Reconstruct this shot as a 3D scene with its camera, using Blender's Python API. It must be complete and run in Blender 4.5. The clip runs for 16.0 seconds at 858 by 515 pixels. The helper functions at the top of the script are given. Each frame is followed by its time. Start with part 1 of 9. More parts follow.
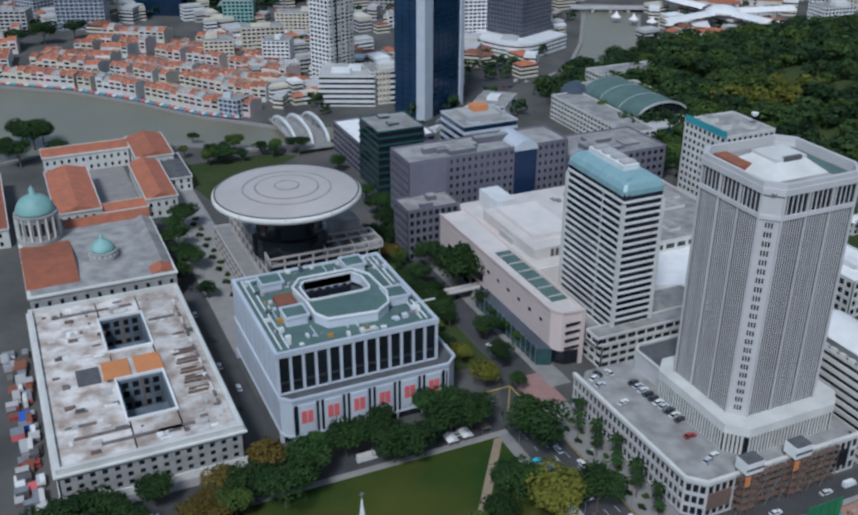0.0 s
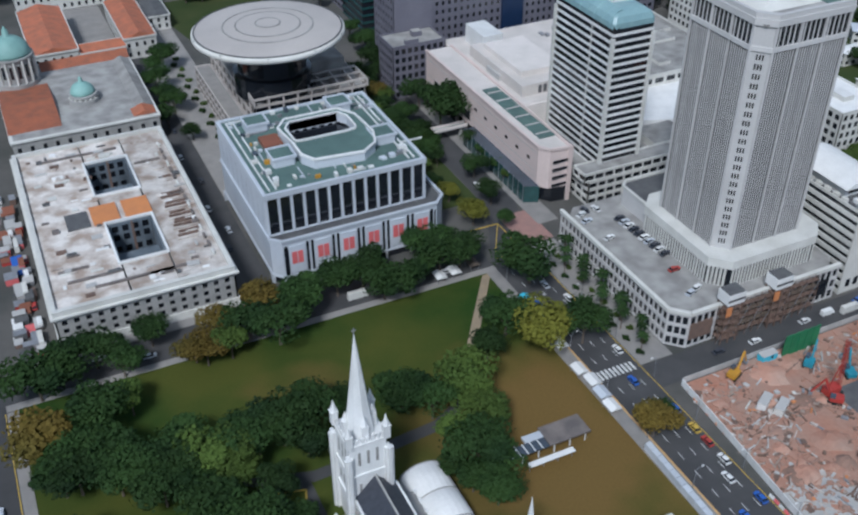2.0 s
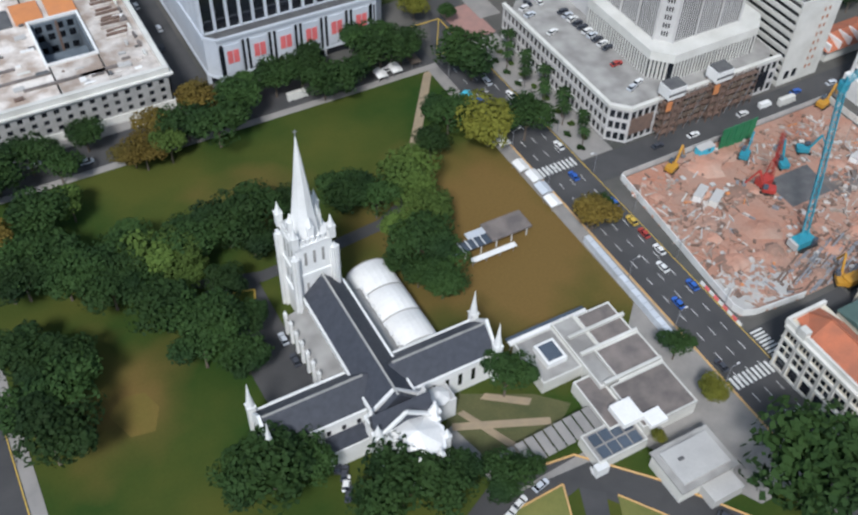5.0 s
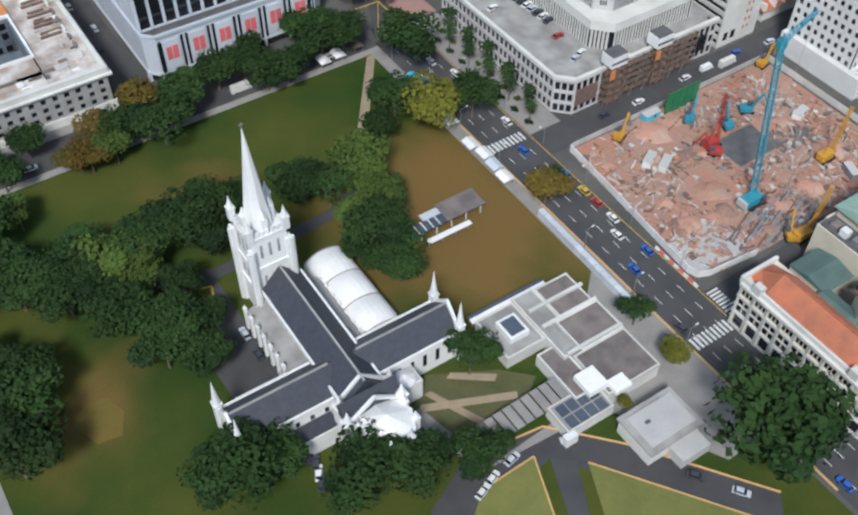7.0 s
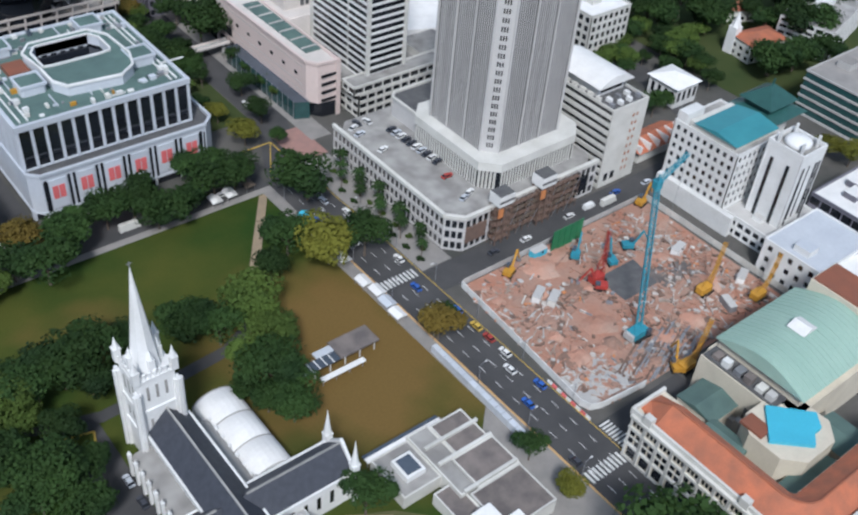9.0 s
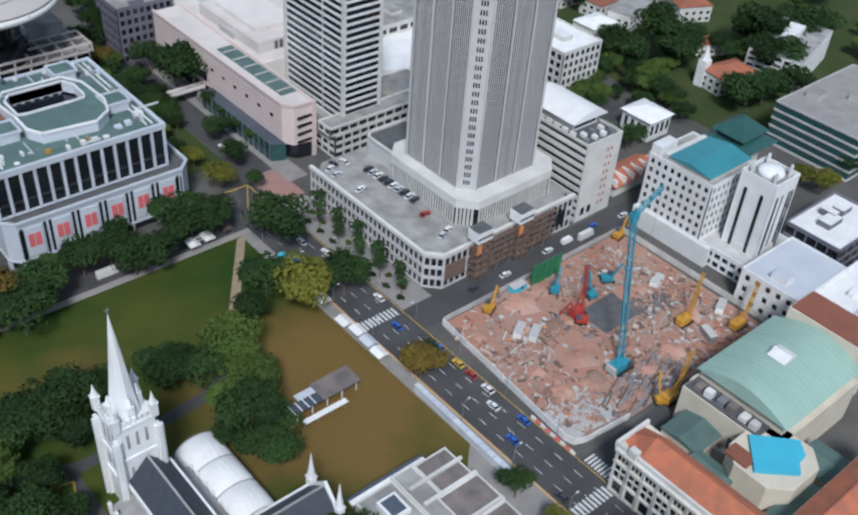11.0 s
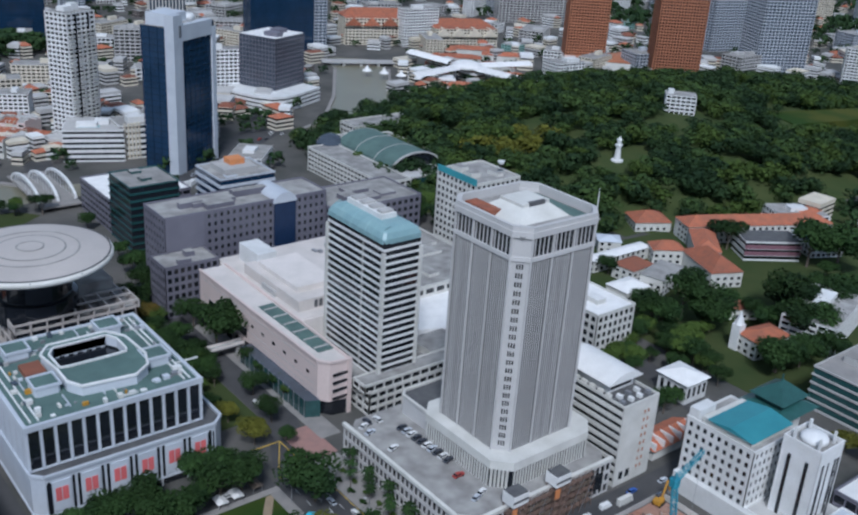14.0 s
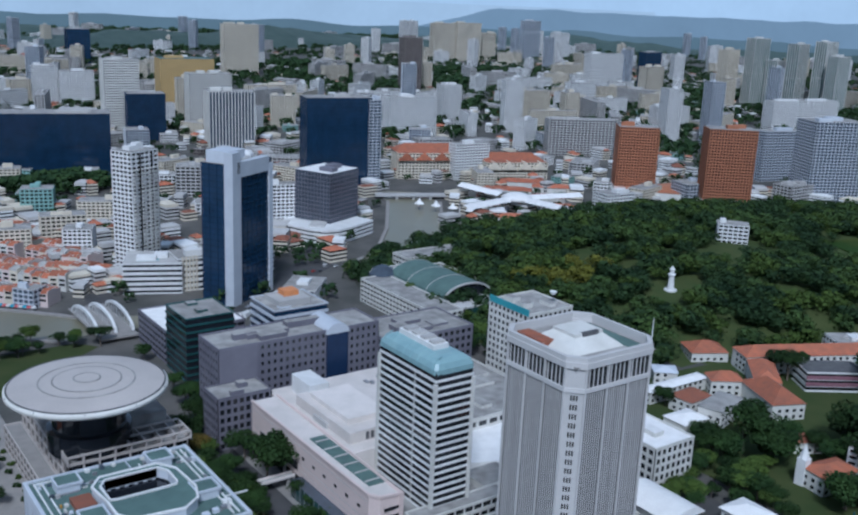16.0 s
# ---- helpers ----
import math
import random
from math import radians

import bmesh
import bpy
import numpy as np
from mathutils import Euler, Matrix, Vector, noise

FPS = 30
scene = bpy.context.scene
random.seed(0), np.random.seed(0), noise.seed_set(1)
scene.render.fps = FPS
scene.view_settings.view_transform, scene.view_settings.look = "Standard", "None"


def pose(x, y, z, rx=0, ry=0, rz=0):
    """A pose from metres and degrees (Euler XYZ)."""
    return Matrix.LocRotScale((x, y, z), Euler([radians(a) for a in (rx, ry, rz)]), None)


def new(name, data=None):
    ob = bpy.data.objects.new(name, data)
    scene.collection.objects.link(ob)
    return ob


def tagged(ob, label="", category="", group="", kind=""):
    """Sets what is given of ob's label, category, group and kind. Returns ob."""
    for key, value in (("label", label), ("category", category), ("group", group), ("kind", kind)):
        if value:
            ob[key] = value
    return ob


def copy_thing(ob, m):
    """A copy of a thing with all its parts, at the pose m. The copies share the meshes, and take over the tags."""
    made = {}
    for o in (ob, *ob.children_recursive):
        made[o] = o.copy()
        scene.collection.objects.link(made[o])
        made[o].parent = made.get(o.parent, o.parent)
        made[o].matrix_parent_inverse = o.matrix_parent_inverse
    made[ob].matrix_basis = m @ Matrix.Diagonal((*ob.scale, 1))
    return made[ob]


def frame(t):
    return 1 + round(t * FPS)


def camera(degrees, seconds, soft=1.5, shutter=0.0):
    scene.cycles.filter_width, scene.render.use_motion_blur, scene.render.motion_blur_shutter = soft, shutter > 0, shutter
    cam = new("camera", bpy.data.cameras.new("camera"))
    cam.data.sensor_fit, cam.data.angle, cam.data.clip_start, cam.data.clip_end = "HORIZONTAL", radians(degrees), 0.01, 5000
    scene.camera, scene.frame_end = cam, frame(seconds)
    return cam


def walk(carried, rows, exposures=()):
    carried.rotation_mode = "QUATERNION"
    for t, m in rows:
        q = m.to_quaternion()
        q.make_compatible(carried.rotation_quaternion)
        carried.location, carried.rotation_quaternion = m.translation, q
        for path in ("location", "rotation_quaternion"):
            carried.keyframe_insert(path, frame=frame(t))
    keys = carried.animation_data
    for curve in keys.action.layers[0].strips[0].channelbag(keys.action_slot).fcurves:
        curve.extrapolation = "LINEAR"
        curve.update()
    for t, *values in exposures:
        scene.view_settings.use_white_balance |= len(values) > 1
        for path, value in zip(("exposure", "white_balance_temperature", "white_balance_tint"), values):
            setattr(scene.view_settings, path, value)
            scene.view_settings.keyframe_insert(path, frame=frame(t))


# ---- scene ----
cam = camera(47.537, 16.0, soft=2.4)
EYE = 208.0
# seconds, heading, pitch, roll of a camera that turns where it stands, high over the town
ROWS = [
    (0.0, -24.332, -26.091, -0.269),
    (0.5, -24.603, -27.803, -0.686),
    (1.0, -24.429, -29.846, -0.699),
    (1.5, -24.937, -32.406, -0.406),
    (2.0, -25.421, -35.528, 0.139),
    (2.5, -26.268, -38.140, -0.102),
    (3.0, -25.911, -41.326, 0.108),
    (3.5, -27.071, -43.650, 0.165),
    (4.0, -27.430, -45.049, 0.110),
    (4.5, -28.147, -46.426, -0.734),
    (7.0, -33.390, -48.217, -0.367),
    (7.5, -39.035, -45.574, -3.045),
    (8.0, -38.668, -42.198, -3.215),
    (8.5, -38.119, -41.455, -3.962),
    (8.7, -38.133, -40.674, -4.105),
    (10.8, -40.644, -38.648, -3.423),
    (11.0, -40.342, -37.615, -3.700),
    (11.5, -39.066, -34.342, -3.723),
    (12.0, -38.697, -31.784, -4.098),
    (12.5, -38.366, -29.830, -4.170),
    (13.0, -38.777, -27.635, -3.756),
    (13.5, -38.609, -25.231, -3.668),
    (14.0, -38.098, -22.632, -3.529),
    (14.5, -37.800, -20.772, -3.197),
    (15.0, -37.078, -18.938, -3.156),
    (15.5, -36.398, -16.767, -2.814),
    (16.0, -35.276, -15.109, -2.348),
]
EXPOSURES = [(0.0, -0.01, 5450, 9), (2.0, 0.18, 5600, 9), (3.5, 0.55, 5950, 10), (7.0, 0.56, 6000, 10), (8.5, 0.5, 5900, 11), (11.0, 0.38, 5800, 11), (12.5, 0.18, 5700, 11), (14.0, 0.12, 5450, 11), (16.0, 0.05, 5150, 10)]
walk(cam, [(t, pose(0, 0, EYE, 90 + pitch, roll, yaw)) for t, yaw, pitch, roll in ROWS], EXPOSURES)

# ---- sky and sun: thin bright overcast ----
world = bpy.data.worlds.new("sky")
scene.world = world
world.use_nodes = True
wn = world.node_tree.nodes
sky = wn.new("ShaderNodeTexSky")
sky.sky_type = "NISHITA"
sky.sun_disc = False
sky.sun_elevation = radians(48)
sky.sun_rotation = radians(220)
sky.air_density, sky.dust_density, sky.ozone_density = 1.0, 0.25, 2.0
wn["Background"].inputs["Strength"].default_value = 0.05
veil = wn.new("ShaderNodeMix")
veil.data_type = "RGBA"
veil.inputs[0].default_value = 0.5
veil.inputs[7].default_value = (7.0, 8.2, 9.6, 1)
world.node_tree.links.new(sky.outputs[0], veil.inputs[6])
world.node_tree.links.new(veil.outputs[2], wn["Background"].inputs["Color"])
sun_data = bpy.data.lights.new("sun", "SUN")
sun_data.energy = 2.7
sun_data.angle = radians(12)
sun_data.color = (1.0, 0.96, 0.9)
sun = new("sun", sun_data)
sun.matrix_world = pose(0, 0, 400, 42, 0, -40)


# ---- materials ----
def mat(name, a, b=None, rough=0.8, scale=0.25, fine=4.0, metal=0.0, bump=0.0, spread=0.12, mottle=0.5):
    """A surface between two colours: broad stains, fine grain, a little relief, and a shift from piece to piece."""
    m = bpy.data.materials.new(name)
    m.use_nodes = True
    nt, nd = m.node_tree, m.node_tree.nodes
    bsdf = nd["Principled BSDF"]
    b = b or tuple(c * 0.72 for c in a)
    tc = nd.new("ShaderNodeTexCoord")
    n1, n2 = nd.new("ShaderNodeTexNoise"), nd.new("ShaderNodeTexNoise")
    n1.inputs["Scale"].default_value, n1.inputs["Detail"].default_value = scale, 6
    n2.inputs["Scale"].default_value, n2.inputs["Detail"].default_value = fine, 3
    for n in (n1, n2):
        nt.links.new(tc.outputs["Object"], n.inputs["Vector"])
    ramp = nd.new("ShaderNodeMapRange")
    ramp.inputs[1].default_value, ramp.inputs[2].default_value = 0.5 - mottle / 2, 0.5 + mottle / 2
    nt.links.new(n1.outputs[0], ramp.inputs[0])
    mix = nd.new("ShaderNodeMix")
    mix.data_type = "RGBA"
    mix.inputs[6].default_value, mix.inputs[7].default_value = (*a, 1), (*b, 1)
    nt.links.new(ramp.outputs[0], mix.inputs[0])
    info = nd.new("ShaderNodeObjectInfo")
    add = nd.new("ShaderNodeMath")
    add.operation = "ADD"
    nt.links.new(n2.outputs[0], add.inputs[0])
    nt.links.new(info.outputs["Random"], add.inputs[1])
    val = nd.new("ShaderNodeMapRange")
    val.inputs[1].default_value, val.inputs[2].default_value = 0.3, 1.7
    val.inputs[3].default_value, val.inputs[4].default_value = 1 - spread, 1 + spread
    nt.links.new(add.outputs[0], val.inputs[0])
    hsv = nd.new("ShaderNodeHueSaturation")
    nt.links.new(val.outputs[0], hsv.inputs["Value"])
    nt.links.new(mix.outputs[2], hsv.inputs["Color"])
    nt.links.new(hsv.outputs[0], bsdf.inputs["Base Color"])
    bsdf.inputs["Roughness"].default_value, bsdf.inputs["Metallic"].default_value = rough, metal
    if bump:
        bp = nd.new("ShaderNodeBump")
        bp.inputs["Strength"].default_value, bp.inputs["Distance"].default_value = bump, 0.3
        nt.links.new(n2.outputs[0], bp.inputs["Height"])
        nt.links.new(bp.outputs[0], bsdf.inputs["Normal"])
    return m


def glass(name, tint, rough=0.08):
    m = mat(name, tint, tuple(c * 0.6 for c in tint), rough, 0.08, 0.6, 0.0, 0.0, 0.3)
    m.node_tree.nodes["Principled BSDF"].inputs["Specular IOR Level"].default_value = 0.7
    return m


M = {
    "white": mat("white_paint", (0.78, 0.78, 0.77), (0.62, 0.62, 0.60), 0.6, 0.12, 1.5),
    "offwhite": mat("aged_white_render", (0.66, 0.65, 0.61), (0.50, 0.49, 0.45), 0.75, 0.12, 1.5),
    "cream": mat("cream_render", (0.66, 0.60, 0.48), (0.52, 0.47, 0.38), 0.8, 0.12, 1.5),
    "pink": mat("pale_pink_cladding", (0.70, 0.57, 0.53), (0.60, 0.50, 0.46), 0.6, 0.06, 1.0),
    "stone": mat("weathered_grey_stone", (0.40, 0.39, 0.37), (0.25, 0.25, 0.24), 0.85, 0.2, 2.0, bump=0.2),
    "concrete": mat("light_concrete", (0.50, 0.49, 0.47), (0.36, 0.35, 0.34), 0.85, 0.1, 2.0),
    "rib": mat("pale_grey_ribbed_concrete", (0.56, 0.545, 0.53), (0.46, 0.45, 0.44), 0.7, 0.08, 1.5),
    "panel": mat("silver_grey_panels", (0.56, 0.59, 0.63), (0.46, 0.49, 0.54), 0.45, 0.1, 1.0),
    "grey": mat("mid_grey_cladding", (0.17, 0.165, 0.195), (0.125, 0.12, 0.15), 0.55, 0.08, 1.0),
    "darkroof": mat("dark_roof_felt", (0.12, 0.12, 0.12), (0.07, 0.07, 0.075), 0.9, 0.3, 3.0),
    "slate": mat("dark_slate_tiles", (0.055, 0.06, 0.075), (0.035, 0.038, 0.05), 0.6, 0.6, 4.0, bump=0.2),
    "roofgrey": mat("grey_flat_roof", (0.36, 0.35, 0.33), (0.22, 0.21, 0.20), 0.9, 0.15, 1.2, mottle=0.3),
    "stained": mat("stained_bare_concrete", (0.60, 0.56, 0.52), (0.31, 0.245, 0.20), 0.9, 0.13, 0.8, mottle=0.24, spread=0.3),
    "greenroof": mat("pale_green_roof_felt", (0.105, 0.170, 0.150), (0.068, 0.112, 0.105), 0.85, 0.15, 1.5),
    "mint": mat("mint_green_metal_sheet", (0.36, 0.50, 0.42), (0.28, 0.42, 0.35), 0.5, 0.08, 1.5),
    "aqua": mat("pale_aqua_glazed_roof", (0.30, 0.45, 0.46), (0.22, 0.36, 0.39), 0.35, 0.2, 1.5),
    "teal": mat("teal_roof_sheet", (0.06, 0.30, 0.34), (0.04, 0.22, 0.26), 0.45, 0.1, 1.5),
    "pagoda": mat("dark_green_glazed_tiles", (0.03, 0.10, 0.09), (0.02, 0.07, 0.065), 0.4, 0.4, 3.0),
    "bluetarp": mat("bright_blue_canvas", (0.07, 0.44, 0.58), (0.06, 0.37, 0.51), 0.6, 0.1, 1.5),
    "terracotta": mat("terracotta_tiles", (0.44, 0.135, 0.065), (0.25, 0.10, 0.06), 0.8, 0.25, 3.0, bump=0.3, spread=0.28),
    "rust": mat("red_brown_roof_sheet", (0.26, 0.09, 0.05), (0.20, 0.08, 0.05), 0.8, 0.2, 2.0),
    "brick": mat("orange_brown_brick", (0.40, 0.16, 0.08), (0.33, 0.13, 0.065), 0.8, 0.1, 1.5),
    "copper": mat("verdigris_copper", (0.26, 0.44, 0.40), (0.19, 0.34, 0.31), 0.6, 0.3, 2.0),
    "disc": mat("brushed_disc_cladding", (0.50, 0.455, 0.42), (0.40, 0.365, 0.34), 0.5, 0.05, 0.8),
    "glass": glass("dark_window_glass", (0.015, 0.018, 0.024)),
    "glassblue": glass("deep_blue_curtain_glass", (0.014, 0.040, 0.088), 0.15),
    "glassteal": glass("dark_teal_glass", (0.03, 0.09, 0.09)),
    "glassgrey": glass("grey_tinted_glass", (0.08, 0.10, 0.13)),
    "asphalt": mat("worn_asphalt", (0.072, 0.070, 0.070), (0.042, 0.042, 0.044), 0.9, 0.1, 2.5),
    "pave": mat("grey_paving", (0.30, 0.28, 0.26), (0.22, 0.21, 0.20), 0.9, 0.2, 2.5),
    "redpave": mat("red_brick_crossing", (0.34, 0.19, 0.16), (0.26, 0.16, 0.14), 0.9, 0.3, 3.0),
    "line": mat("white_road_paint", (0.7, 0.7, 0.68), (0.5, 0.5, 0.48), 0.8, 0.5, 3.0),
    "yellow": mat("yellow_paint", (0.62, 0.42, 0.06), (0.5, 0.34, 0.06), 0.6, 0.5, 3.0),
    "lawn": mat("lawn_grass", (0.024, 0.054, 0.009), (0.072, 0.080, 0.015), 0.95, 0.024, 1.2, spread=0.18, mottle=0.26),
    "parkgreen": mat("park_ground", (0.034, 0.056, 0.018), (0.062, 0.074, 0.026), 0.95, 0.05, 1.0),
    "earth": mat("red_building_earth", (0.44, 0.215, 0.145), (0.40, 0.27, 0.21), 0.95, 0.06, 0.8, spread=0.22, bump=0.4, mottle=0.3),
    "mud": mat("grey_rubble_ground", (0.36, 0.34, 0.32), (0.26, 0.22, 0.19), 0.95, 0.2, 1.2, spread=0.25, bump=0.4),
    "town": mat("town_ground", (0.105, 0.098, 0.09), (0.055, 0.056, 0.05), 0.95, 0.03, 0.4, mottle=0.3, spread=0.2),
    "leaf": mat("green_leaves", (0.030, 0.060, 0.014), (0.010, 0.025, 0.008), 0.75, 0.5, 2.0, spread=0.45, mottle=0.4),
    "leafy": mat("yellow_green_leaves", (0.13, 0.125, 0.018), (0.07, 0.08, 0.014), 0.8, 0.35, 2.0, spread=0.35),
    "leafl": mat("light_green_leaves", (0.075, 0.115, 0.022), (0.04, 0.07, 0.016), 0.8, 0.35, 2.0, spread=0.35),
    "leafo": mat("olive_orange_leaves", (0.13, 0.085, 0.016), (0.07, 0.065, 0.016), 0.8, 0.35, 2.0, spread=0.35),
    "bark": mat("grey_brown_bark", (0.14, 0.11, 0.085), None, 0.9, 1.0, 6.0),
    "canvas": mat("white_canvas", (0.80, 0.79, 0.77), (0.68, 0.67, 0.65), 0.7, 0.2, 1.5),
    "red": mat("red_cloth", (0.72, 0.16, 0.16), (0.6, 0.13, 0.13), 0.7, 0.3, 2.0),
    "green": mat("green_sheet", (0.03, 0.20, 0.08), (0.02, 0.13, 0.06), 0.6, 0.3, 2.0),
    "craneblue": mat("turquoise_crane_paint", (0.04, 0.28, 0.36), (0.03, 0.2, 0.27), 0.5, 0.5, 2.0),
    "machine": mat("yellow_machine_paint", (0.55, 0.28, 0.03), (0.42, 0.22, 0.03), 0.5, 0.5, 2.0),
    "machinered": mat("red_machine_paint", (0.42, 0.05, 0.04), None, 0.5, 0.5, 2.0),
    "steel": mat("grey_steel", (0.32, 0.33, 0.35), (0.22, 0.22, 0.23), 0.5, 0.5, 2.0, metal=0.3),
    "rustysteel": mat("rusty_scaffold", (0.19, 0.12, 0.09), (0.12, 0.085, 0.07), 0.8, 0.5, 2.0),
    "orange": mat("orange_panels", (0.62, 0.24, 0.08), (0.5, 0.2, 0.08), 0.7, 0.3, 2.0),
    "water": mat("muddy_river_water", (0.20, 0.188, 0.13), (0.165, 0.158, 0.11), 0.3, 0.02, 0.5, bump=0.05),
    "roofbrown": mat("brown_stained_flat_roof", (0.20, 0.17, 0.155), (0.12, 0.105, 0.10), 0.9, 0.2, 1.5, mottle=0.3),
    # slope green pushed towards blue: distance haze put into the base colour
    "farhill": mat("hazed_wooded_slope", (0.04, 0.068, 0.06), (0.06, 0.09, 0.08), 0.95, 0.02, 0.1),
    "strait": mat("pale_sea", (0.30, 0.34, 0.38), (0.26, 0.30, 0.34), 0.3, 0.01, 0.1),
    "carblue": mat("bright_blue_paint", (0.03, 0.12, 0.45), (0.03, 0.10, 0.40), 0.35, 0.5, 2.0),
    "leafm": mat("mid_green_leaves", (0.070, 0.118, 0.030), (0.030, 0.056, 0.018), 0.75, 0.09, 1.5, spread=0.4, mottle=0.35),
    "leafwood": mat("dark_wood_leaves", (0.040, 0.074, 0.024), (0.012, 0.030, 0.012), 0.75, 0.07, 1.5, spread=0.4, mottle=0.35),
    "worn": mat("worn_brown_lawn", (0.17, 0.105, 0.032), (0.105, 0.098, 0.022), 0.95, 0.045, 1.2, spread=0.16, mottle=0.4),
    "sitescrap": mat("dusty_red_planks", (0.34, 0.20, 0.145), (0.22, 0.15, 0.12), 0.9, 0.4, 2.0, spread=0.3),
    "mauve": mat("dull_mauve_paint", (0.24, 0.11, 0.14), (0.18, 0.09, 0.11), 0.8, 0.2, 2.0),
    "courtblue": mat("blue_grey_court_render", (0.16, 0.19, 0.22), (0.08, 0.10, 0.12), 0.8, 0.2, 2.0),
    "drygrass": mat("dry_yellow_grass", (0.17, 0.165, 0.045), (0.11, 0.12, 0.03), 0.95, 0.15, 1.5, spread=0.2),
    "dirt": mat("trodden_dirt_path", (0.33, 0.25, 0.16), (0.25, 0.2, 0.14), 0.95, 0.3, 2.0),
    "kerbpaint": mat("worn_orange_kerb_paint", (0.60, 0.36, 0.13), (0.46, 0.30, 0.14), 0.8, 0.3, 2.0),
    "gardenbed": mat("trodden_garden_grass", (0.12, 0.115, 0.045), (0.075, 0.085, 0.03), 0.95, 0.2, 1.5, spread=0.25),
    "mallwhite": mat("warm_white_render", (0.70, 0.64, 0.60), (0.56, 0.52, 0.48), 0.75, 0.1, 1.2),
    "ochre": mat("ochre_render", (0.52, 0.36, 0.15), (0.42, 0.30, 0.13), 0.8, 0.1, 1.2),
    "navypanel": mat("deep_navy_glass_panels", (0.012, 0.032, 0.085), (0.008, 0.022, 0.06), 0.45, 0.3, 1.0),
    "tyre": mat("black_rubber", (0.02, 0.02, 0.02), None, 0.9, 2.0, 9.0),
}

# leaves and grass have little sheen
for k in ("leaf", "leafy", "leafl", "leafo", "leafm", "leafwood", "lawn", "worn", "parkgreen"):
    M[k].node_tree.nodes["Principled BSDF"].inputs["Specular IOR Level"].default_value = 0.15

# the lawn wears to yellow-brown in the open middle of its eastern half and in a few smaller patches
nt = M["lawn"].node_tree
mix = next(n for n in nt.nodes if n.type == "MIX")
src = next(n for n in nt.nodes if n.type == "HUE_SAT")
tc, far = nt.nodes.new("ShaderNodeTexCoord"), nt.nodes.new("ShaderNodeVectorMath")
far.operation = "DISTANCE"
far.inputs[1].default_value = (118, 163, 0)
wav, add, rng, wear = nt.nodes.new("ShaderNodeTexNoise"), nt.nodes.new("ShaderNodeMath"), nt.nodes.new("ShaderNodeMapRange"), nt.nodes.new("ShaderNodeMix")
wav.inputs["Scale"].default_value = 0.05
add.operation = "MULTIPLY_ADD"
add.inputs[1].default_value = -45.0
rng.inputs[1].default_value, rng.inputs[2].default_value, rng.inputs[3].default_value, rng.inputs[4].default_value = 0.0, 28.0, 0.9, 0.0
wear.data_type = "RGBA"
wear.inputs[7].default_value = (0.17, 0.105, 0.034, 1)
nt.links.new(tc.outputs["Object"], far.inputs[0])
nt.links.new(tc.outputs["Object"], wav.inputs["Vector"])
nt.links.new(wav.outputs[0], add.inputs[0])
near = far.outputs["Value"]
for spot, less in (((59, 213, 0), 31.0), ((3, 160, 0), 28.0)):
    away, plus, least = nt.nodes.new("ShaderNodeVectorMath"), nt.nodes.new("ShaderNodeMath"), nt.nodes.new("ShaderNodeMath")
    away.operation, plus.operation, least.operation = "DISTANCE", "ADD", "MINIMUM"
    away.inputs[1].default_value, plus.inputs[1].default_value = spot, less
    nt.links.new(tc.outputs["Object"], away.inputs[0])
    nt.links.new(away.outputs["Value"], plus.inputs[0])
    nt.links.new(plus.outputs[0], least.inputs[0])
    nt.links.new(near, least.inputs[1])
    near = least.outputs[0]
nt.links.new(near, add.inputs[2])
nt.links.new(add.outputs[0], rng.inputs[0])
nt.links.new(rng.outputs[0], wear.inputs[0])
nt.links.new(mix.outputs[2], wear.inputs[6])
nt.links.new(wear.outputs[2], src.inputs["Color"])


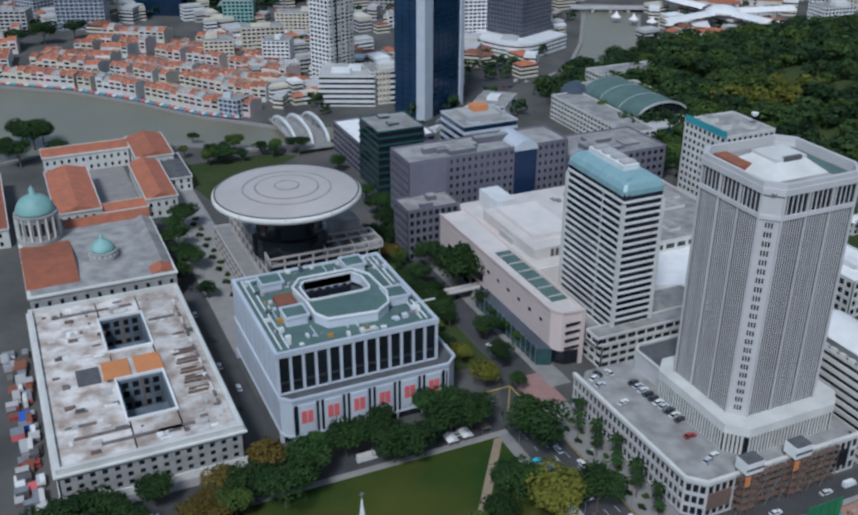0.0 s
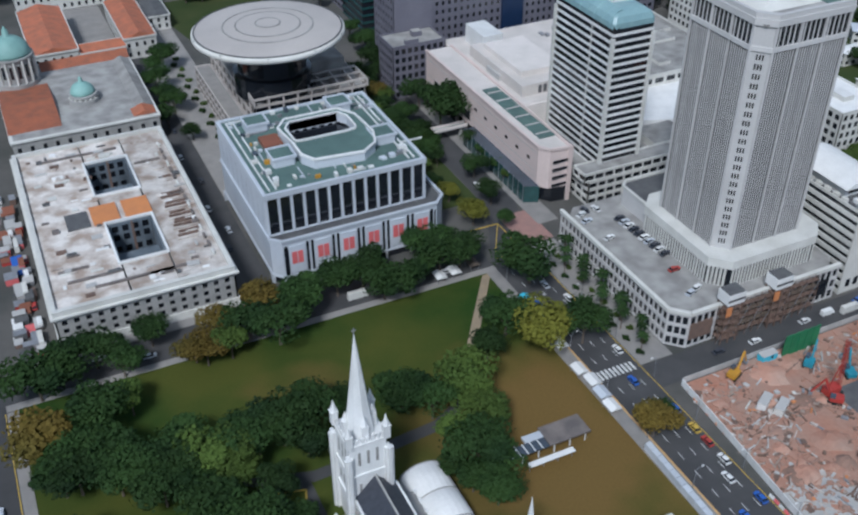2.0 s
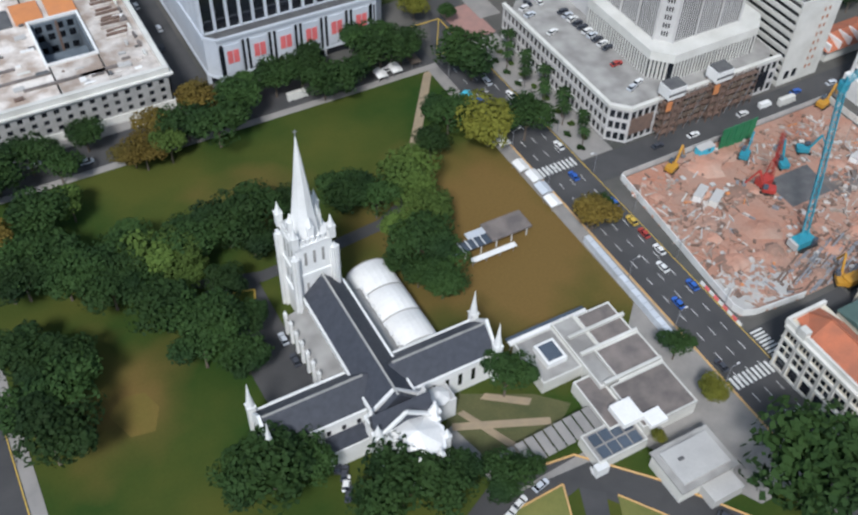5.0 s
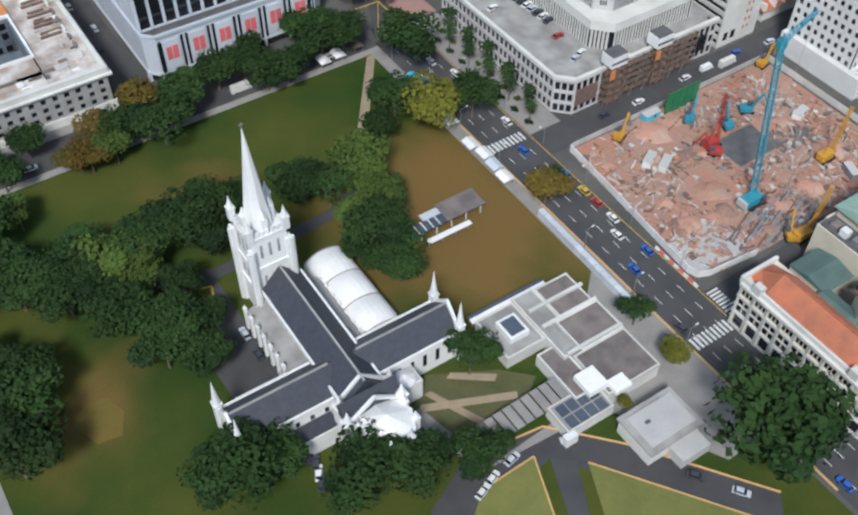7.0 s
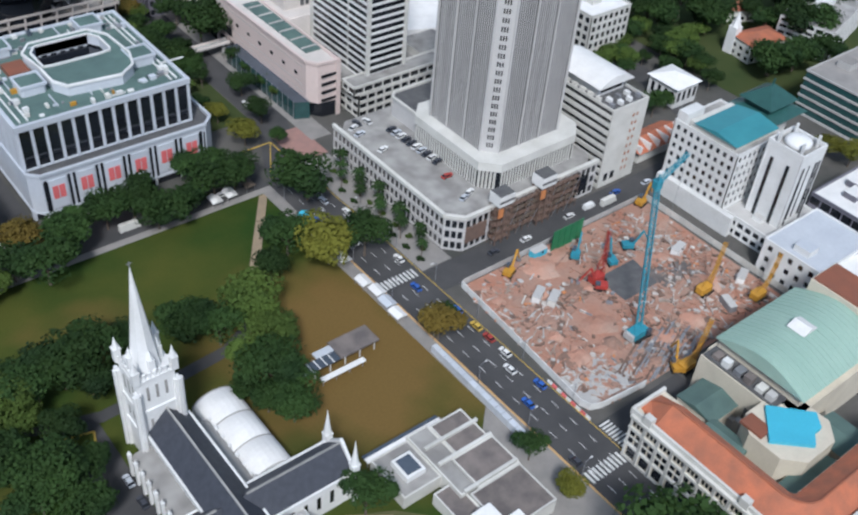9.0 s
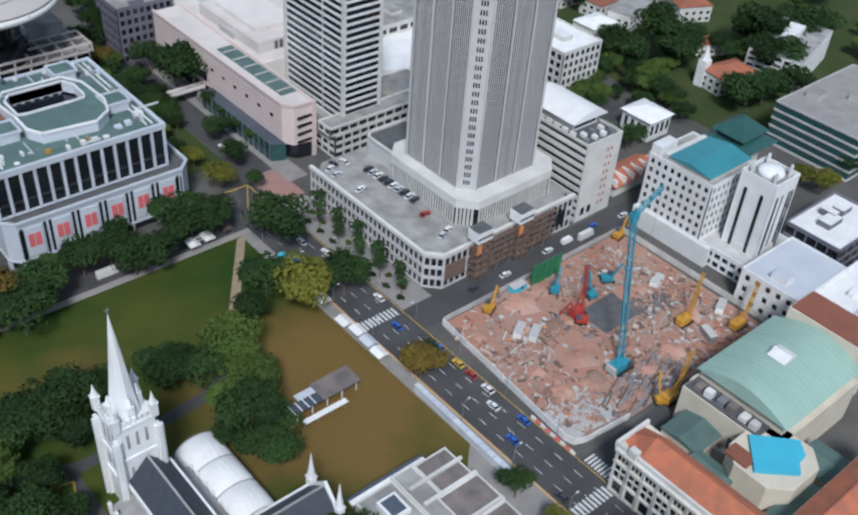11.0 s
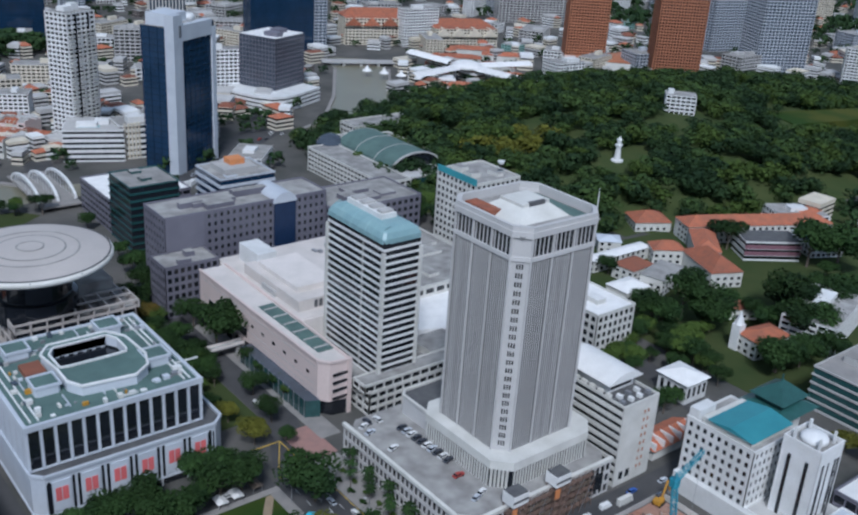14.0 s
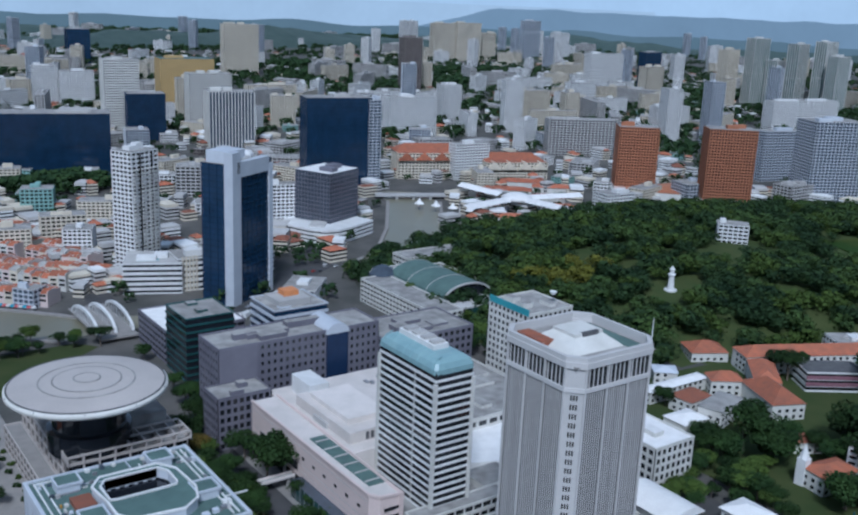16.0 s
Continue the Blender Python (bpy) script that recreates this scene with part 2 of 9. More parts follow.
# ---- mesh helpers ----
class Geo:
    """Collects faces of one mesh, each with a slot for its material."""

    def __init__(self):
        self.v, self.f, self.m = [], [], []

    def face(self, pts, k=0):
        n = len(self.v)
        self.v += [tuple(p) for p in pts]
        self.f.append(tuple(range(n, n + len(pts))))
        self.m.append(k)

    def box(self, x0, y0, z0, x1, y1, z1, k=0, top=None):
        self.prism([(x0, y0), (x1, y0), (x1, y1), (x0, y1)], z0, z1, k, top)

    def prism(self, ring, z0, z1, k=0, top=None, ring1=None):
        n, c = len(self.v), len(ring)
        ring1 = ring1 or ring
        self.v += [(x, y, z0) for x, y in ring] + [(x, y, z1) for x, y in ring1]
        for i in range(c):
            j = (i + 1) % c
            self.f.append((n + i, n + j, n + c + j, n + c + i))
            self.m.append(k)
        self.f.append(tuple(range(n + c, n + 2 * c)))
        self.m.append(k if top is None else top)
        self.f.append(tuple(range(n + c - 1, n - 1, -1)))
        self.m.append(k)

    def beam(self, a, b, w, k=0):
        """A square bar from a to b."""
        a, b = Vector(a), Vector(b)
        d = (b - a).normalized()
        s = d.cross((0, 0, 1) if abs(d.z) < 0.9 else (1, 0, 0)).normalized() * w / 2
        u = d.cross(s).normalized() * w / 2
        n = len(self.v)
        for p in (a, b):
            self.v += [tuple(p + s + u), tuple(p - s + u), tuple(p - s - u), tuple(p + s - u)]
        for i in range(4):
            j = (i + 1) % 4
            self.f.append((n + i, n + 4 + i, n + 4 + j, n + j))
            self.m.append(k)
        self.f += [(n, n + 1, n + 2, n + 3), (n + 7, n + 6, n + 5, n + 4)]
        self.m += [k, k]

    def lathe(self, prof, cx=0, cy=0, seg=24, k=0, sx=1.0, sy=1.0):
        """A turned form from (radius, height) pairs."""
        n = len(self.v)
        for r, z in prof:
            for i in range(seg):
                a = 2 * math.pi * i / seg
                self.v.append((cx + r * sx * math.cos(a), cy + r * sy * math.sin(a), z))
        for j in range(len(prof) - 1):
            for i in range(seg):
                q = (i + 1) % seg
                self.f.append((n + j * seg + i, n + j * seg + q, n + (j + 1) * seg + q, n + (j + 1) * seg + i))
                self.m.append(k)
        if prof[-1][0] > 0.01:
            self.f.append(tuple(n + (len(prof) - 1) * seg + i for i in range(seg)))
            self.m.append(k)
        if prof[0][0] > 0.01:
            self.f.append(tuple(n + i for i in reversed(range(seg))))
            self.m.append(k)

    def mesh(self, name, mats):
        me = bpy.data.meshes.new(name)
        me.from_pydata(self.v, [], self.f)
        for m in mats if isinstance(mats, (list, tuple)) else [mats]:
            me.materials.append(M[m])
        me.polygons.foreach_set("material_index", self.m)
        me.update()
        return me


def obj(name, geo, mats, parent=None, label="", smooth=False):
    ob = new(name, geo.mesh(name, mats) if isinstance(geo, Geo) else geo)
    if smooth:
        ob.data.shade_smooth()
    ob.parent = parent
    if label:
        ob["label"] = label
    return ob


def boxpart(name, x0, y0, z0, x1, y1, z1, m, parent=None, label=""):
    g = Geo()
    g.box(x0, y0, z0, x1, y1, z1)
    return obj(name, g, m, parent, label)


def thing(name, x, y, z, label, category, group="", kind=""):
    e = new(name)
    e.location = (x, y, z)
    return tagged(e, label, category, group, kind)


def rect(x0, y0, x1, y1, c=0.0):
    """A rectangle's ring, its corners cut by c."""
    if c <= 0:
        return [(x0, y0), (x1, y0), (x1, y1), (x0, y1)]
    return [(x0 + c, y0), (x1 - c, y0), (x1, y0 + c), (x1, y1 - c), (x1 - c, y1), (x0 + c, y1), (x0, y1 - c), (x0, y0 + c)]


# ---- ground, river, roads ----
def sheet(name, ring, z, m, label, category="ground", thick=0.0, kind="structure"):
    g = Geo()
    g.prism(ring, z - thick, z) if thick else g.face([(x, y, z) for x, y in ring])
    return tagged(obj(name, g, m), label, category, "", kind)


sheet("ground", rect(-2600, -700, 4850, 4850), 0.0, "town", "grey paved town ground that reaches the horizon")
sheet("lawn", rect(-21, 30, 142, 247), 0.06, "lawn", "green and yellowing lawn round the cathedral", thick=0.2)
sheet("water_near", [(-400, 560), (-7, 604), (30, 615), (98, 596), (143, 566), (163, 572), (215, 566), (215, 588), (168, 600), (145, 625), (120, 649), (88, 697), (48, 744), (1, 780), (-400, 960)], 0.10, "water", "brown-green river water between stone quays", "river")
sheet("water_far", [(372, 612), (401, 612), (457, 640), (520, 699), (588, 796), (600, 850), (560, 880), (540, 822), (474, 722), (420, 655), (376, 632)], 0.10, "water", "brown-green river water bending between quays", "river")
sheet("road_north", [(143.5, -120), (160, -120), (160, 250), (173, 285), (173, 420), (160, 420), (160, 285), (143.5, 250)], 0.10, "asphalt", "worn asphalt road with several lanes", "road")
sheet("road_park", rect(-60, 248.5, 143.4, 262), 0.11, "asphalt", "asphalt road along the park's edge", "road")
sheet("road_coleman", rect(160.1, 169.5, 330, 180.5), 0.11, "asphalt", "asphalt side street beside the building site", "road")
sheet("road_capitol", rect(160.1, 90, 195, 102), 0.11, "asphalt", "asphalt side street with a zebra crossing", "road")
sheet("road_west", rect(-39, 60, -24.5, 290), 0.10, "asphalt", "asphalt road along the park's western side", "road")
sheet("road_courts", rect(55.5, 262.2, 67.5, 520), 0.11, "asphalt", "narrow asphalt street between the civic buildings", "road")
sheet("road_drive", [(36, 128), (49, 132), (49, 184), (34, 184)], 0.12, "asphalt", "asphalt drive beside the cathedral", "road")
sheet("road_loop", [(60, 88), (74, 95), (96, 92), (110, 77), (132, 47), (126, 40), (104, 68), (92, 84), (72, 80), (58, 78)], 0.12, "asphalt", "curving asphalt slip road by the grass", "road")
sheet("road_loop_arm", [(92, 84), (97, 80), (88, 62), (78, 40), (72, 42), (84, 64)], 0.125, "asphalt", "short asphalt arm between two grass beds", "road")
sheet("crossing_red", rect(160.2, 255, 173, 276), 0.13, "redpave", "red brick paved street junction", "pavement")
sheet("road_far", [(225, 560), (240, 545), (372, 640), (480, 900), (455, 905), (350, 660)], 0.09, "asphalt", "wide asphalt road with traffic by the river", "road")
sheet("road_boat", [(172, 600), (190, 600), (260, 1000), (244, 1000)], 0.09, "asphalt", "asphalt road running between shophouses", "road")
sheet("road_hill", [(300, 150), (312, 150), (345, 300), (335, 420), (322, 420), (332, 300)], 0.09, "asphalt", "asphalt street at the foot of the hill", "road")
sheet("pavement_park", rect(-24.4, 245.5, 143.4, 248.4), 0.16, "pave", "grey paved walk along the park", "pavement", thick=0.25)
sheet("pavement_north", rect(139, 60, 143.4, 245.4), 0.16, "pave", "grey paved walk beside the road", "pavement", thick=0.25)
sheet("pavement_plaza", rect(160.1, 181, 172.4, 254), 0.16, "pave", "grey paved walk with planting along the shops", "pavement", thick=0.25)
sheet("pavement_mall", rect(172.1, 265, 181, 400), 0.16, "pave", "grey paved walk before the pink mall", "pavement", thick=0.25)
sheet("pavement_hall", rect(-20, 262.2, 55.4, 267), 0.16, "pave", "grey paved walk before the civic hall", "pavement", thick=0.25)
sheet("pavement_west", rect(-24.4, 60, -21, 245), 0.16, "pave", "grey paved walk beside the lawn", "pavement", thick=0.25)
sheet("path_diagonal", [(137, 245), (140.5, 245), (114, 207), (111, 208.5)], 0.15, "dirt", "trodden brown path across the lawn", "path")
sheet("path_drive", [(-6, 217), (-6, 214), (12, 199), (34, 185.5), (50, 180), (70, 181), (92, 183), (104, 190), (103, 193.5), (90, 187), (68, 185), (51, 184), (34, 189), (12, 203)], 0.15, "asphalt", "narrow drive winding through the trees", "path")
sheet("forecourt", [(74, 90), (104, 92), (140, 126), (140, 60), (128, 60), (112, 88)], 0.14, "pave", "grey paved yard round the church hall", "pavement")
sheet("green_bank", [(95, 500), (160, 548), (150, 560), (84, 560)], 0.12, "parkgreen", "mown grass bank near the river", "grass")
sheet("walk_courts", rect(68, 337, 90, 520), 0.12, "pave", "paved walk with planting by the court", "pavement")
sheet("hill_foot", [(346, 176), (470, 150), (620, 240), (640, 330), (400, 352), (346, 330)], 0.07, "parkgreen", "grassy ground between the hill houses", "grass")
sheet("park_mall", rect(140, 290, 159.5, 420), 0.12, "parkgreen", "shady planted ground between the streets", "grass")

# lane marks, crossings and kerb lines
marks = Geo()
for lane in (147.6, 151.7, 155.8):
    y = -60.0
    while y < 246:
        marks.box(lane - 0.09, y, 0.10, lane + 0.09, y + 3.0, 0.12)
        y += 7.5
for i in range(9):
    marks.box(145 + i * 1.5, 88.0, 0.10, 145.8 + i * 1.5, 92.0, 0.12)
    marks.box(160.5, 91 + i * 1.2, 0.11, 164.5, 91.6 + i * 1.2, 0.13)
    marks.box(145 + i * 1.5, 180.0, 0.10, 145.8 + i * 1.5, 184.0, 0.12)
for i in range(20):
    marks.box(-31.9, 62 + i * 11, 0.10, -31.7, 66 + i * 11, 0.12)
tagged(obj("road_marks", marks, "line"), "white lane dashes and zebra stripes on the asphalt", "road marking", "", "structure")
kerb = Geo()
kerb.box(159.48, -100, 0.10, 159.72, 250, 0.125)
kerb.box(143.4, 40, 0.10, 144.1, 205, 0.128, 1)
kerb.box(-25.0, 60, 0.1, -24.75, 245, 0.125)
for a, b in (((146, 252), (158, 252)), ((158, 252), (158, 272)), ((158, 272), (146, 272)), ((146, 252), (158, 272))):
    kerb.beam((*a, 0.14), (*b, 0.14), 0.3)
tagged(obj("kerb_lines", kerb, ["yellow", "kerbpaint"]), "yellow lines along the kerbs and junction box", "road marking", "", "structure")
for name, ring in (("grass_bed", [(73.5, 86), (89, 86.5), (80, 62), (70, 50), (60, 60), (62, 77)]), ("grass_bed", [(99, 78), (122, 46), (116, 36), (84, 36), (90, 58)])):
    sheet(name, ring, 0.3, "drygrass", "raised yellow-green grass bed with a kerb", "grass", thick=0.35)

sheet("bare_patch", [(-1, 156), (3, 160), (9, 159), (11, 153), (8, 146.5), (2, 147.5)], 0.1, "worn", "worn bare brown patch in the lawn", "ground")
sheet("drive_bed", [(33.4, 181.5), (46.7, 178.2), (43.8, 169.1), (38.4, 169.6)], 0.3, "lawn", "grass bed with a yellow kerb beside the drive", "grass", thick=0.3)
g = Geo()
ring = [(33.4, 181.5), (46.7, 178.2), (43.8, 169.1), (38.4, 169.6)]
for a, b in zip(ring, ring[1:] + ring[:1]):
    g.beam((*a, 0.25), (*b, 0.25), 0.5)
tagged(obj("bed_kerb", g, "yellow"), "yellow painted kerb round the grass bed", "kerb", "", "structure")

# trodden garden behind the apse, its paths, and the kerbs of the slip road
sheet("garden_ground", [(72, 114), (80, 121), (97, 112), (104, 105), (86, 93), (76, 96)], 0.1, "gardenbed", "trodden patchy grass behind the apse", "grass")
for ring in ([(76.5, 116), (78.5, 116), (87, 98), (85, 97)], [(73, 112), (74, 114), (97, 104), (96, 102)], [(84, 117), (86, 118), (96, 111), (94, 109.5)], [(70, 112), (73.5, 113.5), (78, 95), (74.5, 93.5)]):
    sheet("path_garden", ring, 0.12 + 0.008 * (ring[0][0] % 5), "dirt" if ring[0][0] > 71 else "pave", "narrow trodden garden path" if ring[0][0] > 71 else "grey paved path beside the apse", "path")
for ring in ([(73.5, 86), (89, 86.5), (80, 62), (70, 50), (60, 60), (62, 77)], [(99, 78), (122, 46), (116, 36), (84, 36), (90, 58)], [(74, 95), (96, 92), (110, 77), (132, 47)]):
    g = Geo()
    for a, b in zip(ring, ring[1:]):
        g.beam((*a, 0.22), (*b, 0.22), 0.45)
    tagged(obj("slip_kerb", g, "kerbpaint"), "worn orange-painted kerb of the slip road", "kerb", "", "structure")

# stone quays along the river
def quay(points):
    g = Geo()
    for (x0, y0), (x1, y1) in zip(points, points[1:]):
        d = Vector((x1 - x0, y1 - y0, 0)).normalized()
        n = Vector((-d.y, d.x, 0)) * 1.6
        g.prism([(x0 + n.x, y0 + n.y), (x0 - n.x, y0 - n.y), (x1 - n.x, y1 - n.y), (x1 + n.x, y1 + n.y)], 0, 1.4)
    tagged(obj("quay", g, "pave"), "grey stone quay edge along the river", "quay", "quays", "structure")


quay([(-400, 560), (-7, 604), (30, 615), (98, 596), (143, 566)])
quay([(-400, 960), (1, 780), (48, 744), (88, 697), (120, 649), (145, 625), (168, 600)])
quay([(376, 632), (420, 655), (474, 722), (540, 822)])
quay([(401, 612), (457, 640), (520, 699), (588, 796)])


# ---- trees ----
def leaf_cloud(seed, n, lumps, size):
    """Leaf clumps on the shells of a few lumps: a crown one metre in radius, with gaps and an uneven rim."""
    rnd = random.Random(seed)
    g = Geo()
    balls = []
    for i in range(lumps):
        a = rnd.uniform(0, 2 * math.pi)
        r = rnd.uniform(0.25, 0.66) if i else 0.0
        balls.append((Vector((r * math.cos(a), r * math.sin(a), rnd.uniform(-0.16, 0.22) if i else 0.22)), rnd.uniform(0.26, 0.46)))
    for _ in range(n):
        c, rad = rnd.choice(balls)
        d = Vector((rnd.gauss(0, 1), rnd.gauss(0, 1), rnd.gauss(0.35, 1))).normalized()
        p = c + d * rad * rnd.uniform(0.75, 1.08) * (1, 0.92)[rnd.random() > 0.5]
        nrm = (d + Vector((rnd.gauss(0, 0.5), rnd.gauss(0, 0.5), rnd.gauss(0.2, 0.5)))).normalized()
        s = nrm.orthogonal().normalized()
        s.rotate(Matrix.Rotation(rnd.uniform(0, 6.3), 3, nrm))
        u = nrm.cross(s)
        w = size * rnd.uniform(0.6, 1.35)
        g.face([p - s * w - u * w * 0.4, p - u * w * 0.7, p + s * w, p + u * w * 0.7])
    return g


CROWNS = {}
for kind, leaf in enumerate(("leaf", "leafy", "leafl", "leafo")):
    for v in range(4):
        CROWNS[kind, v] = leaf_cloud(11 * kind + v, 2600, 15, 0.062).mesh("crown", leaf)
TREE_WORDS = ("broad tree with a dense dark green crown", "tree with a yellow-green crown", "tree with a light green feathery crown", "tree with a thin olive-brown crown")
trunk_geo = Geo()
trunk_geo.lathe([(0.055, 0.0), (0.04, 0.3), (0.03, 0.75)], seg=7)
for k in range(4):
    a = k * 1.6 + 0.4
    trunk_geo.beam((0, 0, 0.45), (0.4 * math.cos(a), 0.4 * math.sin(a), 0.95), 0.025)
TRUNK = trunk_geo.mesh("trunk", "bark")


def tree(x, y, r, kind, z=0.0):
    rnd = random.Random(int(x * 31 + y * 17))
    high = r * rnd.uniform(0.85, 1.1) + 2.0
    t = thing("tree", x, y, z, TREE_WORDS[kind], "tree", "trees of the town")
    t.rotation_euler = (0, 0, rnd.uniform(0, 6.28))
    trunk = new("trunk", TRUNK)
    trunk.parent, trunk.scale = t, (r, r, high)
    crown = new("crown", CROWNS[kind, rnd.randrange(4)])
    crown.parent, crown.location, crown.scale = t, (0, 0, high), (r * 1.22, r * 1.22, r * rnd.uniform(0.7, 0.9))
    return t


def palm_crown(seed):
    rnd = random.Random(seed)
    g = Geo()
    for k in range(16):
        a = 2 * math.pi * k / 16 + rnd.uniform(-0.2, 0.2)
        d, s = Vector((math.cos(a), math.sin(a), 0)), Vector((-math.sin(a), math.cos(a), 0))
        up, long = rnd.uniform(0.3, 1.1), rnd.uniform(2.6, 3.6)
        mid = [d * long * u + Vector((0, 0, up * math.sin(u * 2.0) * 1.4 - 1.6 * u * u)) for u in (0.05, 0.35, 0.7, 1.0)]
        wide = (0.15, 0.5, 0.42, 0.08)
        for p, q, w, v in zip(mid, mid[1:], wide, wide[1:]):
            drop = Vector((0, 0, -0.3))
            g.face([p, q, q + s * v + drop * v * 2, p + s * w + drop * w * 2])
            g.face([q, p, p - s * w + drop * w * 2, q - s * v + drop * v * 2])
    return g.mesh("crown", "leaf")


PALM_CROWNS = [palm_crown(k) for k in range(3)]
palm_stem = Geo()
palm_stem.lathe([(0.26, 0), (0.17, 2.0), (0.14, 8.0)], 0, 0, 7)
PALM_STEM = palm_stem.mesh("trunk", "bark")
rnd = random.Random(15)
for k in range(15):
    t = thing("palm_tree", 164.4 + (k % 3) * 2.4, 187 + k * 3.9, 0.15, "slim palm with drooping fronds on the pavement", "palm tree", "palms along the podium")
    t.rotation_euler = (0, 0, rnd.uniform(0, 6.28))
    size = rnd.uniform(0.8, 1.15)
    t.scale = (size, size, size)
    new("trunk", PALM_STEM).parent = t
    o = new("crown", PALM_CROWNS[k % 3])
    o.parent, o.location = t, (0, 0, 7.9)
for k in range(16):
    t = thing("shrub", 163.2 + (k % 2) * 4.0, 186 + k * 3.8, 0.15, "low green shrub in the pavement planting", "shrub", "shrubs along the podium")
    o = new("foliage", CROWNS[(0, 2)[k % 2], k % 4])
    o.parent, o.scale, o.location = t, (1.5, 1.9, 1.2), (0, 0, 0.55)

# open ground round the houses: middle and half width
HOUSES = [(505, 315, 10), (480, 330, 12), (530, 302, 14), (550, 290, 14), (461, 308, 15), (470, 357, 11), (441, 287, 16), (491, 285, 17), (530, 272, 12), (395, 325, 14), (418, 325, 12), (418, 343, 8), (399, 308, 10), (401, 291, 12), (434, 316, 9), (378, 294, 9), (386, 217, 12), (408, 247, 12), (432, 205, 24)]
HILL_OPEN = [(519.5, 429, 4), (652, 482, 12), (664, 478, 12), (540, 480, 4), (533, 522, 5), (745, 436, 11), (765, 440, 13), (785, 440, 13), (805, 432, 14), (830, 428, 14)]


def clear_of(x, y, spots, r, behind):
    """True where a tree neither stands on an open spot nor hides it from the high ground to the south-west."""
    k = behind / math.hypot(x, y)
    return all(math.hypot(x * (1 + k * f) - sx, y * (1 + k * f) - sy) > sr + 0.6 * r for sx, sy, sr in spots for f in (0.0, 0.5, 1.0))


PARK_TREES = [(22, 257, 6.8, 0), (36, 240, 6.2, 3), (59, 256, 7.8, 3), (60, 240, 9.9, 0), (86, 256, 8.5, 0), (96, 257, 9.2, 0), (100, 247, 7.5, 0), (108, 247, 7.9, 0), (123, 251, 9.7, 0), (132, 253, 7.9, 0), (150, 234, 11.2, 0), (128, 212, 8.6, 0), (117, 204, 6.1, 0), (137, 201, 10.3, 1), (149, 198, 8.1, 0), (84, 195, 8.2, 0)]
PARK_TREES_BEYOND = [(90, 188, 7.3, 0), (103, 192, 9.2, 2), (100, 178, 7.7, 2), (93, 165, 9.0, 0), (92, 151, 6.8, 0), (92, 174, 6.3, 2), (84, 165, 4.3, 0), (47, 197, 10.0, 0), (58, 200, 8.2, 0), (39, 195, 8.8, 0), (31, 193, 7.9, 2), (23, 194, 9.5, 2), (15, 193, 7.9, 0), (7, 194, 6.3, 0), (1, 198, 8.0, 0)]
CHURCH_TREES = [(24, 172, 8.2, 0), (32, 165, 8.6, 0), (41, 164, 5.6, 0), (26, 159, 7.3, 0), (35, 152, 7.2, 0), (-8, 161, 9.5, 0), (-15, 148, 10.5, 0), (28, 118, 10.6, 0), (35, 116, 7.3, 0), (22, 119, 7.3, 0), (52, 99, 9.7, 0), (63, 97, 8.1, 0), (45, 98, 6.4, 0), (75, 91, 6.3, 0), (81, 92, 4.6, 0)]
CHURCH_TREES_BEYOND = [(90, 115, 7.0, 0), (136, 104, 4.8, 0), (136, 89, 4.4, 1), (136.5, 56, 16.0, 0), (145, 154, 6.9, 3), (150, 157, 4.3, 0), (116, 85, 2.0, 1), (-14, 246, 9.8, 0), (-15, 219, 9.7, 3), (4, 254, 8.2, 0), (-7, 250, 8.6, 0), (-13, 204, 8.1, 0), (0, 208, 9.0, 0), (8, 193, 6.3, 0), (11, 246, 6.5, 0), (0, 224, 9.4, 0), (-9, 203, 8.2, 0), (20, 187, 7.2, 0), (-6, 171, 7.4, 0), (-19, 160, 8.0, 0), (30, 187, 6.5, 2), (52, 191, 8.0, 0), (-17, 182, 7.0, 0), (-10, 214, 7.5, 0), (10, 228, 6.0, 2), (44, 240, 6.5, 2), (74, 252, 7.5, 0)]
STREET_TREES = [(171, 349, 12.3, 0), (185, 353, 8.0, 0), (172, 374, 7.7, 0), (149, 275, 6.3, 1), (121, 259, 8.8, 0), (133, 265, 5.2, 0), (174, 443, 7.3, 0), (176, 427, 6.2, 0), (65, 442, 7.7, 0), (74, 467, 7.5, 0), (68, 418, 6.3, 0), (62, 405, 5.6, 0)]
STREET_TREES_BEYOND = [(14, 624, 11.1, 0), (4, 594, 8.8, 0), (127, 570, 6.2, 2), (120, 567, 4.8, 0), (161, 548, 6.8, 0), (175, 514, 5.2, 0), (172, 444, 6.4, 0), (168, 422, 7.3, 0), (173, 464, 5.4, 0), (162, 285, 5.6, 0), (166, 307, 5.9, 0), (159, 268, 3.8, 0), (348, 444, 8.8, 0), (363, 448, 7.5, 2), (348, 434, 7.3, 0)]
HILL_TREES = [(381, 260, 14.1, 0), (360, 262, 9.9, 0), (358, 238, 7.5, 2), (381, 243, 10.0, 0), (373, 200, 11.1, 0), (432, 231, 13.4, 0), (460, 226, 12.4, 0), (502, 265, 15.2, 0), (515, 254, 17.8, 0), (416, 206, 11.4, 0), (407, 253, 7.6, 0), (300, 205, 6.1, 0), (309, 206, 4.3, 0), (337, 146, 6.1, 1), (340, 137, 6.1, 1), (413, 279, 6.6, 0)]
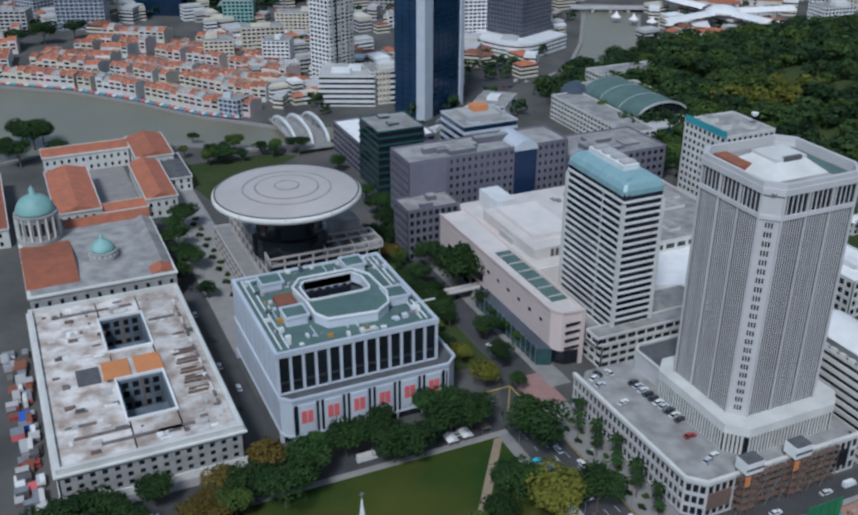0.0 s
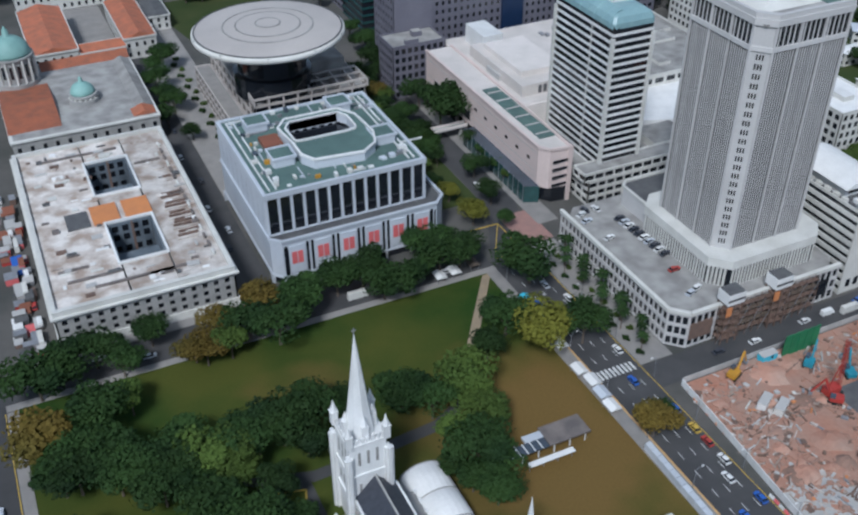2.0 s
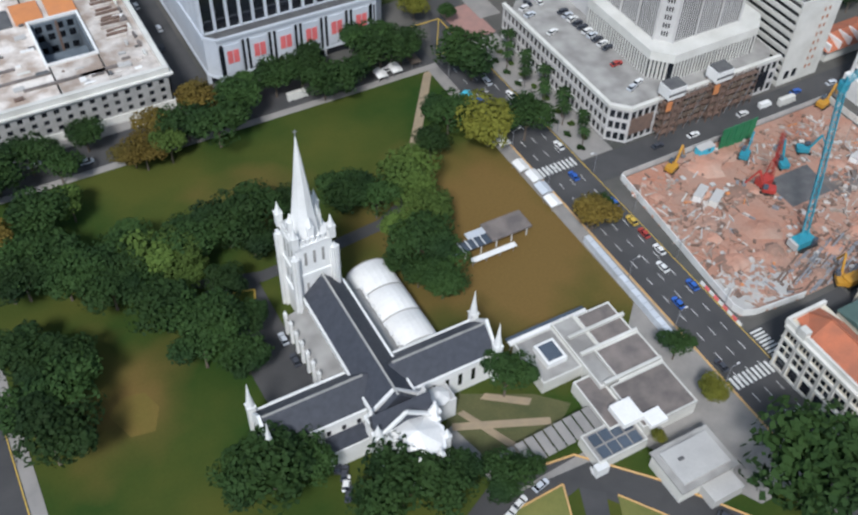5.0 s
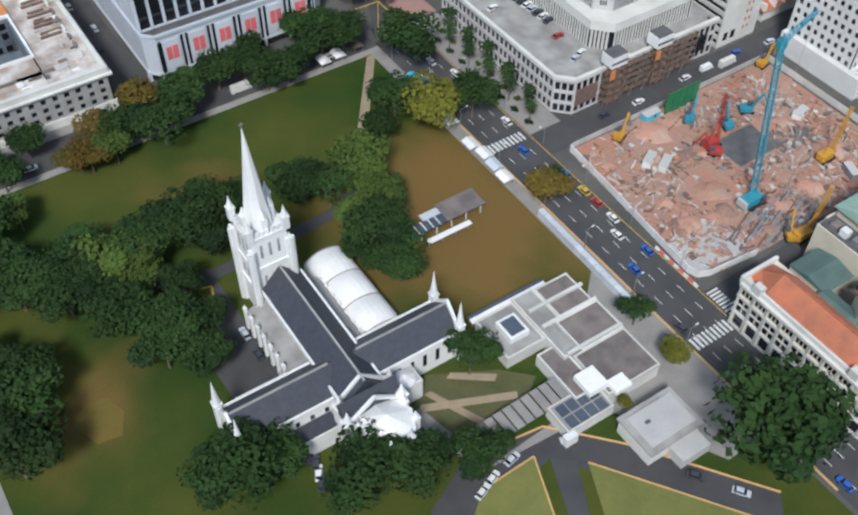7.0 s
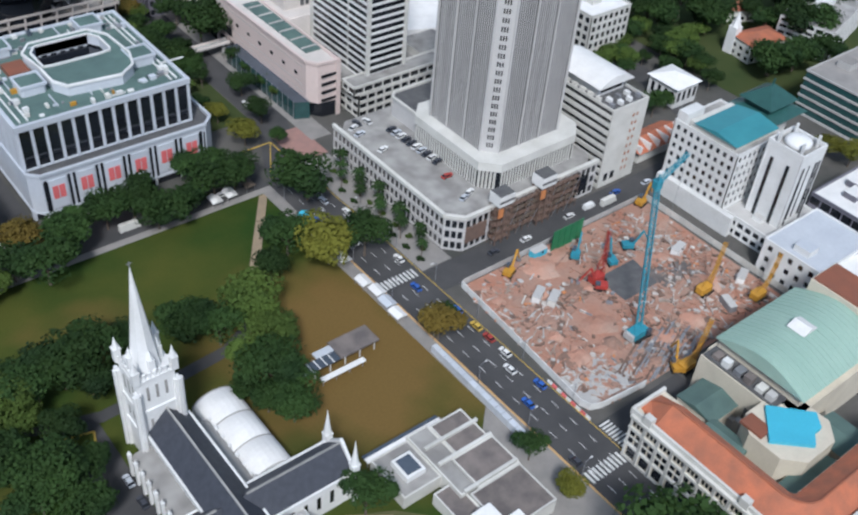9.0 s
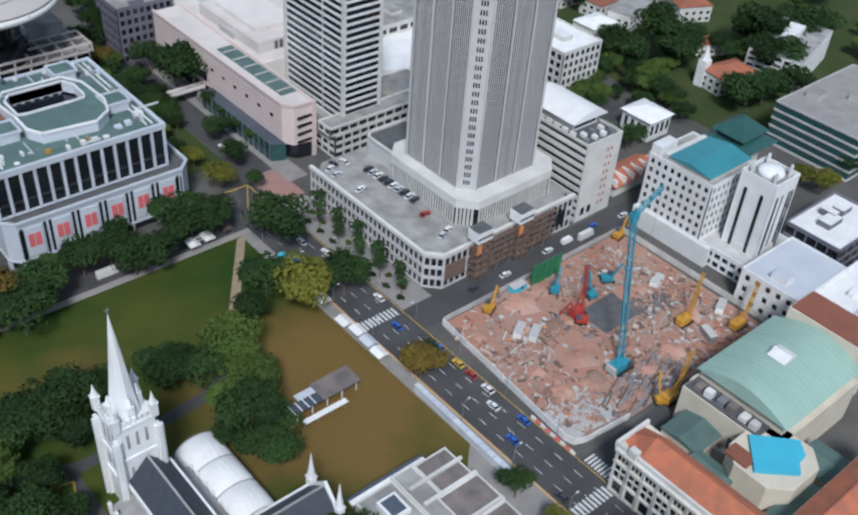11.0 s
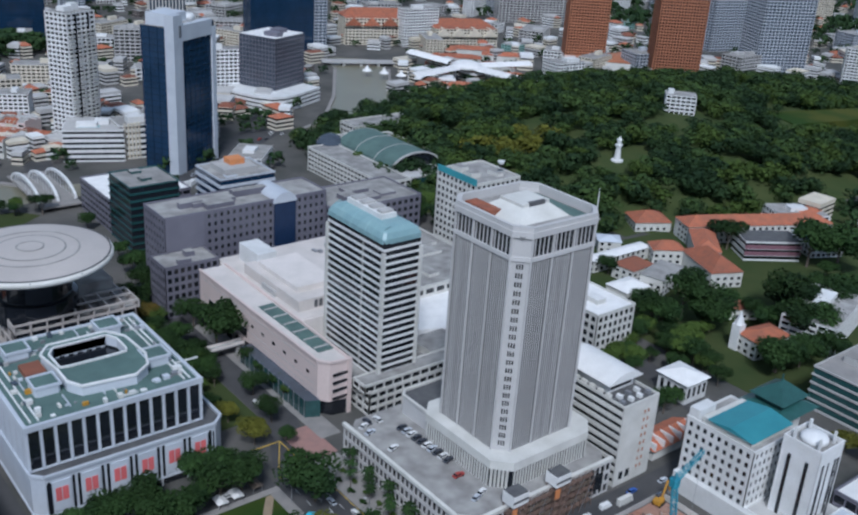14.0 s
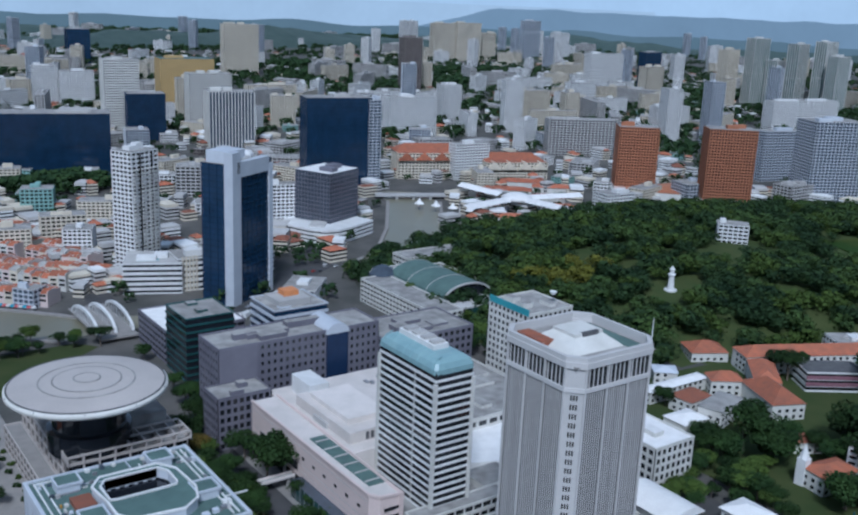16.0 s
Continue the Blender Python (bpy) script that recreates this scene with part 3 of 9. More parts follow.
HILL_TREES_BEYOND = [(482, 306, 10.9, 0), (366, 276, 6.8, 0), (387, 197, 9.7, 0), (468, 218, 11.2, 0), (406, 192, 8.3, 0), (404, 226, 7.4, 0), (329, 250, 5.2, 2), (390, 317, 6.1, 0), (410, 212, 11.3, 0), (373, 201, 9.5, 0), (447, 217, 10.8, 0), (381, 245, 11.1, 0), (362, 257, 9.3, 0), (363, 138, 5.9, 0), (410, 240, 6.4, 0)]
LAWN_TREES = [(97, 158, 6.5, 0), (98, 167, 7.0, 0), (88, 158, 6.0, 0), (33, 243, 6.5, 3), (44, 252, 7.0, 3), (52, 247, 8.0, 0), (70, 251, 8.0, 0), (36.7, 200, 8.5, 0), (50.8, 199.5, 7.5, 0), (40.6, 179, 6.0, 0), (20.9, 175, 9.0, 0), (29.6, 164.4, 8.0, 0), (4.4, 199, 8.0, 0), (11, 189, 8.0, 0), (-13.6, 174, 8.5, 0), (21, 202, 8.0, 0), (33, 196, 8.0, 0), (66.5, 199, 6.5, 0), (84, 196, 8.0, 0)]
WALK_TREES = [(152, 372, 6.0, 0), (150, 358, 6.5, 0), (156, 385, 6.0, 3), (178, 372, 6.0, 0), (182, 362, 6.5, 0), (161, 405, 6.0, 0), (170, 410, 5.5, 0), (146, 318, 4.5, 2), (152, 330, 5.0, 0), (145, 304, 4.5, 0), (148, 294, 4.5, 1), (176.5, 318, 4.0, 0), (176, 306, 3.8, 0), (176, 296, 3.6, 2), (175, 330, 4.2, 0), (143, 345, 5.0, 0), (67, 462, 6.0, 0), (66, 430, 5.5, 0), (69, 388, 4.5, 0), (8, 640, 9.0, 0), (20, 632, 9.0, 0), (-6, 610, 8.0, 0), (26, 604, 7.0, 0)]
BANK_TREES = [(-20, 905, 11, 0), (0, 915, 11, 0), (20, 900, 10, 0), (44, 905, 11, 0), (-44, 890, 11, 0), (70, 915, 10, 0), (-64, 900, 12, 0), (140, 560, 5.0, 0), (150, 556, 5.0, 2), (112, 566, 4.5, 0), (96, 572, 4.0, 2), (106, 595, 4.0, 0)]
for area in (LAWN_TREES, WALK_TREES, BANK_TREES, PARK_TREES, PARK_TREES_BEYOND, CHURCH_TREES, CHURCH_TREES_BEYOND, STREET_TREES, STREET_TREES_BEYOND, HILL_TREES, HILL_TREES_BEYOND):
    for x, y, r, kind in area:
        tree(x, y, r, kind)
rnd = random.Random(41)
for x0, y0, x1, y1, n in ((335, 185, 500, 345, 115), (318, 215, 352, 300, 18), (300, 232, 322, 246, 5), (150, 300, 159, 350, 9), (140, 345, 160, 425, 14), (320, 420, 350, 470, 8), (185, 560, 250, 575, 5), (-60, 380, -30, 600, 14), (95, 548, 150, 562, 6)):
    for _ in range(n):
        x, y, r, kind = rnd.uniform(x0, x1), rnd.uniform(y0, y1), rnd.uniform(3.5, 7), 2 if rnd.random() < 0.4 else 0
        if clear_of(x, y, HOUSES, r, 26):
            tree(x, y, r, kind)


# ---- the wooded hill ----
def hill_height(x, y):
    e = ((x - 640) / 290) ** 2 + ((y - 500) / 170) ** 2
    return 22.0 * max(0.0, 1 - e) ** 0.7


g = Geo()
STEP = 24
for i in range(26):
    for j in range(16):
        x, y = 340 + i * STEP, 320 + j * STEP
        g.face([(x + a * STEP, y + b * STEP, hill_height(x + a * STEP, y + b * STEP) - 0.3) for a, b in ((0, 0), (1, 0), (1, 1), (0, 1))])
tagged(obj("hill", g, "parkgreen"), "low wooded hill with grassy ground", "hill", "", "structure")
sheet("hill_clearing", [(745, 462), (860, 430), (850, 405), (790, 412), (735, 425)], 18.4, "lawn", "open mown grass on the hill", "grass", thick=14)
rnd = random.Random(5)
woods = {"leafwood": Geo(), "leafm": Geo(), "leafl": Geo(), "leafy": Geo()}
base = leaf_cloud(77, 420, 9, 0.1)
count = 0
tries = 0
while count < 1250 and tries < 20000:
    tries += 1
    x, y = rnd.uniform(360, 1010), rnd.uniform(318, 690)
    e = ((x - 660) / 345) ** 2 + ((y - 500) / 195) ** 2
    if e > 1 or (500 < x < 585 and y < 335) or y < 318 + 0.03 * x:
        continue
    r = rnd.uniform(6.5, 16.5)
    if not clear_of(x, y, HILL_OPEN, r, 34) or not clear_of(x, y, HOUSES, r, 20):
        continue
    count += 1
    patch = math.sin(x * 0.055 + 1.3 * math.sin(y * 0.04)) + math.sin(y * 0.07 + 2.0 * math.sin(x * 0.023))
    pick = rnd.choice(["leafm", "leafm", "leafl", "leafwood"]) if patch > 0.5 else rnd.choice(["leafwood", "leafwood", "leafwood", "leafwood", "leafm", "leafl"])
    if math.hypot(x - 468, (y - 482) * 1.6) < 34 and rnd.random() < 0.6:
        pick = "leafy"
    z = hill_height(x, y) + rnd.uniform(4, 9)
    a = rnd.uniform(0, 6.28)
    ca, sa = math.cos(a) * r, math.sin(a) * r
    w = woods[pick]
    n = len(w.v)
    w.v += [(x + ca * p[0] - sa * p[1], y + sa * p[0] + ca * p[1], z + p[2] * r * 0.75) for p in base.v]
    w.f += [tuple(n + k for k in f) for f in base.f]
    w.m += base.m
for m, w in woods.items():
    tagged(obj("hill_woods", w, m), "dense crowns of the wooded hill", "trees", "", "stuff")


# ---- building kit ----
PANES = {}


def pane(parent, w, h, m, p, turn, name="window"):
    """One glass pane, w by h, its middle at p, turned about z so that it faces out."""
    key = (round(w, 2), round(h, 2), m)
    if key not in PANES:
        g = Geo()
        g.box(-w / 2, -0.06, -h / 2, w / 2, 0.06, h / 2)
        PANES[key] = g.mesh("window", m)
    o = new(name, PANES[key])
    o.parent, o.location, o.rotation_euler = parent, p, (0, 0, turn)
    return o


def lattice(g, parent, a, b, z0, z1, nx, nz, pier, band, deep, glassmat, k=0, panes=True, edge=None):
    """A wall of piers and bands from a to b (outside to the right of the way), with panes set back by deep."""
    a, b = Vector((*a, 0)), Vector((*b, 0))
    L = (b - a).length
    d = (b - a) / L
    n = Vector((d.y, -d.x, 0))
    turn = math.atan2(d.y, d.x)
    edge = pier if edge is None else edge
    bay = (L - 2 * edge + pier) / nx
    floor = (z1 - z0) / nz

    def bar(s0, s1, za, zb, out=0.0):
        q = [a + d * s0 + n * out, a + d * s1 + n * out, a + d * s1 - n * deep, a + d * s0 - n * deep]
        g.prism([(v.x, v.y) for v in q], za, zb, k)
    if pier > 0:
        bar(0, edge, z0, z1)
        bar(L - edge, L, z0, z1)
        for i in range(1, nx):
            bar(edge + i * bay - pier, edge + i * bay, z0, z1)
    if band > 0:
        for j in range(nz + 1):
            zb = min(z1, z0 + j * floor + band / 2)
            za = max(z0, z0 + j * floor - band / 2)
            bar(0.02, L - 0.02, za, zb, -0.04)
    if panes:
        for i in range(nx):
            for j in range(nz):
                s = edge + i * bay + (bay - pier) / 2
                p = a + d * s - n * (deep - 0.08)
                pane(parent, bay - pier, floor - band, glassmat, (p.x - parent.location.x, p.y - parent.location.y, z0 + (j + 0.5) * floor - parent.location.z), turn)


def building(name, label, category, x0, y0, x1, y1, z0, z1, wall="white", roof="roofgrey", nx=6, ny=6, nz=5, pier=0.8, band=1.2, deep=0.4,
             glassmat="glass", panes=True, core=None, parapet=0.9, group="", clutter=3, parent=None, rot=0.0):
    """A straight-sided block: core, walls of piers and bands on four sides, roof slab with a parapet, plant on the roof."""
    t = parent or thing(name, (x0 + x1) / 2, (y0 + y1) / 2, 0, label, category, group)
    t.rotation_euler = (0, 0, radians(rot))
    ox, oy = t.location.x, t.location.y
    X0, X1, Y0, Y1 = x0 - ox, x1 - ox, y0 - oy, y1 - oy
    g = Geo()
    g.box(X0 + deep, Y0 + deep, z0, X1 - deep, Y1 - deep, z1 - 0.1)
    obj("core", g, core or (wall if panes else glassmat), t)
    sides = (("front", (X0, Y0), (X1, Y0), nx), ("side", (X1, Y0), (X1, Y1), ny), ("rear", (X1, Y1), (X0, Y1), nx), ("side", (X0, Y1), (X0, Y0), ny))
    if pier <= 0:
        floor = (z1 - z0) / nz
        g = Geo()
        g.box(X0, Y0, 0, X1, Y1, band)
        ring = g.mesh("floor_band", wall)
        for j in range(nz):
            o = new("floor_band", ring)
            o.parent, o.location = t, (0, 0, z0 + j * floor)
        sides = ()
    for what, a, b, n in sides:
        g = Geo()
        keep, turn = t.location.copy(), t.rotation_euler.copy()
        t.location = (0, 0, 0)
        lattice(g, t, a, b, z0, z1, n, nz, pier, band, deep, glassmat, panes=panes and what != "rear")
        t.location = keep
        obj("wall", g, wall, t)["kind"] = "stuff"
    g = Geo()
    g.box(X0 + 0.5, Y0 + 0.5, z1 - 0.1, X1 - 0.5, Y1 - 0.5, z1 + 0.02)
    obj("roof", g, roof, t)
    g = Geo()
    for q in ((X0, Y0, X1, Y0 + 0.5), (X0, Y1 - 0.5, X1, Y1), (X0, Y0 + 0.5, X0 + 0.5, Y1 - 0.5), (X1 - 0.5, Y0 + 0.5, X1, Y1 - 0.5)):
        g.box(q[0], q[1], z1, q[2], q[3], z1 + parapet)
    obj("parapet", g, wall, t)
    rnd = random.Random(int(x0 * 7 + y0))
    for _ in range(clutter):
        w, d, h = rnd.uniform(0.1, 0.28) * (x1 - x0), rnd.uniform(0.1, 0.28) * (y1 - y0), rnd.uniform(1.2, 3.2)
        cx, cy = rnd.uniform(X0 + w, X1 - w), rnd.uniform(Y0 + d, Y1 - d)
        g = Geo()
        g.box(cx - w / 2, cy - d / 2, z1, cx + w / 2, cy + d / 2, z1 + h, 0, 1)
        obj("plant_room", g, [wall, roof], t)
    return t


def gable(g, x0, y0, x1, y1, z0, z1, along, k=0, over=0.4):
    """A ridged roof over a rectangle; along 'x' or 'y' names the ridge."""
    x0, y0, x1, y1 = x0 - over, y0 - over, x1 + over, y1 + over
    if along == "x":
        m = (y0 + y1) / 2
        g.face([(x0, y0, z0), (x1, y0, z0), (x1, m, z1), (x0, m, z1)], k)
        g.face([(x1, y1, z0), (x0, y1, z0), (x0, m, z1), (x1, m, z1)], k)
        g.face([(x0, y1, z0), (x0, y0, z0), (x0, m, z1)], k)
        g.face([(x1, y0, z0), (x1, y1, z0), (x1, m, z1)], k)
    else:
        m = (x0 + x1) / 2
        g.face([(x0, y1, z0), (x0, y0, z0), (m, y0, z1), (m, y1, z1)], k)
        g.face([(x1, y0, z0), (x1, y1, z0), (m, y1, z1), (m, y0, z1)], k)
        g.face([(x0, y0, z0), (x1, y0, z0), (m, y0, z1)], k)
        g.face([(x1, y1, z0), (x0, y1, z0), (m, y1, z1)], k)
    g.face([(x0, y0, z0 - 0.02), (x0, y1, z0 - 0.02), (x1, y1, z0 - 0.02), (x1, y0, z0 - 0.02)], k)


def hipped(g, x0, y0, x1, y1, z0, z1, k=0, over=0.6):
    x0, y0, x1, y1 = x0 - over, y0 - over, x1 + over, y1 + over
    r = min(x1 - x0, y1 - y0) / 2
    p, q = ((x0 + r, (y0 + y1) / 2, z1), (x1 - r, (y0 + y1) / 2, z1)) if x1 - x0 > y1 - y0 else (((x0 + x1) / 2, y0 + r, z1), ((x0 + x1) / 2, y1 - r, z1))
    a, b, c, d = (x0, y0, z0), (x1, y0, z0), (x1, y1, z0), (x0, y1, z0)
    if x1 - x0 > y1 - y0:
        faces = [[a, b, q, p], [b, c, q], [c, d, p, q], [d, a, p]]
    else:
        faces = [[a, b, p], [b, c, q, p], [c, d, q], [d, a, p, q]]
    for f in faces + [[d, c, b, a]]:
        g.face(f, k)


# ---- civic hall with bare stained roof and two courts ----
hall = thing("civic_hall", 24, 322, 0, "grey stone civic hall with a stained bare roof under repair", "public building")
X0, X1, Y0, Y1 = -29, 30, -55, 56
# roof slabs round two open courts
for q in ((X0, Y0, -4, Y1), (12, Y0, X1, Y1), (-4, Y0, 12, -35), (-4, -9, 12, 12), (-4, 38, 12, Y1)):
    g = Geo()
    g.box(q[0] + 0.6, q[1] + 0.6 * (q[1] == Y0), 0, q[2] - 0.6 * (q[2] == X1), q[3] - 0.6 * (q[3] == Y1), 14.6, 1, 0)
    obj("roof", g, ["stained", "stone"], hall, "stained bare concrete roof deck")
for what, a, b, n in (("front", (X0, Y0), (X1, Y0), 15), ("side", (X1, Y0), (X1, Y1), 28), ("rear", (X1, Y1), (X0, Y1), 15), ("side", (X0, Y1), (X0, Y0), 28)):
    g = Geo()
    keep = hall.location.copy()
    hall.location = (0, 0, 0)
    lattice(g, hall, a, b, 3.0, 12.4, n, 3, 2.1, 1.2, 0.6, "glass", panes=what != "rear")
    hall.location = keep
    obj("wall", g, "stone", hall)
for z0, z1, o in ((0, 3.0, 0.5), (12.4, 13.4, 0.3), (13.4, 14.0, 1.1), (14.0, 16.0, 0.2)):
    for q in ((X0 - o, Y0 - o, X1 + o, Y0 + 1.4), (X0 - o, Y1 - 1.4, X1 + o, Y1 + o), (X0 - o, Y0 + 1.4, X0 + 1.4, Y1 - 1.4), (X1 - 1.4, Y0 + 1.4, X1 + o, Y1 - 1.4)):
        boxpart("cornice" if z0 else "plinth", q[0], q[1], z0, q[2], q[3], z1, "offwhite", hall, "weathered stone moulding")
for cy0, cy1 in ((-35, -9), (12, 38)):
    g = Geo()
    g.box(-4, cy0, 0.1, 12, cy1, 0.3)
    obj("court_floor", g, "darkroof", hall)
    for z in (3.5, 8.5):
        for i in range(6):
            for x, turn in ((-3.9, 0), (11.9, 0)):
                pane(hall, 2.4, 2.6, "glass", (x, cy0 + 2.2 + i * 4.3, z), math.pi / 2)
    for x in (-3.9, 11.4):
        boxpart("court_wall", x, cy0 + 0.1, 0.3, x + 0.5, cy1 - 0.1, 14.4, "courtblue", hall, "blue-grey walls of the open court")
    boxpart("court_wall", -3.3, cy1 - 0.6, 0.3, 11.3, cy1 - 0.1, 14.4, "courtblue", hall)
    for z in (3.5, 8.5, 12.2):
        for i in range(4):
            pane(hall, 2.2, 2.4, "glass", (-1.4 + i * 3.6, cy1 - 0.62, z), 0)
        for i in range(6):
            pane(hall, 2.2, 2.4, "glass", (-3.36, cy0 + 2.2 + i * 4.3, z), math.pi / 2)
    for x0, y0, x1, y1 in ((-4.8, cy0 - 0.8, -4.0, cy1 + 0.8), (12.0, cy0 - 0.8, 12.8, cy1 + 0.8), (-4.0, cy0 - 0.8, 12.0, cy0), (-4.0, cy1, 12.0, cy1 + 0.8)):
        boxpart("court_coping", x0, y0, 14.6, x1, y1, 15.5, "white", hall, "white coping round the open court")
    boxpart("link_roof", -3.3, cy0 + 11, 0.3, 11.3, cy0 + 15.5, 8.2, "courtblue", hall, "blue-grey link roof in the court")
    boxpart("mast", 3.6, cy0 + 17, 0.3, 4.4, cy0 + 17.8, 19, "rustysteel", hall)
for x in (-8, 3.5):
    boxpart("panel", x, -8.0, 14.7, x + 9.5, 4.5, 15.3, "orange", hall, "bright orange weather panels")
boxpart("dark_patch", -17, -8, 14.65, -9, 3, 15.0, "darkroof", hall, "dark grey sheeting")
for k in range(15):
    boxpart("roof_beam", 17 + (k % 3) * 0.7, -30 + k * 2.3, 14.62, 24 + (k % 4) * 0.8, -29.1 + k * 2.3, 15.3, "rustysteel" if k % 3 else "stained", hall, "rusty beam laid on the bare roof")
for k in range(16):
    boxpart("roof_curb", 25.6, -44 + k * 5.6, 14.62, 26.4, -41 + k * 5.6, 15.6, "roofbrown" if k % 3 else "offwhite", hall)
for x0, y0, w in ((-22, -40, 18), (-24, -33, 10), (-14, -46, 26), (4, -46, 16), (-20, 46, 30), (14, 30, 10)):
    boxpart("roof_beam", x0, y0, 14.62, x0 + w, y0 + 1.1, 15.2, "roofbrown", hall)
rnd = random.Random(3)
for _ in range(150):
    x, y = rnd.uniform(X0 + 3, X1 - 4), rnd.uniform(Y0 + 3, Y1 - 4)
    if -6 < x < 14 and (-37 < y < 40):
        continue
    w, d = rnd.uniform(0.8, 4.5), rnd.uniform(0.5, 2.6)
    boxpart("debris", x, y, 14.62, x + w, y + d, 14.62 + rnd.uniform(0.1, 0.9), rnd.choice(["canvas", "offwhite", "rustysteel", "stained", "darkroof", "roofbrown", "concrete", "stained"]), hall)

# ---- shopping and office block with glazed upper storeys and pink banners ----
arcade = thing("office_arcade", 100, 302, 0, "silver-grey office arcade with dark glazed storeys and red banners", "office building")
x0, x1, y0, y1 = -31.2, 28.8, -27.0, 32.5
lo = [(-31.4, -28.5), (-28, -32.0), (31.0, -32.0), (35.0, -28), (35.0, 20), (29, 32.6), (-31.4, 32.6)]
g = Geo()
g.prism(lo, 3.6, 17.8, 0, 1)
obj("lower_wall", g, ["panel", "darkroof"], arcade, "silver panelled lower storeys with a dark terrace")
g = Geo()
g.prism([(x * 0.985, y * 0.985) for x, y in lo], 0, 3.6)
obj("arcade_front", g, "glass", arcade)
g = Geo()
for i in range(len(lo)):
    a, b = Vector((*lo[i], 0)), Vector((*lo[(i + 1) % len(lo)], 0))
    g.beam(a + Vector((0, 0, 18.3)), b + Vector((0, 0, 18.3)), 1.0)
    g.beam(a + Vector((0, 0, 3.3)), b + Vector((0, 0, 3.3)), 0.7)
    g.beam(a, a + Vector((0, 0, 4)), 1.2)
obj("parapet", g, "panel", arcade)
for i in range(6):
    cx = -23 + i * 9.6
    boxpart("bay", cx - 2.9, -32.35, 4.6, cx + 2.9, -32.0, 15.8, "panel", arcade)
    for dx in (-1.1, 1.1):
        boxpart("banner", cx + dx - 0.95, -32.48, 8.4, cx + dx + 0.95, -32.36, 13.4, "red", arcade, "faded red cloth banner")
    for dx in (-4.3, 3.5):
        boxpart("window", cx + dx, -32.12, 3.8, cx + dx + 0.9, -31.9, 16.2, "glass", arcade)
    boxpart("foot_column", cx - 5.0, -32.3, 0, cx - 4.4, -31.7, 3.6, "white", arcade)
for dx in (-27.4, -26.3, -25.2, 28.2, 29.2, 30.2):
    boxpart("window", dx - 0.25, -32.08, 4.2, dx + 0.25, -31.9, 15.5, "glass", arcade)
g = Geo()
g.box(x0 + 0.8, y0 + 0.8, 17.8, x1 - 0.8, y1 - 0.8, 33.5)
obj("upper_core", g, "glass", arcade)
for n, a, b in ((13, (x0, y0), (x1, y0)), (13, (x1, y0), (x1, y1))):
    g = Geo()
    keep = arcade.location.copy()
    arcade.location = (0, 0, 0)
    lattice(g, arcade, a, b, 18.2, 33.0, n, 1, 0.95, 0.7, 0.75, "glass")
    arcade.location = keep
    for k in range(14):
        if a[1] == b[1]:
            boxpart("upper_pier", a[0] + k * (b[0] - a[0] - 0.95) / 13, a[1], 18.2, a[0] + k * (b[0] - a[0] - 0.95) / 13 + 0.95, a[1] + 0.75, 33.0, "panel", arcade)
        elif k:
            boxpart("upper_pier", a[0] - 0.75, a[1] + k * (b[1] - a[1] - 0.95) / 13, 18.2, a[0], a[1] + k * (b[1] - a[1] - 0.95) / 13 + 0.95, 33.0, "panel", arcade)
    if a[1] == b[1]:
        boxpart("upper_sill", a[0] + 0.02, a[1] + 0.04, 18.1, b[0] - 0.02, a[1] + 0.7, 18.6, "panel", arcade)
    else:
        boxpart("upper_sill", a[0] - 0.7, a[1] + 0.8, 18.1, a[0] - 0.04, b[1], 18.6, "panel", arcade)
boxpart("side_wall", x0 - 0.1, y0 + 0.9, 17.8, x0 + 0.7, y1, 33.1, "panel", arcade, "blank silver panelled side wall")
boxpart("rear_wall", x0, y1 - 0.7, 17.8, x1, y1 + 0.05, 33.1, "panel", arcade)
for k in range(9):
    boxpart("panel_joint", x0 - 0.14, y0 + 3 + k * 6.4, 4, x0 - 0.05, y0 + 3.15 + k * 6.4, 30, "steel", arcade)
for q in ((x0 - 0.3, y0 - 0.3, x1 + 0.3, y0 + 1), (x0 - 0.3, y1 - 1, x1 + 0.3, y1 + 0.3), (x0 - 0.3, y0 + 1, x0 + 1, y1 - 1), (x1 - 1, y0 + 1, x1 + 0.3, y1 - 1)):
    boxpart("eaves_band", q[0], q[1], 33.0, q[2], q[3], 35.0, "panel", arcade, "pale silver eaves band")
hx0, hx1, hy0, hy1 = -11.0, 13.5, -1.5, 14.5
g = Geo()
for q in ((x0 + 1, y0 + 1, hx0, y1 - 1), (hx1, y0 + 1, x1 - 1, y1 - 1), (hx0, y0 + 1, hx1, hy0), (hx0, hy1, hx1, y1 - 1)):
    boxpart("roof", q[0], q[1], 33.4, q[2], q[3], 34.3, "greenroof", arcade, "grey-green roof deck")
boxpart("court_floor", hx0, hy0, 17.9, hx1, hy1, 18.6, "darkroof", arcade)
boxpart("court_wall", hx0 - 0.2, hy1 - 0.3, 18, hx1, hy1 + 0.2, 38, "panel", arcade)
for i in range(7):
    pane(arcade, 1.8, 12, "glass", (hx0 + 2.4 + i * 3.3, hy1 - 0.4, 28), 0)
g = Geo()
ring = [(-12, -2), (-12, -11), (-9, -16.5), (9, -18.5), (15, -14), (17.5, -6), (16.5, 10), (12, 17), (-9, 17), (-13.5, 11)]
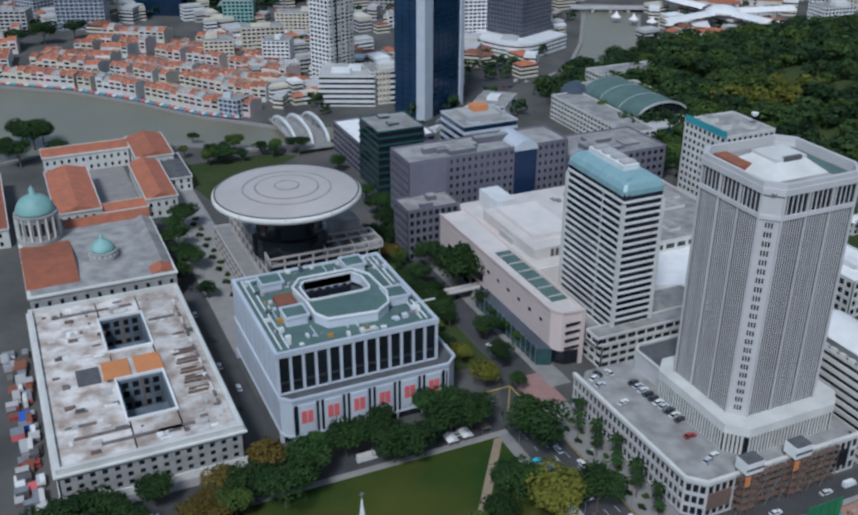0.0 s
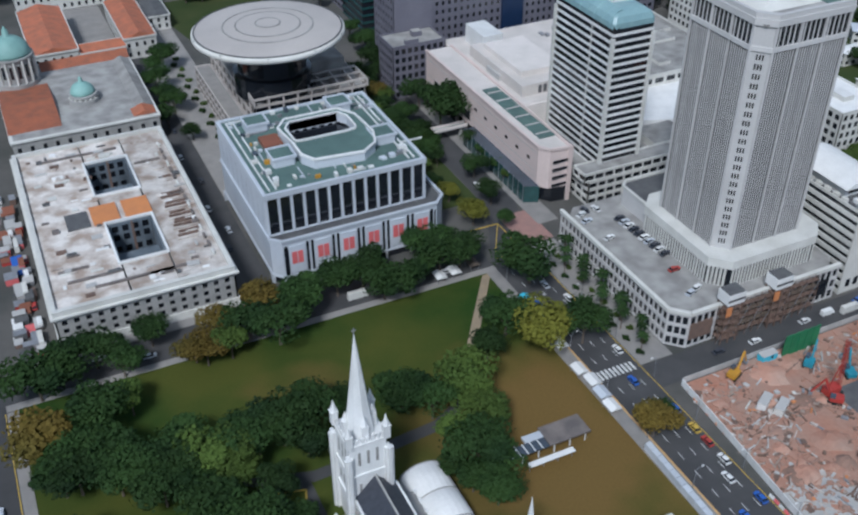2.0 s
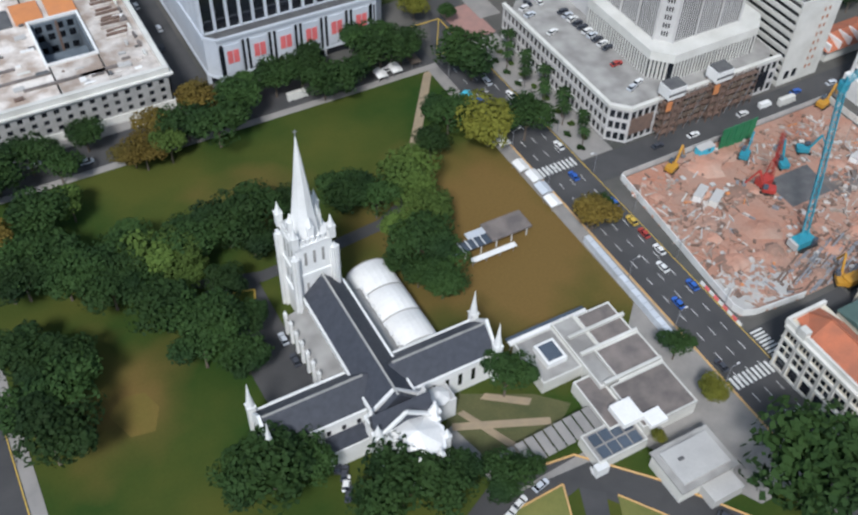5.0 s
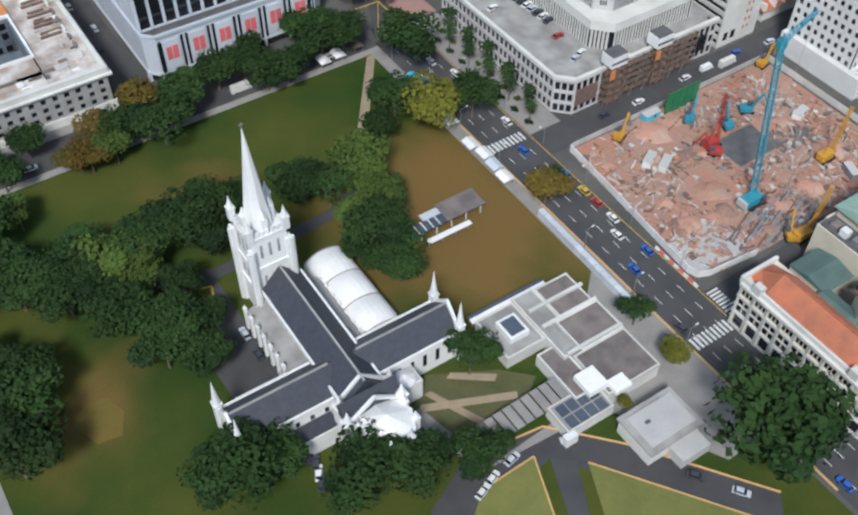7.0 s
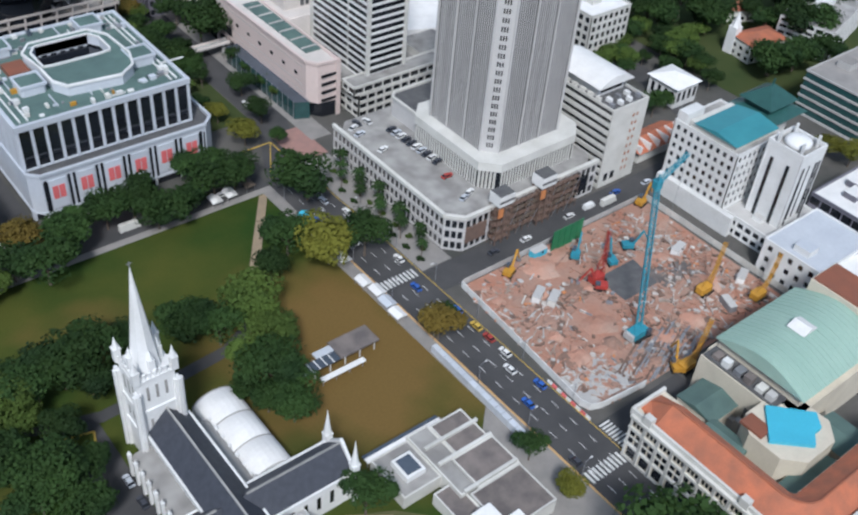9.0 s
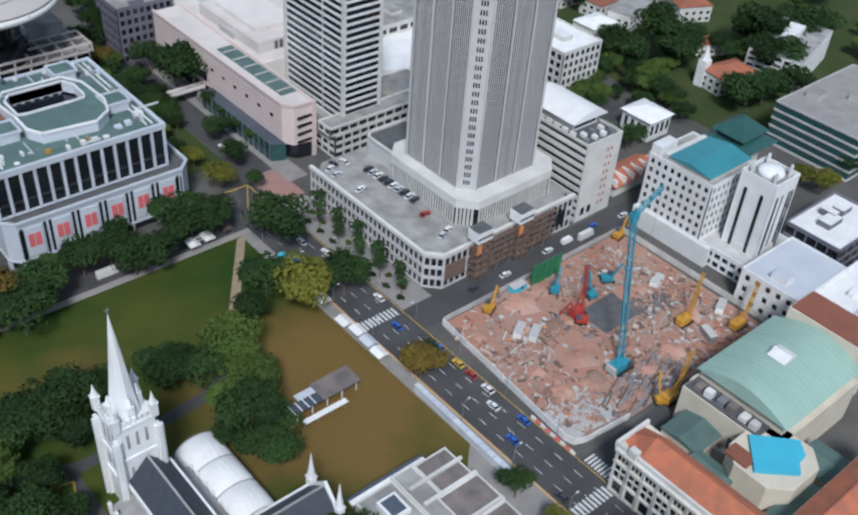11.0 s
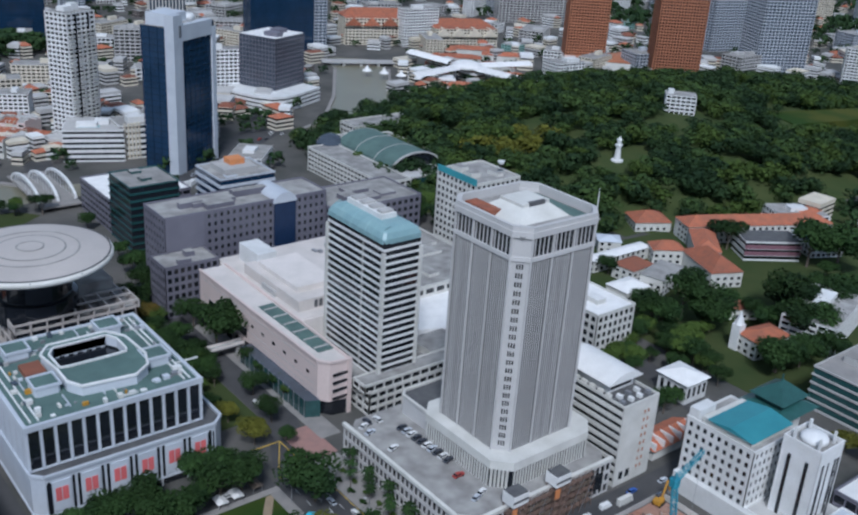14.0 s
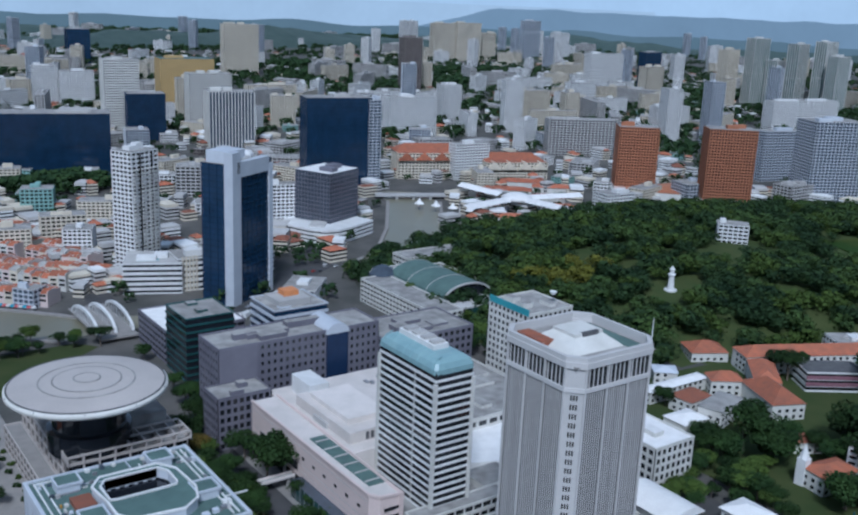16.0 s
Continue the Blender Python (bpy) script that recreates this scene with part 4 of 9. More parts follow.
inner = [(-10.8, 0), (-10.4, -0.8), (-8, -1.3), (9, -1.3), (12.6, -0.8), (13.3, 1), (13.3, 10), (10.8, 14.2), (-8, 14.2), (-10.9, 10)]
for i in range(len(ring)):
    j = (i + 1) % len(ring)
    g.face([(*ring[i], 34.2), (*ring[j], 34.2), (*ring[j], 38), (*ring[i], 38)])
    g.face([(*inner[j], 34.2), (*inner[i], 34.2), (*inner[i], 38), (*inner[j], 38)])
    g.face([(*ring[i], 38), (*ring[j], 38), (*inner[j], 37.6), (*inner[i], 37.6)], 1)
rim = obj("court_rim", g, ["panel", "greenroof"], arcade, "pale raised rim round the open court")
for i in range(len(ring)):
    for loop, w in ((ring, 0.8), (inner, 0.7)):
        a, b = loop[i], loop[(i + 1) % len(loop)]
        g = Geo()
        g.beam((*a, 38.1), (*b, 38.1), w)
        obj("rim_coping", g, "white", rim)
for cx, cy in ((-19, 22), (15, 24), (20.5, -6.5), (-18, -6)):
    g = Geo()
    g.prism(rect(cx - 4.2, cy - 4.2, cx + 4.2, cy + 4.2, 0.8), 34.2, 37.6, 0, 1)
    g.prism(rect(cx - 4.5, cy - 4.5, cx + 4.5, cy - 3.9), 37.2, 38.2)
    g.prism(rect(cx - 4.5, cy + 3.9, cx + 4.5, cy + 4.5), 37.2, 38.2)
    g.prism(rect(cx - 4.5, cy - 3.9, cx - 3.9, cy + 3.9), 37.2, 38.2)
    g.prism(rect(cx + 3.9, cy - 3.9, cx + 4.5, cy + 3.9), 37.2, 38.2)
    obj("stair_head", g, ["panel", "greenroof"], arcade, "square roof house with green felt top")
rnd = random.Random(18)
for k in range(46):
    x, y = rnd.uniform(-29, 26), rnd.uniform(-25, 30)
    if -22 < x < 19 and -19 < y < 18:
        continue
    boxpart("roof_pipe", x, y, 34.32, x + (rnd.uniform(3, 9) if k % 2 else 0.35), y + (0.35 if k % 2 else rnd.uniform(3, 9)), 34.9, rnd.choice(["white", "steel", "panel"]), arcade)
boxpart("brown_deck", -21, 3, 34.3, -14, 12, 36, "rust", arcade, "brown decking on the roof")
rnd = random.Random(8)
for _ in range(70):
    side = rnd.randrange(4)
    x, y = (rnd.uniform(-29, -23), rnd.uniform(-24, 30)) if side == 0 else (rnd.uniform(21, 26.5), rnd.uniform(-22, 30)) if side == 1 else (rnd.uniform(-27, 26), rnd.uniform(18, 30)) if side == 2 else (rnd.uniform(-26, 26), rnd.uniform(-25, -19))
    w = rnd.uniform(0.5, 2.2)
    boxpart("roof_unit", x, y, 34.3, x + w, y + rnd.uniform(0.5, 2.4), 34.3 + rnd.uniform(0.4, 1.6), rnd.choice(["white", "steel", "panel", "concrete", "offwhite", "machine" if rnd.random() < 0.15 else "glassgrey"]), arcade)
for x in (-28.5, -26, 23.5, 25.5):
    boxpart("roof_duct", x, -24, 34.3, x + 0.5, 30, 34.8, "white", arcade)

rnd = random.Random(21)
for k in range(46):
    x, y, w, d, h = rnd.uniform(-17.5, -9), 268 + k * 2.3, rnd.uniform(1.8, 4.5), rnd.uniform(2, 7), rnd.uniform(1.2, 3.0)
    m = rnd.choice(["red", "machinered", "canvas", "darkroof", "carblue", "rustysteel", "steel", "darkroof", "concrete", "roofbrown"])
    t = thing("site_container", x, y, 0, "site hut or stack of goods beside the civic hall", "container", "site huts by the hall")
    boxpart("body", -w / 2, -d / 2, 0.02, w / 2, d / 2, h, m, t)
    boxpart("lid", -w / 2 - 0.1, -d / 2 - 0.1, h, w / 2 + 0.1, d / 2 + 0.1, h + 0.15, rnd.choice(["concrete", "steel", "rust", m]), t)

# ---- court house with a great disc on top ----
court = thing("court_house", 115, 400, 0, "modern court house of glass and stone under a great flat disc", "public building")
dx, dy = 106.3 - 115, 383 - 400
g = Geo()
g.lathe([(15, 41.5), (22, 42.6), (31.0, 45.0), (32.3, 46.0), (32.3, 47.4), (31.3, 48.0)], dx, dy, 72)
bowl = obj("disc_bowl", g, "offwhite", court, "pale underside and rim of the disc", True)
g = Geo()
g.lathe([(17, 21), (17, 30), (15, 30.5), (15, 42)], dx, dy, 36)
obj("drum", g, "glass", court, "dark glazed drum under the disc")
g = Geo()
g.lathe([(31.2, 47.6), (31.0, 48.05), (24, 48.9), (14, 49.5), (13.6, 49.7), (9, 49.9), (5.5, 50.1), (5.2, 50.3), (0.01, 50.4)], dx, dy, 72)
top_disc = obj("disc_top", g, "disc", court, "brushed grey-brown metal top of the disc")
for r, z in ((31.1, 48.1), (19.0, 49.25), (13.6, 49.62), (5.2, 50.25)):
    g = Geo()
    g.lathe([(r + 0.35, z - 0.3), (r + 0.35, z + 0.12), (r - 0.35, z + 0.16), (r - 0.35, z - 0.3)], dx, dy, 72)
    obj("disc_seam", g, "darkroof" if r > 30 else "roofgrey", top_disc)
for k in range(10):
    a = 2 * math.pi * k / 10
    boxpart("rim_lamp", dx + 31.9 * math.cos(a) - 0.3, dy + 31.9 * math.sin(a) - 0.3, 46.0, dx + 31.9 * math.cos(a) + 0.3, dy + 31.9 * math.sin(a) + 0.3, 47.7, "darkroof", bowl)
building("", "", "", 92, 366, 143, 440, 0, 21, "disc", "roofgrey", 8, 10, 4, 0.7, 0.8, 0.8, "glass", True, "darkroof", 0.8, "", 0, court)
g = Geo()
for k in range(9):
    g.box(-23 + k * 6.4, -34.5, 21, -22.4 + k * 6.4, -20, 24.5)
g.box(-23, -34.5, 24.2, 28.2, -33.8, 25.0)
g.box(-23, -27, 24.2, 28.2, -26.4, 25.0)
g.box(-23, -20.5, 24.2, 28.2, -19.8, 25.0)
obj("pergola", g, "disc", court, "stone pergola frame on the terrace")
boxpart("terrace_house", -20, -18, 21, 24, 34, 29, "roofgrey", court)
boxpart("terrace_roof", -19, -30, 22.6, 4, -21, 23.2, "roofgrey", court)
building("court_annexe", "low stone court annexe with a flat terrace roof", "public building", 84, 372, 91.5, 440, 0, 11, "disc", "pave", 2, 12, 3, 0.6, 0.7, 0.4, "glass", False, None, 0.5, "", 0)
for i in range(20):
    y = 372 + i * 7
    if y < 500:
        t = thing("shrub", 80 + 2.2 * (i % 2), y, 0.0, "clipped green shrub in a long planter", "shrub", "shrubs by the court")
        o = new("foliage", CROWNS[2 * (i % 2), i % 4])
        o.parent, o.scale, o.location = t, (2.2, 2.2, 1.8), (0, 0, 0.75)

# ---- old court with copper domes ----
old = thing("old_court", 25, 430, 0, "old stone court house with a green copper dome", "public building")
g = Geo()
g.box(-29, -36, 0, 32, 40, 13)
obj("wall", g, "stone", old)
for i in range(12):
    for z in (4, 9):
        pane(old, 1.5, 2.6, "glass", (-26.5 + i * 5.1, -36.05, z), 0)
for i in range(14):
    for z in (4, 9):
        pane(old, 1.5, 2.6, "glass", (-29.05, -33 + i * 5.3, z), math.pi / 2)
g = Geo()
g.box(-29.6, -36.6, 12.6, 32.6, 40.6, 13.4)
obj("cornice", g, "offwhite", old)
g = Geo()
g.box(-28, -35, 13.4, 31.5, 39.5, 13.6)
obj("roof", g, "roofgrey", old)
for q in ((-29, -29, -8, 16, "x"), (-8, 30, 32, 39, "x"), (22, -34, 31, -27, "y"), (24, -26, 31.5, 28, "y")):
    g = Geo()
    gable(g, q[0], q[1], q[2], q[3], 13.6, 16.6 if q[0] < 0 else 15.6, q[4])
    obj("tiled_roof", g, "roofgrey" if q[3] == 28 else "terracotta", old, "grey lead roof" if q[3] == 28 else "terracotta tiled roof")
for cx, cy, r, zb, hd in ((-19.5, 24, 9.0, 13.6, 13.0), (5, -9, 5.4, 13.6, 3.0)):
    g = Geo()
    g.lathe([(r + 1.2, zb), (r + 1.2, zb + 2), (r, zb + 2.2), (r, zb + hd), (r + 0.8, zb + hd), (r + 0.8, zb + hd + 0.9), (r * 0.96, zb + hd + 1)], cx, cy, 32)
    drum = obj("drum", g, "stone", old, "round stone drum")
    for k in range(16):
        a = 2 * math.pi * k / 16
        c = Geo()
        c.lathe([(0.55, zb + 2.2), (0.45, zb + hd)], cx + (r + 0.5) * math.cos(a), cy + (r + 0.5) * math.sin(a), 8)
        obj("column", c, "offwhite", drum)
        if hd > 5:
            pane(old, 1.3, hd * 0.45, "glass", (cx + (r + 0.02) * math.cos(a + 0.196), cy + (r + 0.02) * math.sin(a + 0.196), zb + hd * 0.6), a + 0.196 + math.pi / 2)
    g = Geo()
    top = zb + hd + 1
    g.lathe([(r * 0.98 * math.cos(k * 0.15), top + r * 0.92 * math.sin(k * 0.15)) for k in range(10)] + [(r * 0.16, top + r * 0.93), (r * 0.15, top + r * 1.2), (0.01, top + r * 1.45)], cx, cy, 32)
    obj("dome", g, "copper", old, "verdigris copper dome with a small lantern", True)

# ---- old parliament offices with terracotta roofs ----
def wing(x0, y0, x1, y1, h, along, label="white-walled wing with a terracotta tiled roof", roof="terracotta", rise=3.0):
    t = thing("colonial_wing", (x0 + x1) / 2, (y0 + y1) / 2, 0, label, "public building", "colonial offices")
    a, b, c, d = x0 - t.location.x, y0 - t.location.y, x1 - t.location.x, y1 - t.location.y
    boxpart("wall", a, b, 0, c, d, h, "offwhite", t)
    g = Geo()
    gable(g, a, b, c, d, h, h + rise, along)
    obj("roof", g, roof, t)
    g = Geo()
    for q in ((a - 0.6, b - 0.6, c + 0.6, b - 0.1), (a - 0.6, d + 0.1, c + 0.6, d + 0.6), (a - 0.6, b, a - 0.1, d), (c + 0.1, b, c + 0.6, d)):
        g.box(q[0], q[1], h - 0.5, q[2], q[3], h + 0.6)
    obj("parapet", g, "offwhite", t)
    for k in range(int((c - a) / 4)):
        for z in range(2):
            pane(t, 1.4, 2.2, "glass", (a + 2 + k * 4, b - 0.02, 2.5 + z * (h / 2 - 0.5)), 0)
    for k in range(int((d - b) / 4)):
        for z in range(2):
            pane(t, 1.4, 2.2, "glass", (a - 0.02, b + 2 + k * 4, 2.5 + z * (h / 2 - 0.5)), math.pi / 2)
    return t


wing(16, 574, 64, 590, 11, "x")
wing(65, 550, 86, 590, 12, "y")
wing(60, 488, 76, 546, 11, "y")
wing(15, 486, 37, 550, 11, "y")
wing(38, 486, 60, 498, 8, "x")
wing(-30, 480, -8, 560, 10, "y")
wing(78, 520, 90, 560, 8, "y", "grey-roofed low wing beside the offices", "darkroof", 1.0)
sheet("court_yard", rect(37.5, 499, 59.5, 573), 0.15, "pave", "paved yard between the wings", "pavement")


# ---- ribbed office tower on a car-park podium ----
plaza = thing("office_tower", 214, 212, 0, "tall pale ribbed concrete office tower on a wide podium", "office tower")
px0, px1, py0, py1 = 172.5 - 214, 240 - 214, 181.5 - 212, 251 - 212
g = Geo()
g.prism(rect(px0 + 0.5, py0 + 0.5, px1, py1, 4.5), 0, 14.2, 0, 1)
obj("podium", g, ["glass", "roofgrey"], plaza, "podium with a pale open car-park deck")
pod_ring = [(px0, py1), (px0, py0 + 5), (px0 + 5, py0), (px1, py0)]
for (ax, ay), (bx, by), n in ((pod_ring[0], pod_ring[1], 26), (pod_ring[1], pod_ring[2], 3), (pod_ring[2], pod_ring[3], 24)):
    g = Geo()
    keep = plaza.location.copy()
    plaza.location = (0, 0, 0)
    lattice(g, plaza, (ax, ay), (bx, by), 0.2, 13.2, n, 3, 0.55, 1.3, 0.5, "glass", panes=n < 25)
    plaza.location = keep
    obj("podium_wall", g, "rib", plaza)
    g = Geo()
    g.beam((ax, ay, 14.3), (bx, by, 14.3), 1.3)
    obj("deck_parapet", g, "offwhite", plaza)
# stepped blocks at the foot
g = Geo()
g.prism(rect(195 - 214, 226 - 212, 238 - 214, 248 - 212, 2.5), 14.2, 21.5, 0, 1)
obj("rear_block", g, ["rib", "darkroof"], plaza, "low block with a dark sunken roof")
g = Geo()
ring = rect(195 - 214, 226 - 212, 238 - 214, 248 - 212, 2.5)
for i in range(len(ring)):
    g.beam((*ring[i], 21.9), (*ring[(i + 1) % len(ring)], 21.9), 0.9)
obj("block_coping", g, "offwhite", plaza)
g = Geo()
skirt = rect(192 - 214, 188 - 212, 237.5 - 214, 233 - 212, 5.5)
g.prism(skirt, 13.6, 21.3)
obj("skirt", g, "glass", plaza)
g = Geo()
g.prism([(x * 1.02, y * 1.02) for x, y in skirt], 21.3, 24.6, 0, 1)
obj("skirt_band", g, ["offwhite", "offwhite"], plaza, "broad pale band round the tower's foot")
FIN = Geo()
FIN.box(-0.3, -0.3, 14.2, 0.3, 0.3, 21.3)
FIN = FIN.mesh("skirt_fin", "offwhite")
for i in range(len(skirt)):
    a, b = Vector((*skirt[i], 0)), Vector((*skirt[(i + 1) % len(skirt)], 0))
    for k in range(int((b - a).length / 1.3)):
        o = new("skirt_fin", FIN)
        o.parent, o.location = plaza, a.lerp(b, (k + 0.5) * 1.3 / (b - a).length)
# shaft
tx0, tx1, ty0, ty1, ch = 196 - 214, 233 - 214, 193.5 - 212, 229.5 - 212, 4.6
shaft = rect(tx0 + 0.3, ty0 + 0.3, tx1 - 0.3, ty1 - 0.3, ch)
g = Geo()
g.prism(shaft, 24.6, 101.5)
obj("shaft", g, "glass", plaza)
RIB = Geo()
RIB.box(-0.15, -0.05, 24.6, 0.15, 0.22, 93.4)
RIB = RIB.mesh("rib", "rib")
RIBTOP = Geo()
RIBTOP.box(-0.15, -0.05, 94.8, 0.15, 0.22, 101.2)
RIBTOP = RIBTOP.mesh("rib", "rib")
PIER = Geo()
PIER.box(-0.38, -0.3, 24.6, 0.38, 0.3, 103.0)
PIER = PIER.mesh("pier", "rib")
for ax, ay, bx, by, turn in ((tx0 + ch, ty0, tx1 - ch, ty0, 0), (tx1, ty0 + ch, tx1, ty1 - ch, math.pi / 2), (tx1 - ch, ty1, tx0 + ch, ty1, math.pi), (tx0, ty1 - ch, tx0, ty0 + ch, -math.pi / 2)):
    a, b = Vector((ax, ay, 0)), Vector((bx, by, 0))
    L = (b - a).length
    bays = 3
    for k in range(bays + 1):
        o = new("pier", PIER)
        o.parent, o.location, o.rotation_euler = plaza, a.lerp(b, k / bays), (0, 0, turn)
    for k in range(bays):
        for r in range(8):
            o = new("rib", RIB)
            o.parent, o.location, o.rotation_euler = plaza, a.lerp(b, (k + 0.15 + 0.1 * r) / bays), (0, 0, turn)
            if r % 2 == 0:
                o = new("rib", RIBTOP)
                o.parent, o.location, o.rotation_euler = plaza, a.lerp(b, (k + 0.15 + 0.1 * r) / bays), (0, 0, turn)
for sx, sy in ((0, 0), (1, 0), (1, 1), (0, 1)):
    cx, cy = (tx1 if sx else tx0), (ty1 if sy else ty0)
    ex, ey = (-1 if sx else 1), (-1 if sy else 1)
    g = Geo()
    q = [(cx + ex * ch, cy), (cx + ex * (ch + 1.2), cy + ey * 1.0), (cx + ex * 1.0, cy + ey * (ch + 1.2)), (cx, cy + ey * ch)]
    if sx != sy:
        q.reverse()
    g.prism(q, 24.6, 103.0)
    obj("corner", g, "rib", plaza, "smooth chamfered corner")
    mid = Vector((cx + ex * ch / 2, cy + ey * ch / 2, 0))
    turn = math.atan2(-ey, ex) if sx == sy else math.atan2(ey, -ex)
    along = Vector((ex, -ey, 0)).normalized()
    out = Vector((-ex, -ey, 0)).normalized()
    if sx == 0 and sy == 0 or sx != sy:
        for j in range(22):
            for s in (-0.85, 0.0, 0.85):
                p = mid + along * s + out * 0.03
                pane(plaza, 0.5, 1.7, "glass", (p.x, p.y, 27.5 + j * 3.05), math.atan2(along.y, along.x))
for z0, z1, o in ((93.4, 94.8, 0.35), (101.2, 103.2, 0.5), (103.2, 104.8, 0.2)):
    g = Geo()
    ring = rect(tx0 - o, ty0 - o, tx1 + o, ty1 + o, ch)
    inner = rect(tx0 + 1.0, ty0 + 1.0, tx1 - 1.0, ty1 - 1.0, ch)
    for i in range(8):
        j = (i + 1) % 8
        g.face([(*ring[i], z0), (*ring[j], z0), (*ring[j], z1), (*ring[i], z1)])
        g.face([(*ring[i], z1), (*ring[j], z1), (*inner[j], z1), (*inner[i], z1)])
        g.face([(*inner[j], z0), (*inner[i], z0), (*inner[i], z1), (*inner[j], z1)])
        g.face([(*ring[j], z0), (*ring[i], z0), (*inner[i], z0), (*inner[j], z0)])
    obj("crown_band", g, "rib", plaza)
boxpart("roof", tx0 + 1.2, ty0 + 1.2, 101.4, tx1 - 1.2, ty1 - 1.2, 101.8, "roofgrey", plaza)
boxpart("red_deck", tx0 + 4, ty0 + 20, 101.8, tx0 + 9, ty1 - 4, 103.8, "terracotta", plaza, "red brown roof deck")
boxpart("green_deck", tx1 - 8, ty0 + 4, 101.8, tx1 - 2.5, ty1 - 6, 102.1, "greenroof", plaza)
g = Geo()
g.prism(rect(-11.5, -10, 11, 10.5), 101.8, 105.6, 0, 0, rect(-6.0, -5.0, 6.0, 5.5))
g.prism(rect(-6.0, -5.0, 6.0, 5.5), 105.6, 106.6)
obj("roof_house", g, "offwhite", plaza, "sloping white plant house")
boxpart("roof_louvre", -3, -5.2, 105.2, 4, -4.2, 106.9, "darkroof", plaza)
g = Geo()
g.lathe([(0.2, 102), (0.12, 110), (0.05, 112)], tx1 - 2, ty0 + 2.5, 8)
obj("mast", g, "white", plaza)
# lift heads and scaffolding along the street front
for x in (188.5, 208.0):
    head = boxpart("lift_head", x - 214, 177.6 - 212, 16.2, x + 6.6 - 214, 183 - 212, 20.2, "white", plaza, "white hoist head with a dark flat top")
    boxpart("lift_cap", x + 0.3 - 214, 177.9 - 212, 20.2, x + 6.3 - 214, 182.7 - 212, 20.7, "darkroof", head)
    boxpart("lift_band", x - 0.12 - 214, 177.5 - 212, 17.6, x + 6.72 - 214, 177.6 - 212, 18.5, "darkroof", head)
    boxpart("lift_sign", x - 0.1 - 214, 177.4 - 212, 12.0, x + 1.9 - 214, 177.8 - 212, 15.4, "orange", head, "orange sign board")
    lattice_legs = Geo()
    for dx in (0.3, 3.3, 6.3):
        for dy in (178.0, 182.4):
            lattice_legs.beam((x + dx - 214, dy - 212, 0), (x + dx - 214, dy - 212, 16.2), 0.3)
    for z in range(2, 16, 3):
        lattice_legs.beam((x + 0.3 - 214, 178 - 212, z), (x + 6.3 - 214, 178 - 212, z + 2.6), 0.2)
        lattice_legs.box(x + 0.3 - 214, 178 - 212, z - 0.1, x + 6.3 - 214, 182.4 - 212, z + 0.1)
    obj("lift_tower", lattice_legs, "rustysteel", plaza, "rusty steel hoist tower")
for k, x in enumerate((178, 196, 216, 227)):
    boxpart("shop_void", x - 214, 181.2 - 212, 3.4, x + 9 - 214, 181.7 - 212, 9.8, "glass" if k % 2 else "rustysteel", plaza)
scaf = thing("scaffolding", 208, 180.2, 0, "rusty steel scaffolding with planks against the podium", "scaffolding")
for k in range(15):
    x = -20 + k * 2.9
    for y in (-1.2, 0.6):
        g = Geo()
        g.beam((x, y, 0), (x, y, 14.5), 0.16)
        obj("post", g, "rustysteel", scaf)
for z in (2.6, 5.2, 7.8, 10.4, 13.0):
    boxpart("planks", -20, -1.2, z, 20.7, 0.5, z + 0.12, "rustysteel" if z % 5.2 else "bark", scaf)
    for y in (-1.25, 0.6):
        g = Geo()
        g.beam((-20, y, z + 1), (20.7, y, z + 1), 0.1)
        obj("rail", g, "rustysteel", scaf)
for k in range(7):
    g = Geo()
    g.beam((-20 + k * 5.8, -1.3, 0), (-14.2 + k * 5.8, -1.3, 13), 0.12)
    obj("brace", g, "steel", scaf)

# ---- banded hotel tower with aqua roof ----
hotel = building("hotel_tower", "slender white hotel tower with dark window bands and an aqua roof", "hotel", 204.5, 274.5, 222.5, 314, 10, 69.5, "white", "aqua", 6, 14, 20, 0.0, 1.05, 0.25, "glass", False, "glass", 0.1, "", 0)
for sx in (-1, 1):
    for sy in (-1, 1):
        boxpart("corner_pier", sx * 8.9 - 0.7, sy * 19.6 - 0.7, 10, sx * 8.9 + 0.7, sy * 19.6 + 0.7, 66, "offwhite", hotel)
boxpart("pier", -9.05, -6, 10, -8.6, -5.6, 67, "offwhite", hotel)
g = Geo()
prof = [(9.4, 69.5), (9.3, 71.5), (8.2, 73.6), (6.2, 75.0), (4.2, 75.6)]
for (r0, z0), (r1, z1) in zip(prof, prof[1:]):
    a, b = rect(-r0, -10.6 - r0, r0, 10.6 + r0, 1.0), rect(-r1, -10.6 - r1, r1, 10.6 + r1, 1.0)
    for i in range(8):
        j = (i + 1) % 8
        g.face([(*a[i], z0), (*a[j], z0), (*b[j], z1), (*b[i], z1)])
g.face([(x, y, 75.6) for x, y in rect(-4.2, -14.8, 4.2, 14.8, 1.0)])
obj("vault_roof", g, "aqua", hotel, "rounded pale aqua roof")
for k in range(8):
    g = Geo()
    y = -17 + k * 4.9
    for (r0, z0), (r1, z1) in zip(prof, prof[1:]):
        g.beam((-r0 - 0.05, y, z0), (-r1 - 0.05, y, z1 + 0.05), 0.3)
    obj("roof_rib", g, "aqua", hotel)
boxpart("roof_deck", -3.6, -10, 75.6, 3.6, 14, 77.6, "white", hotel)
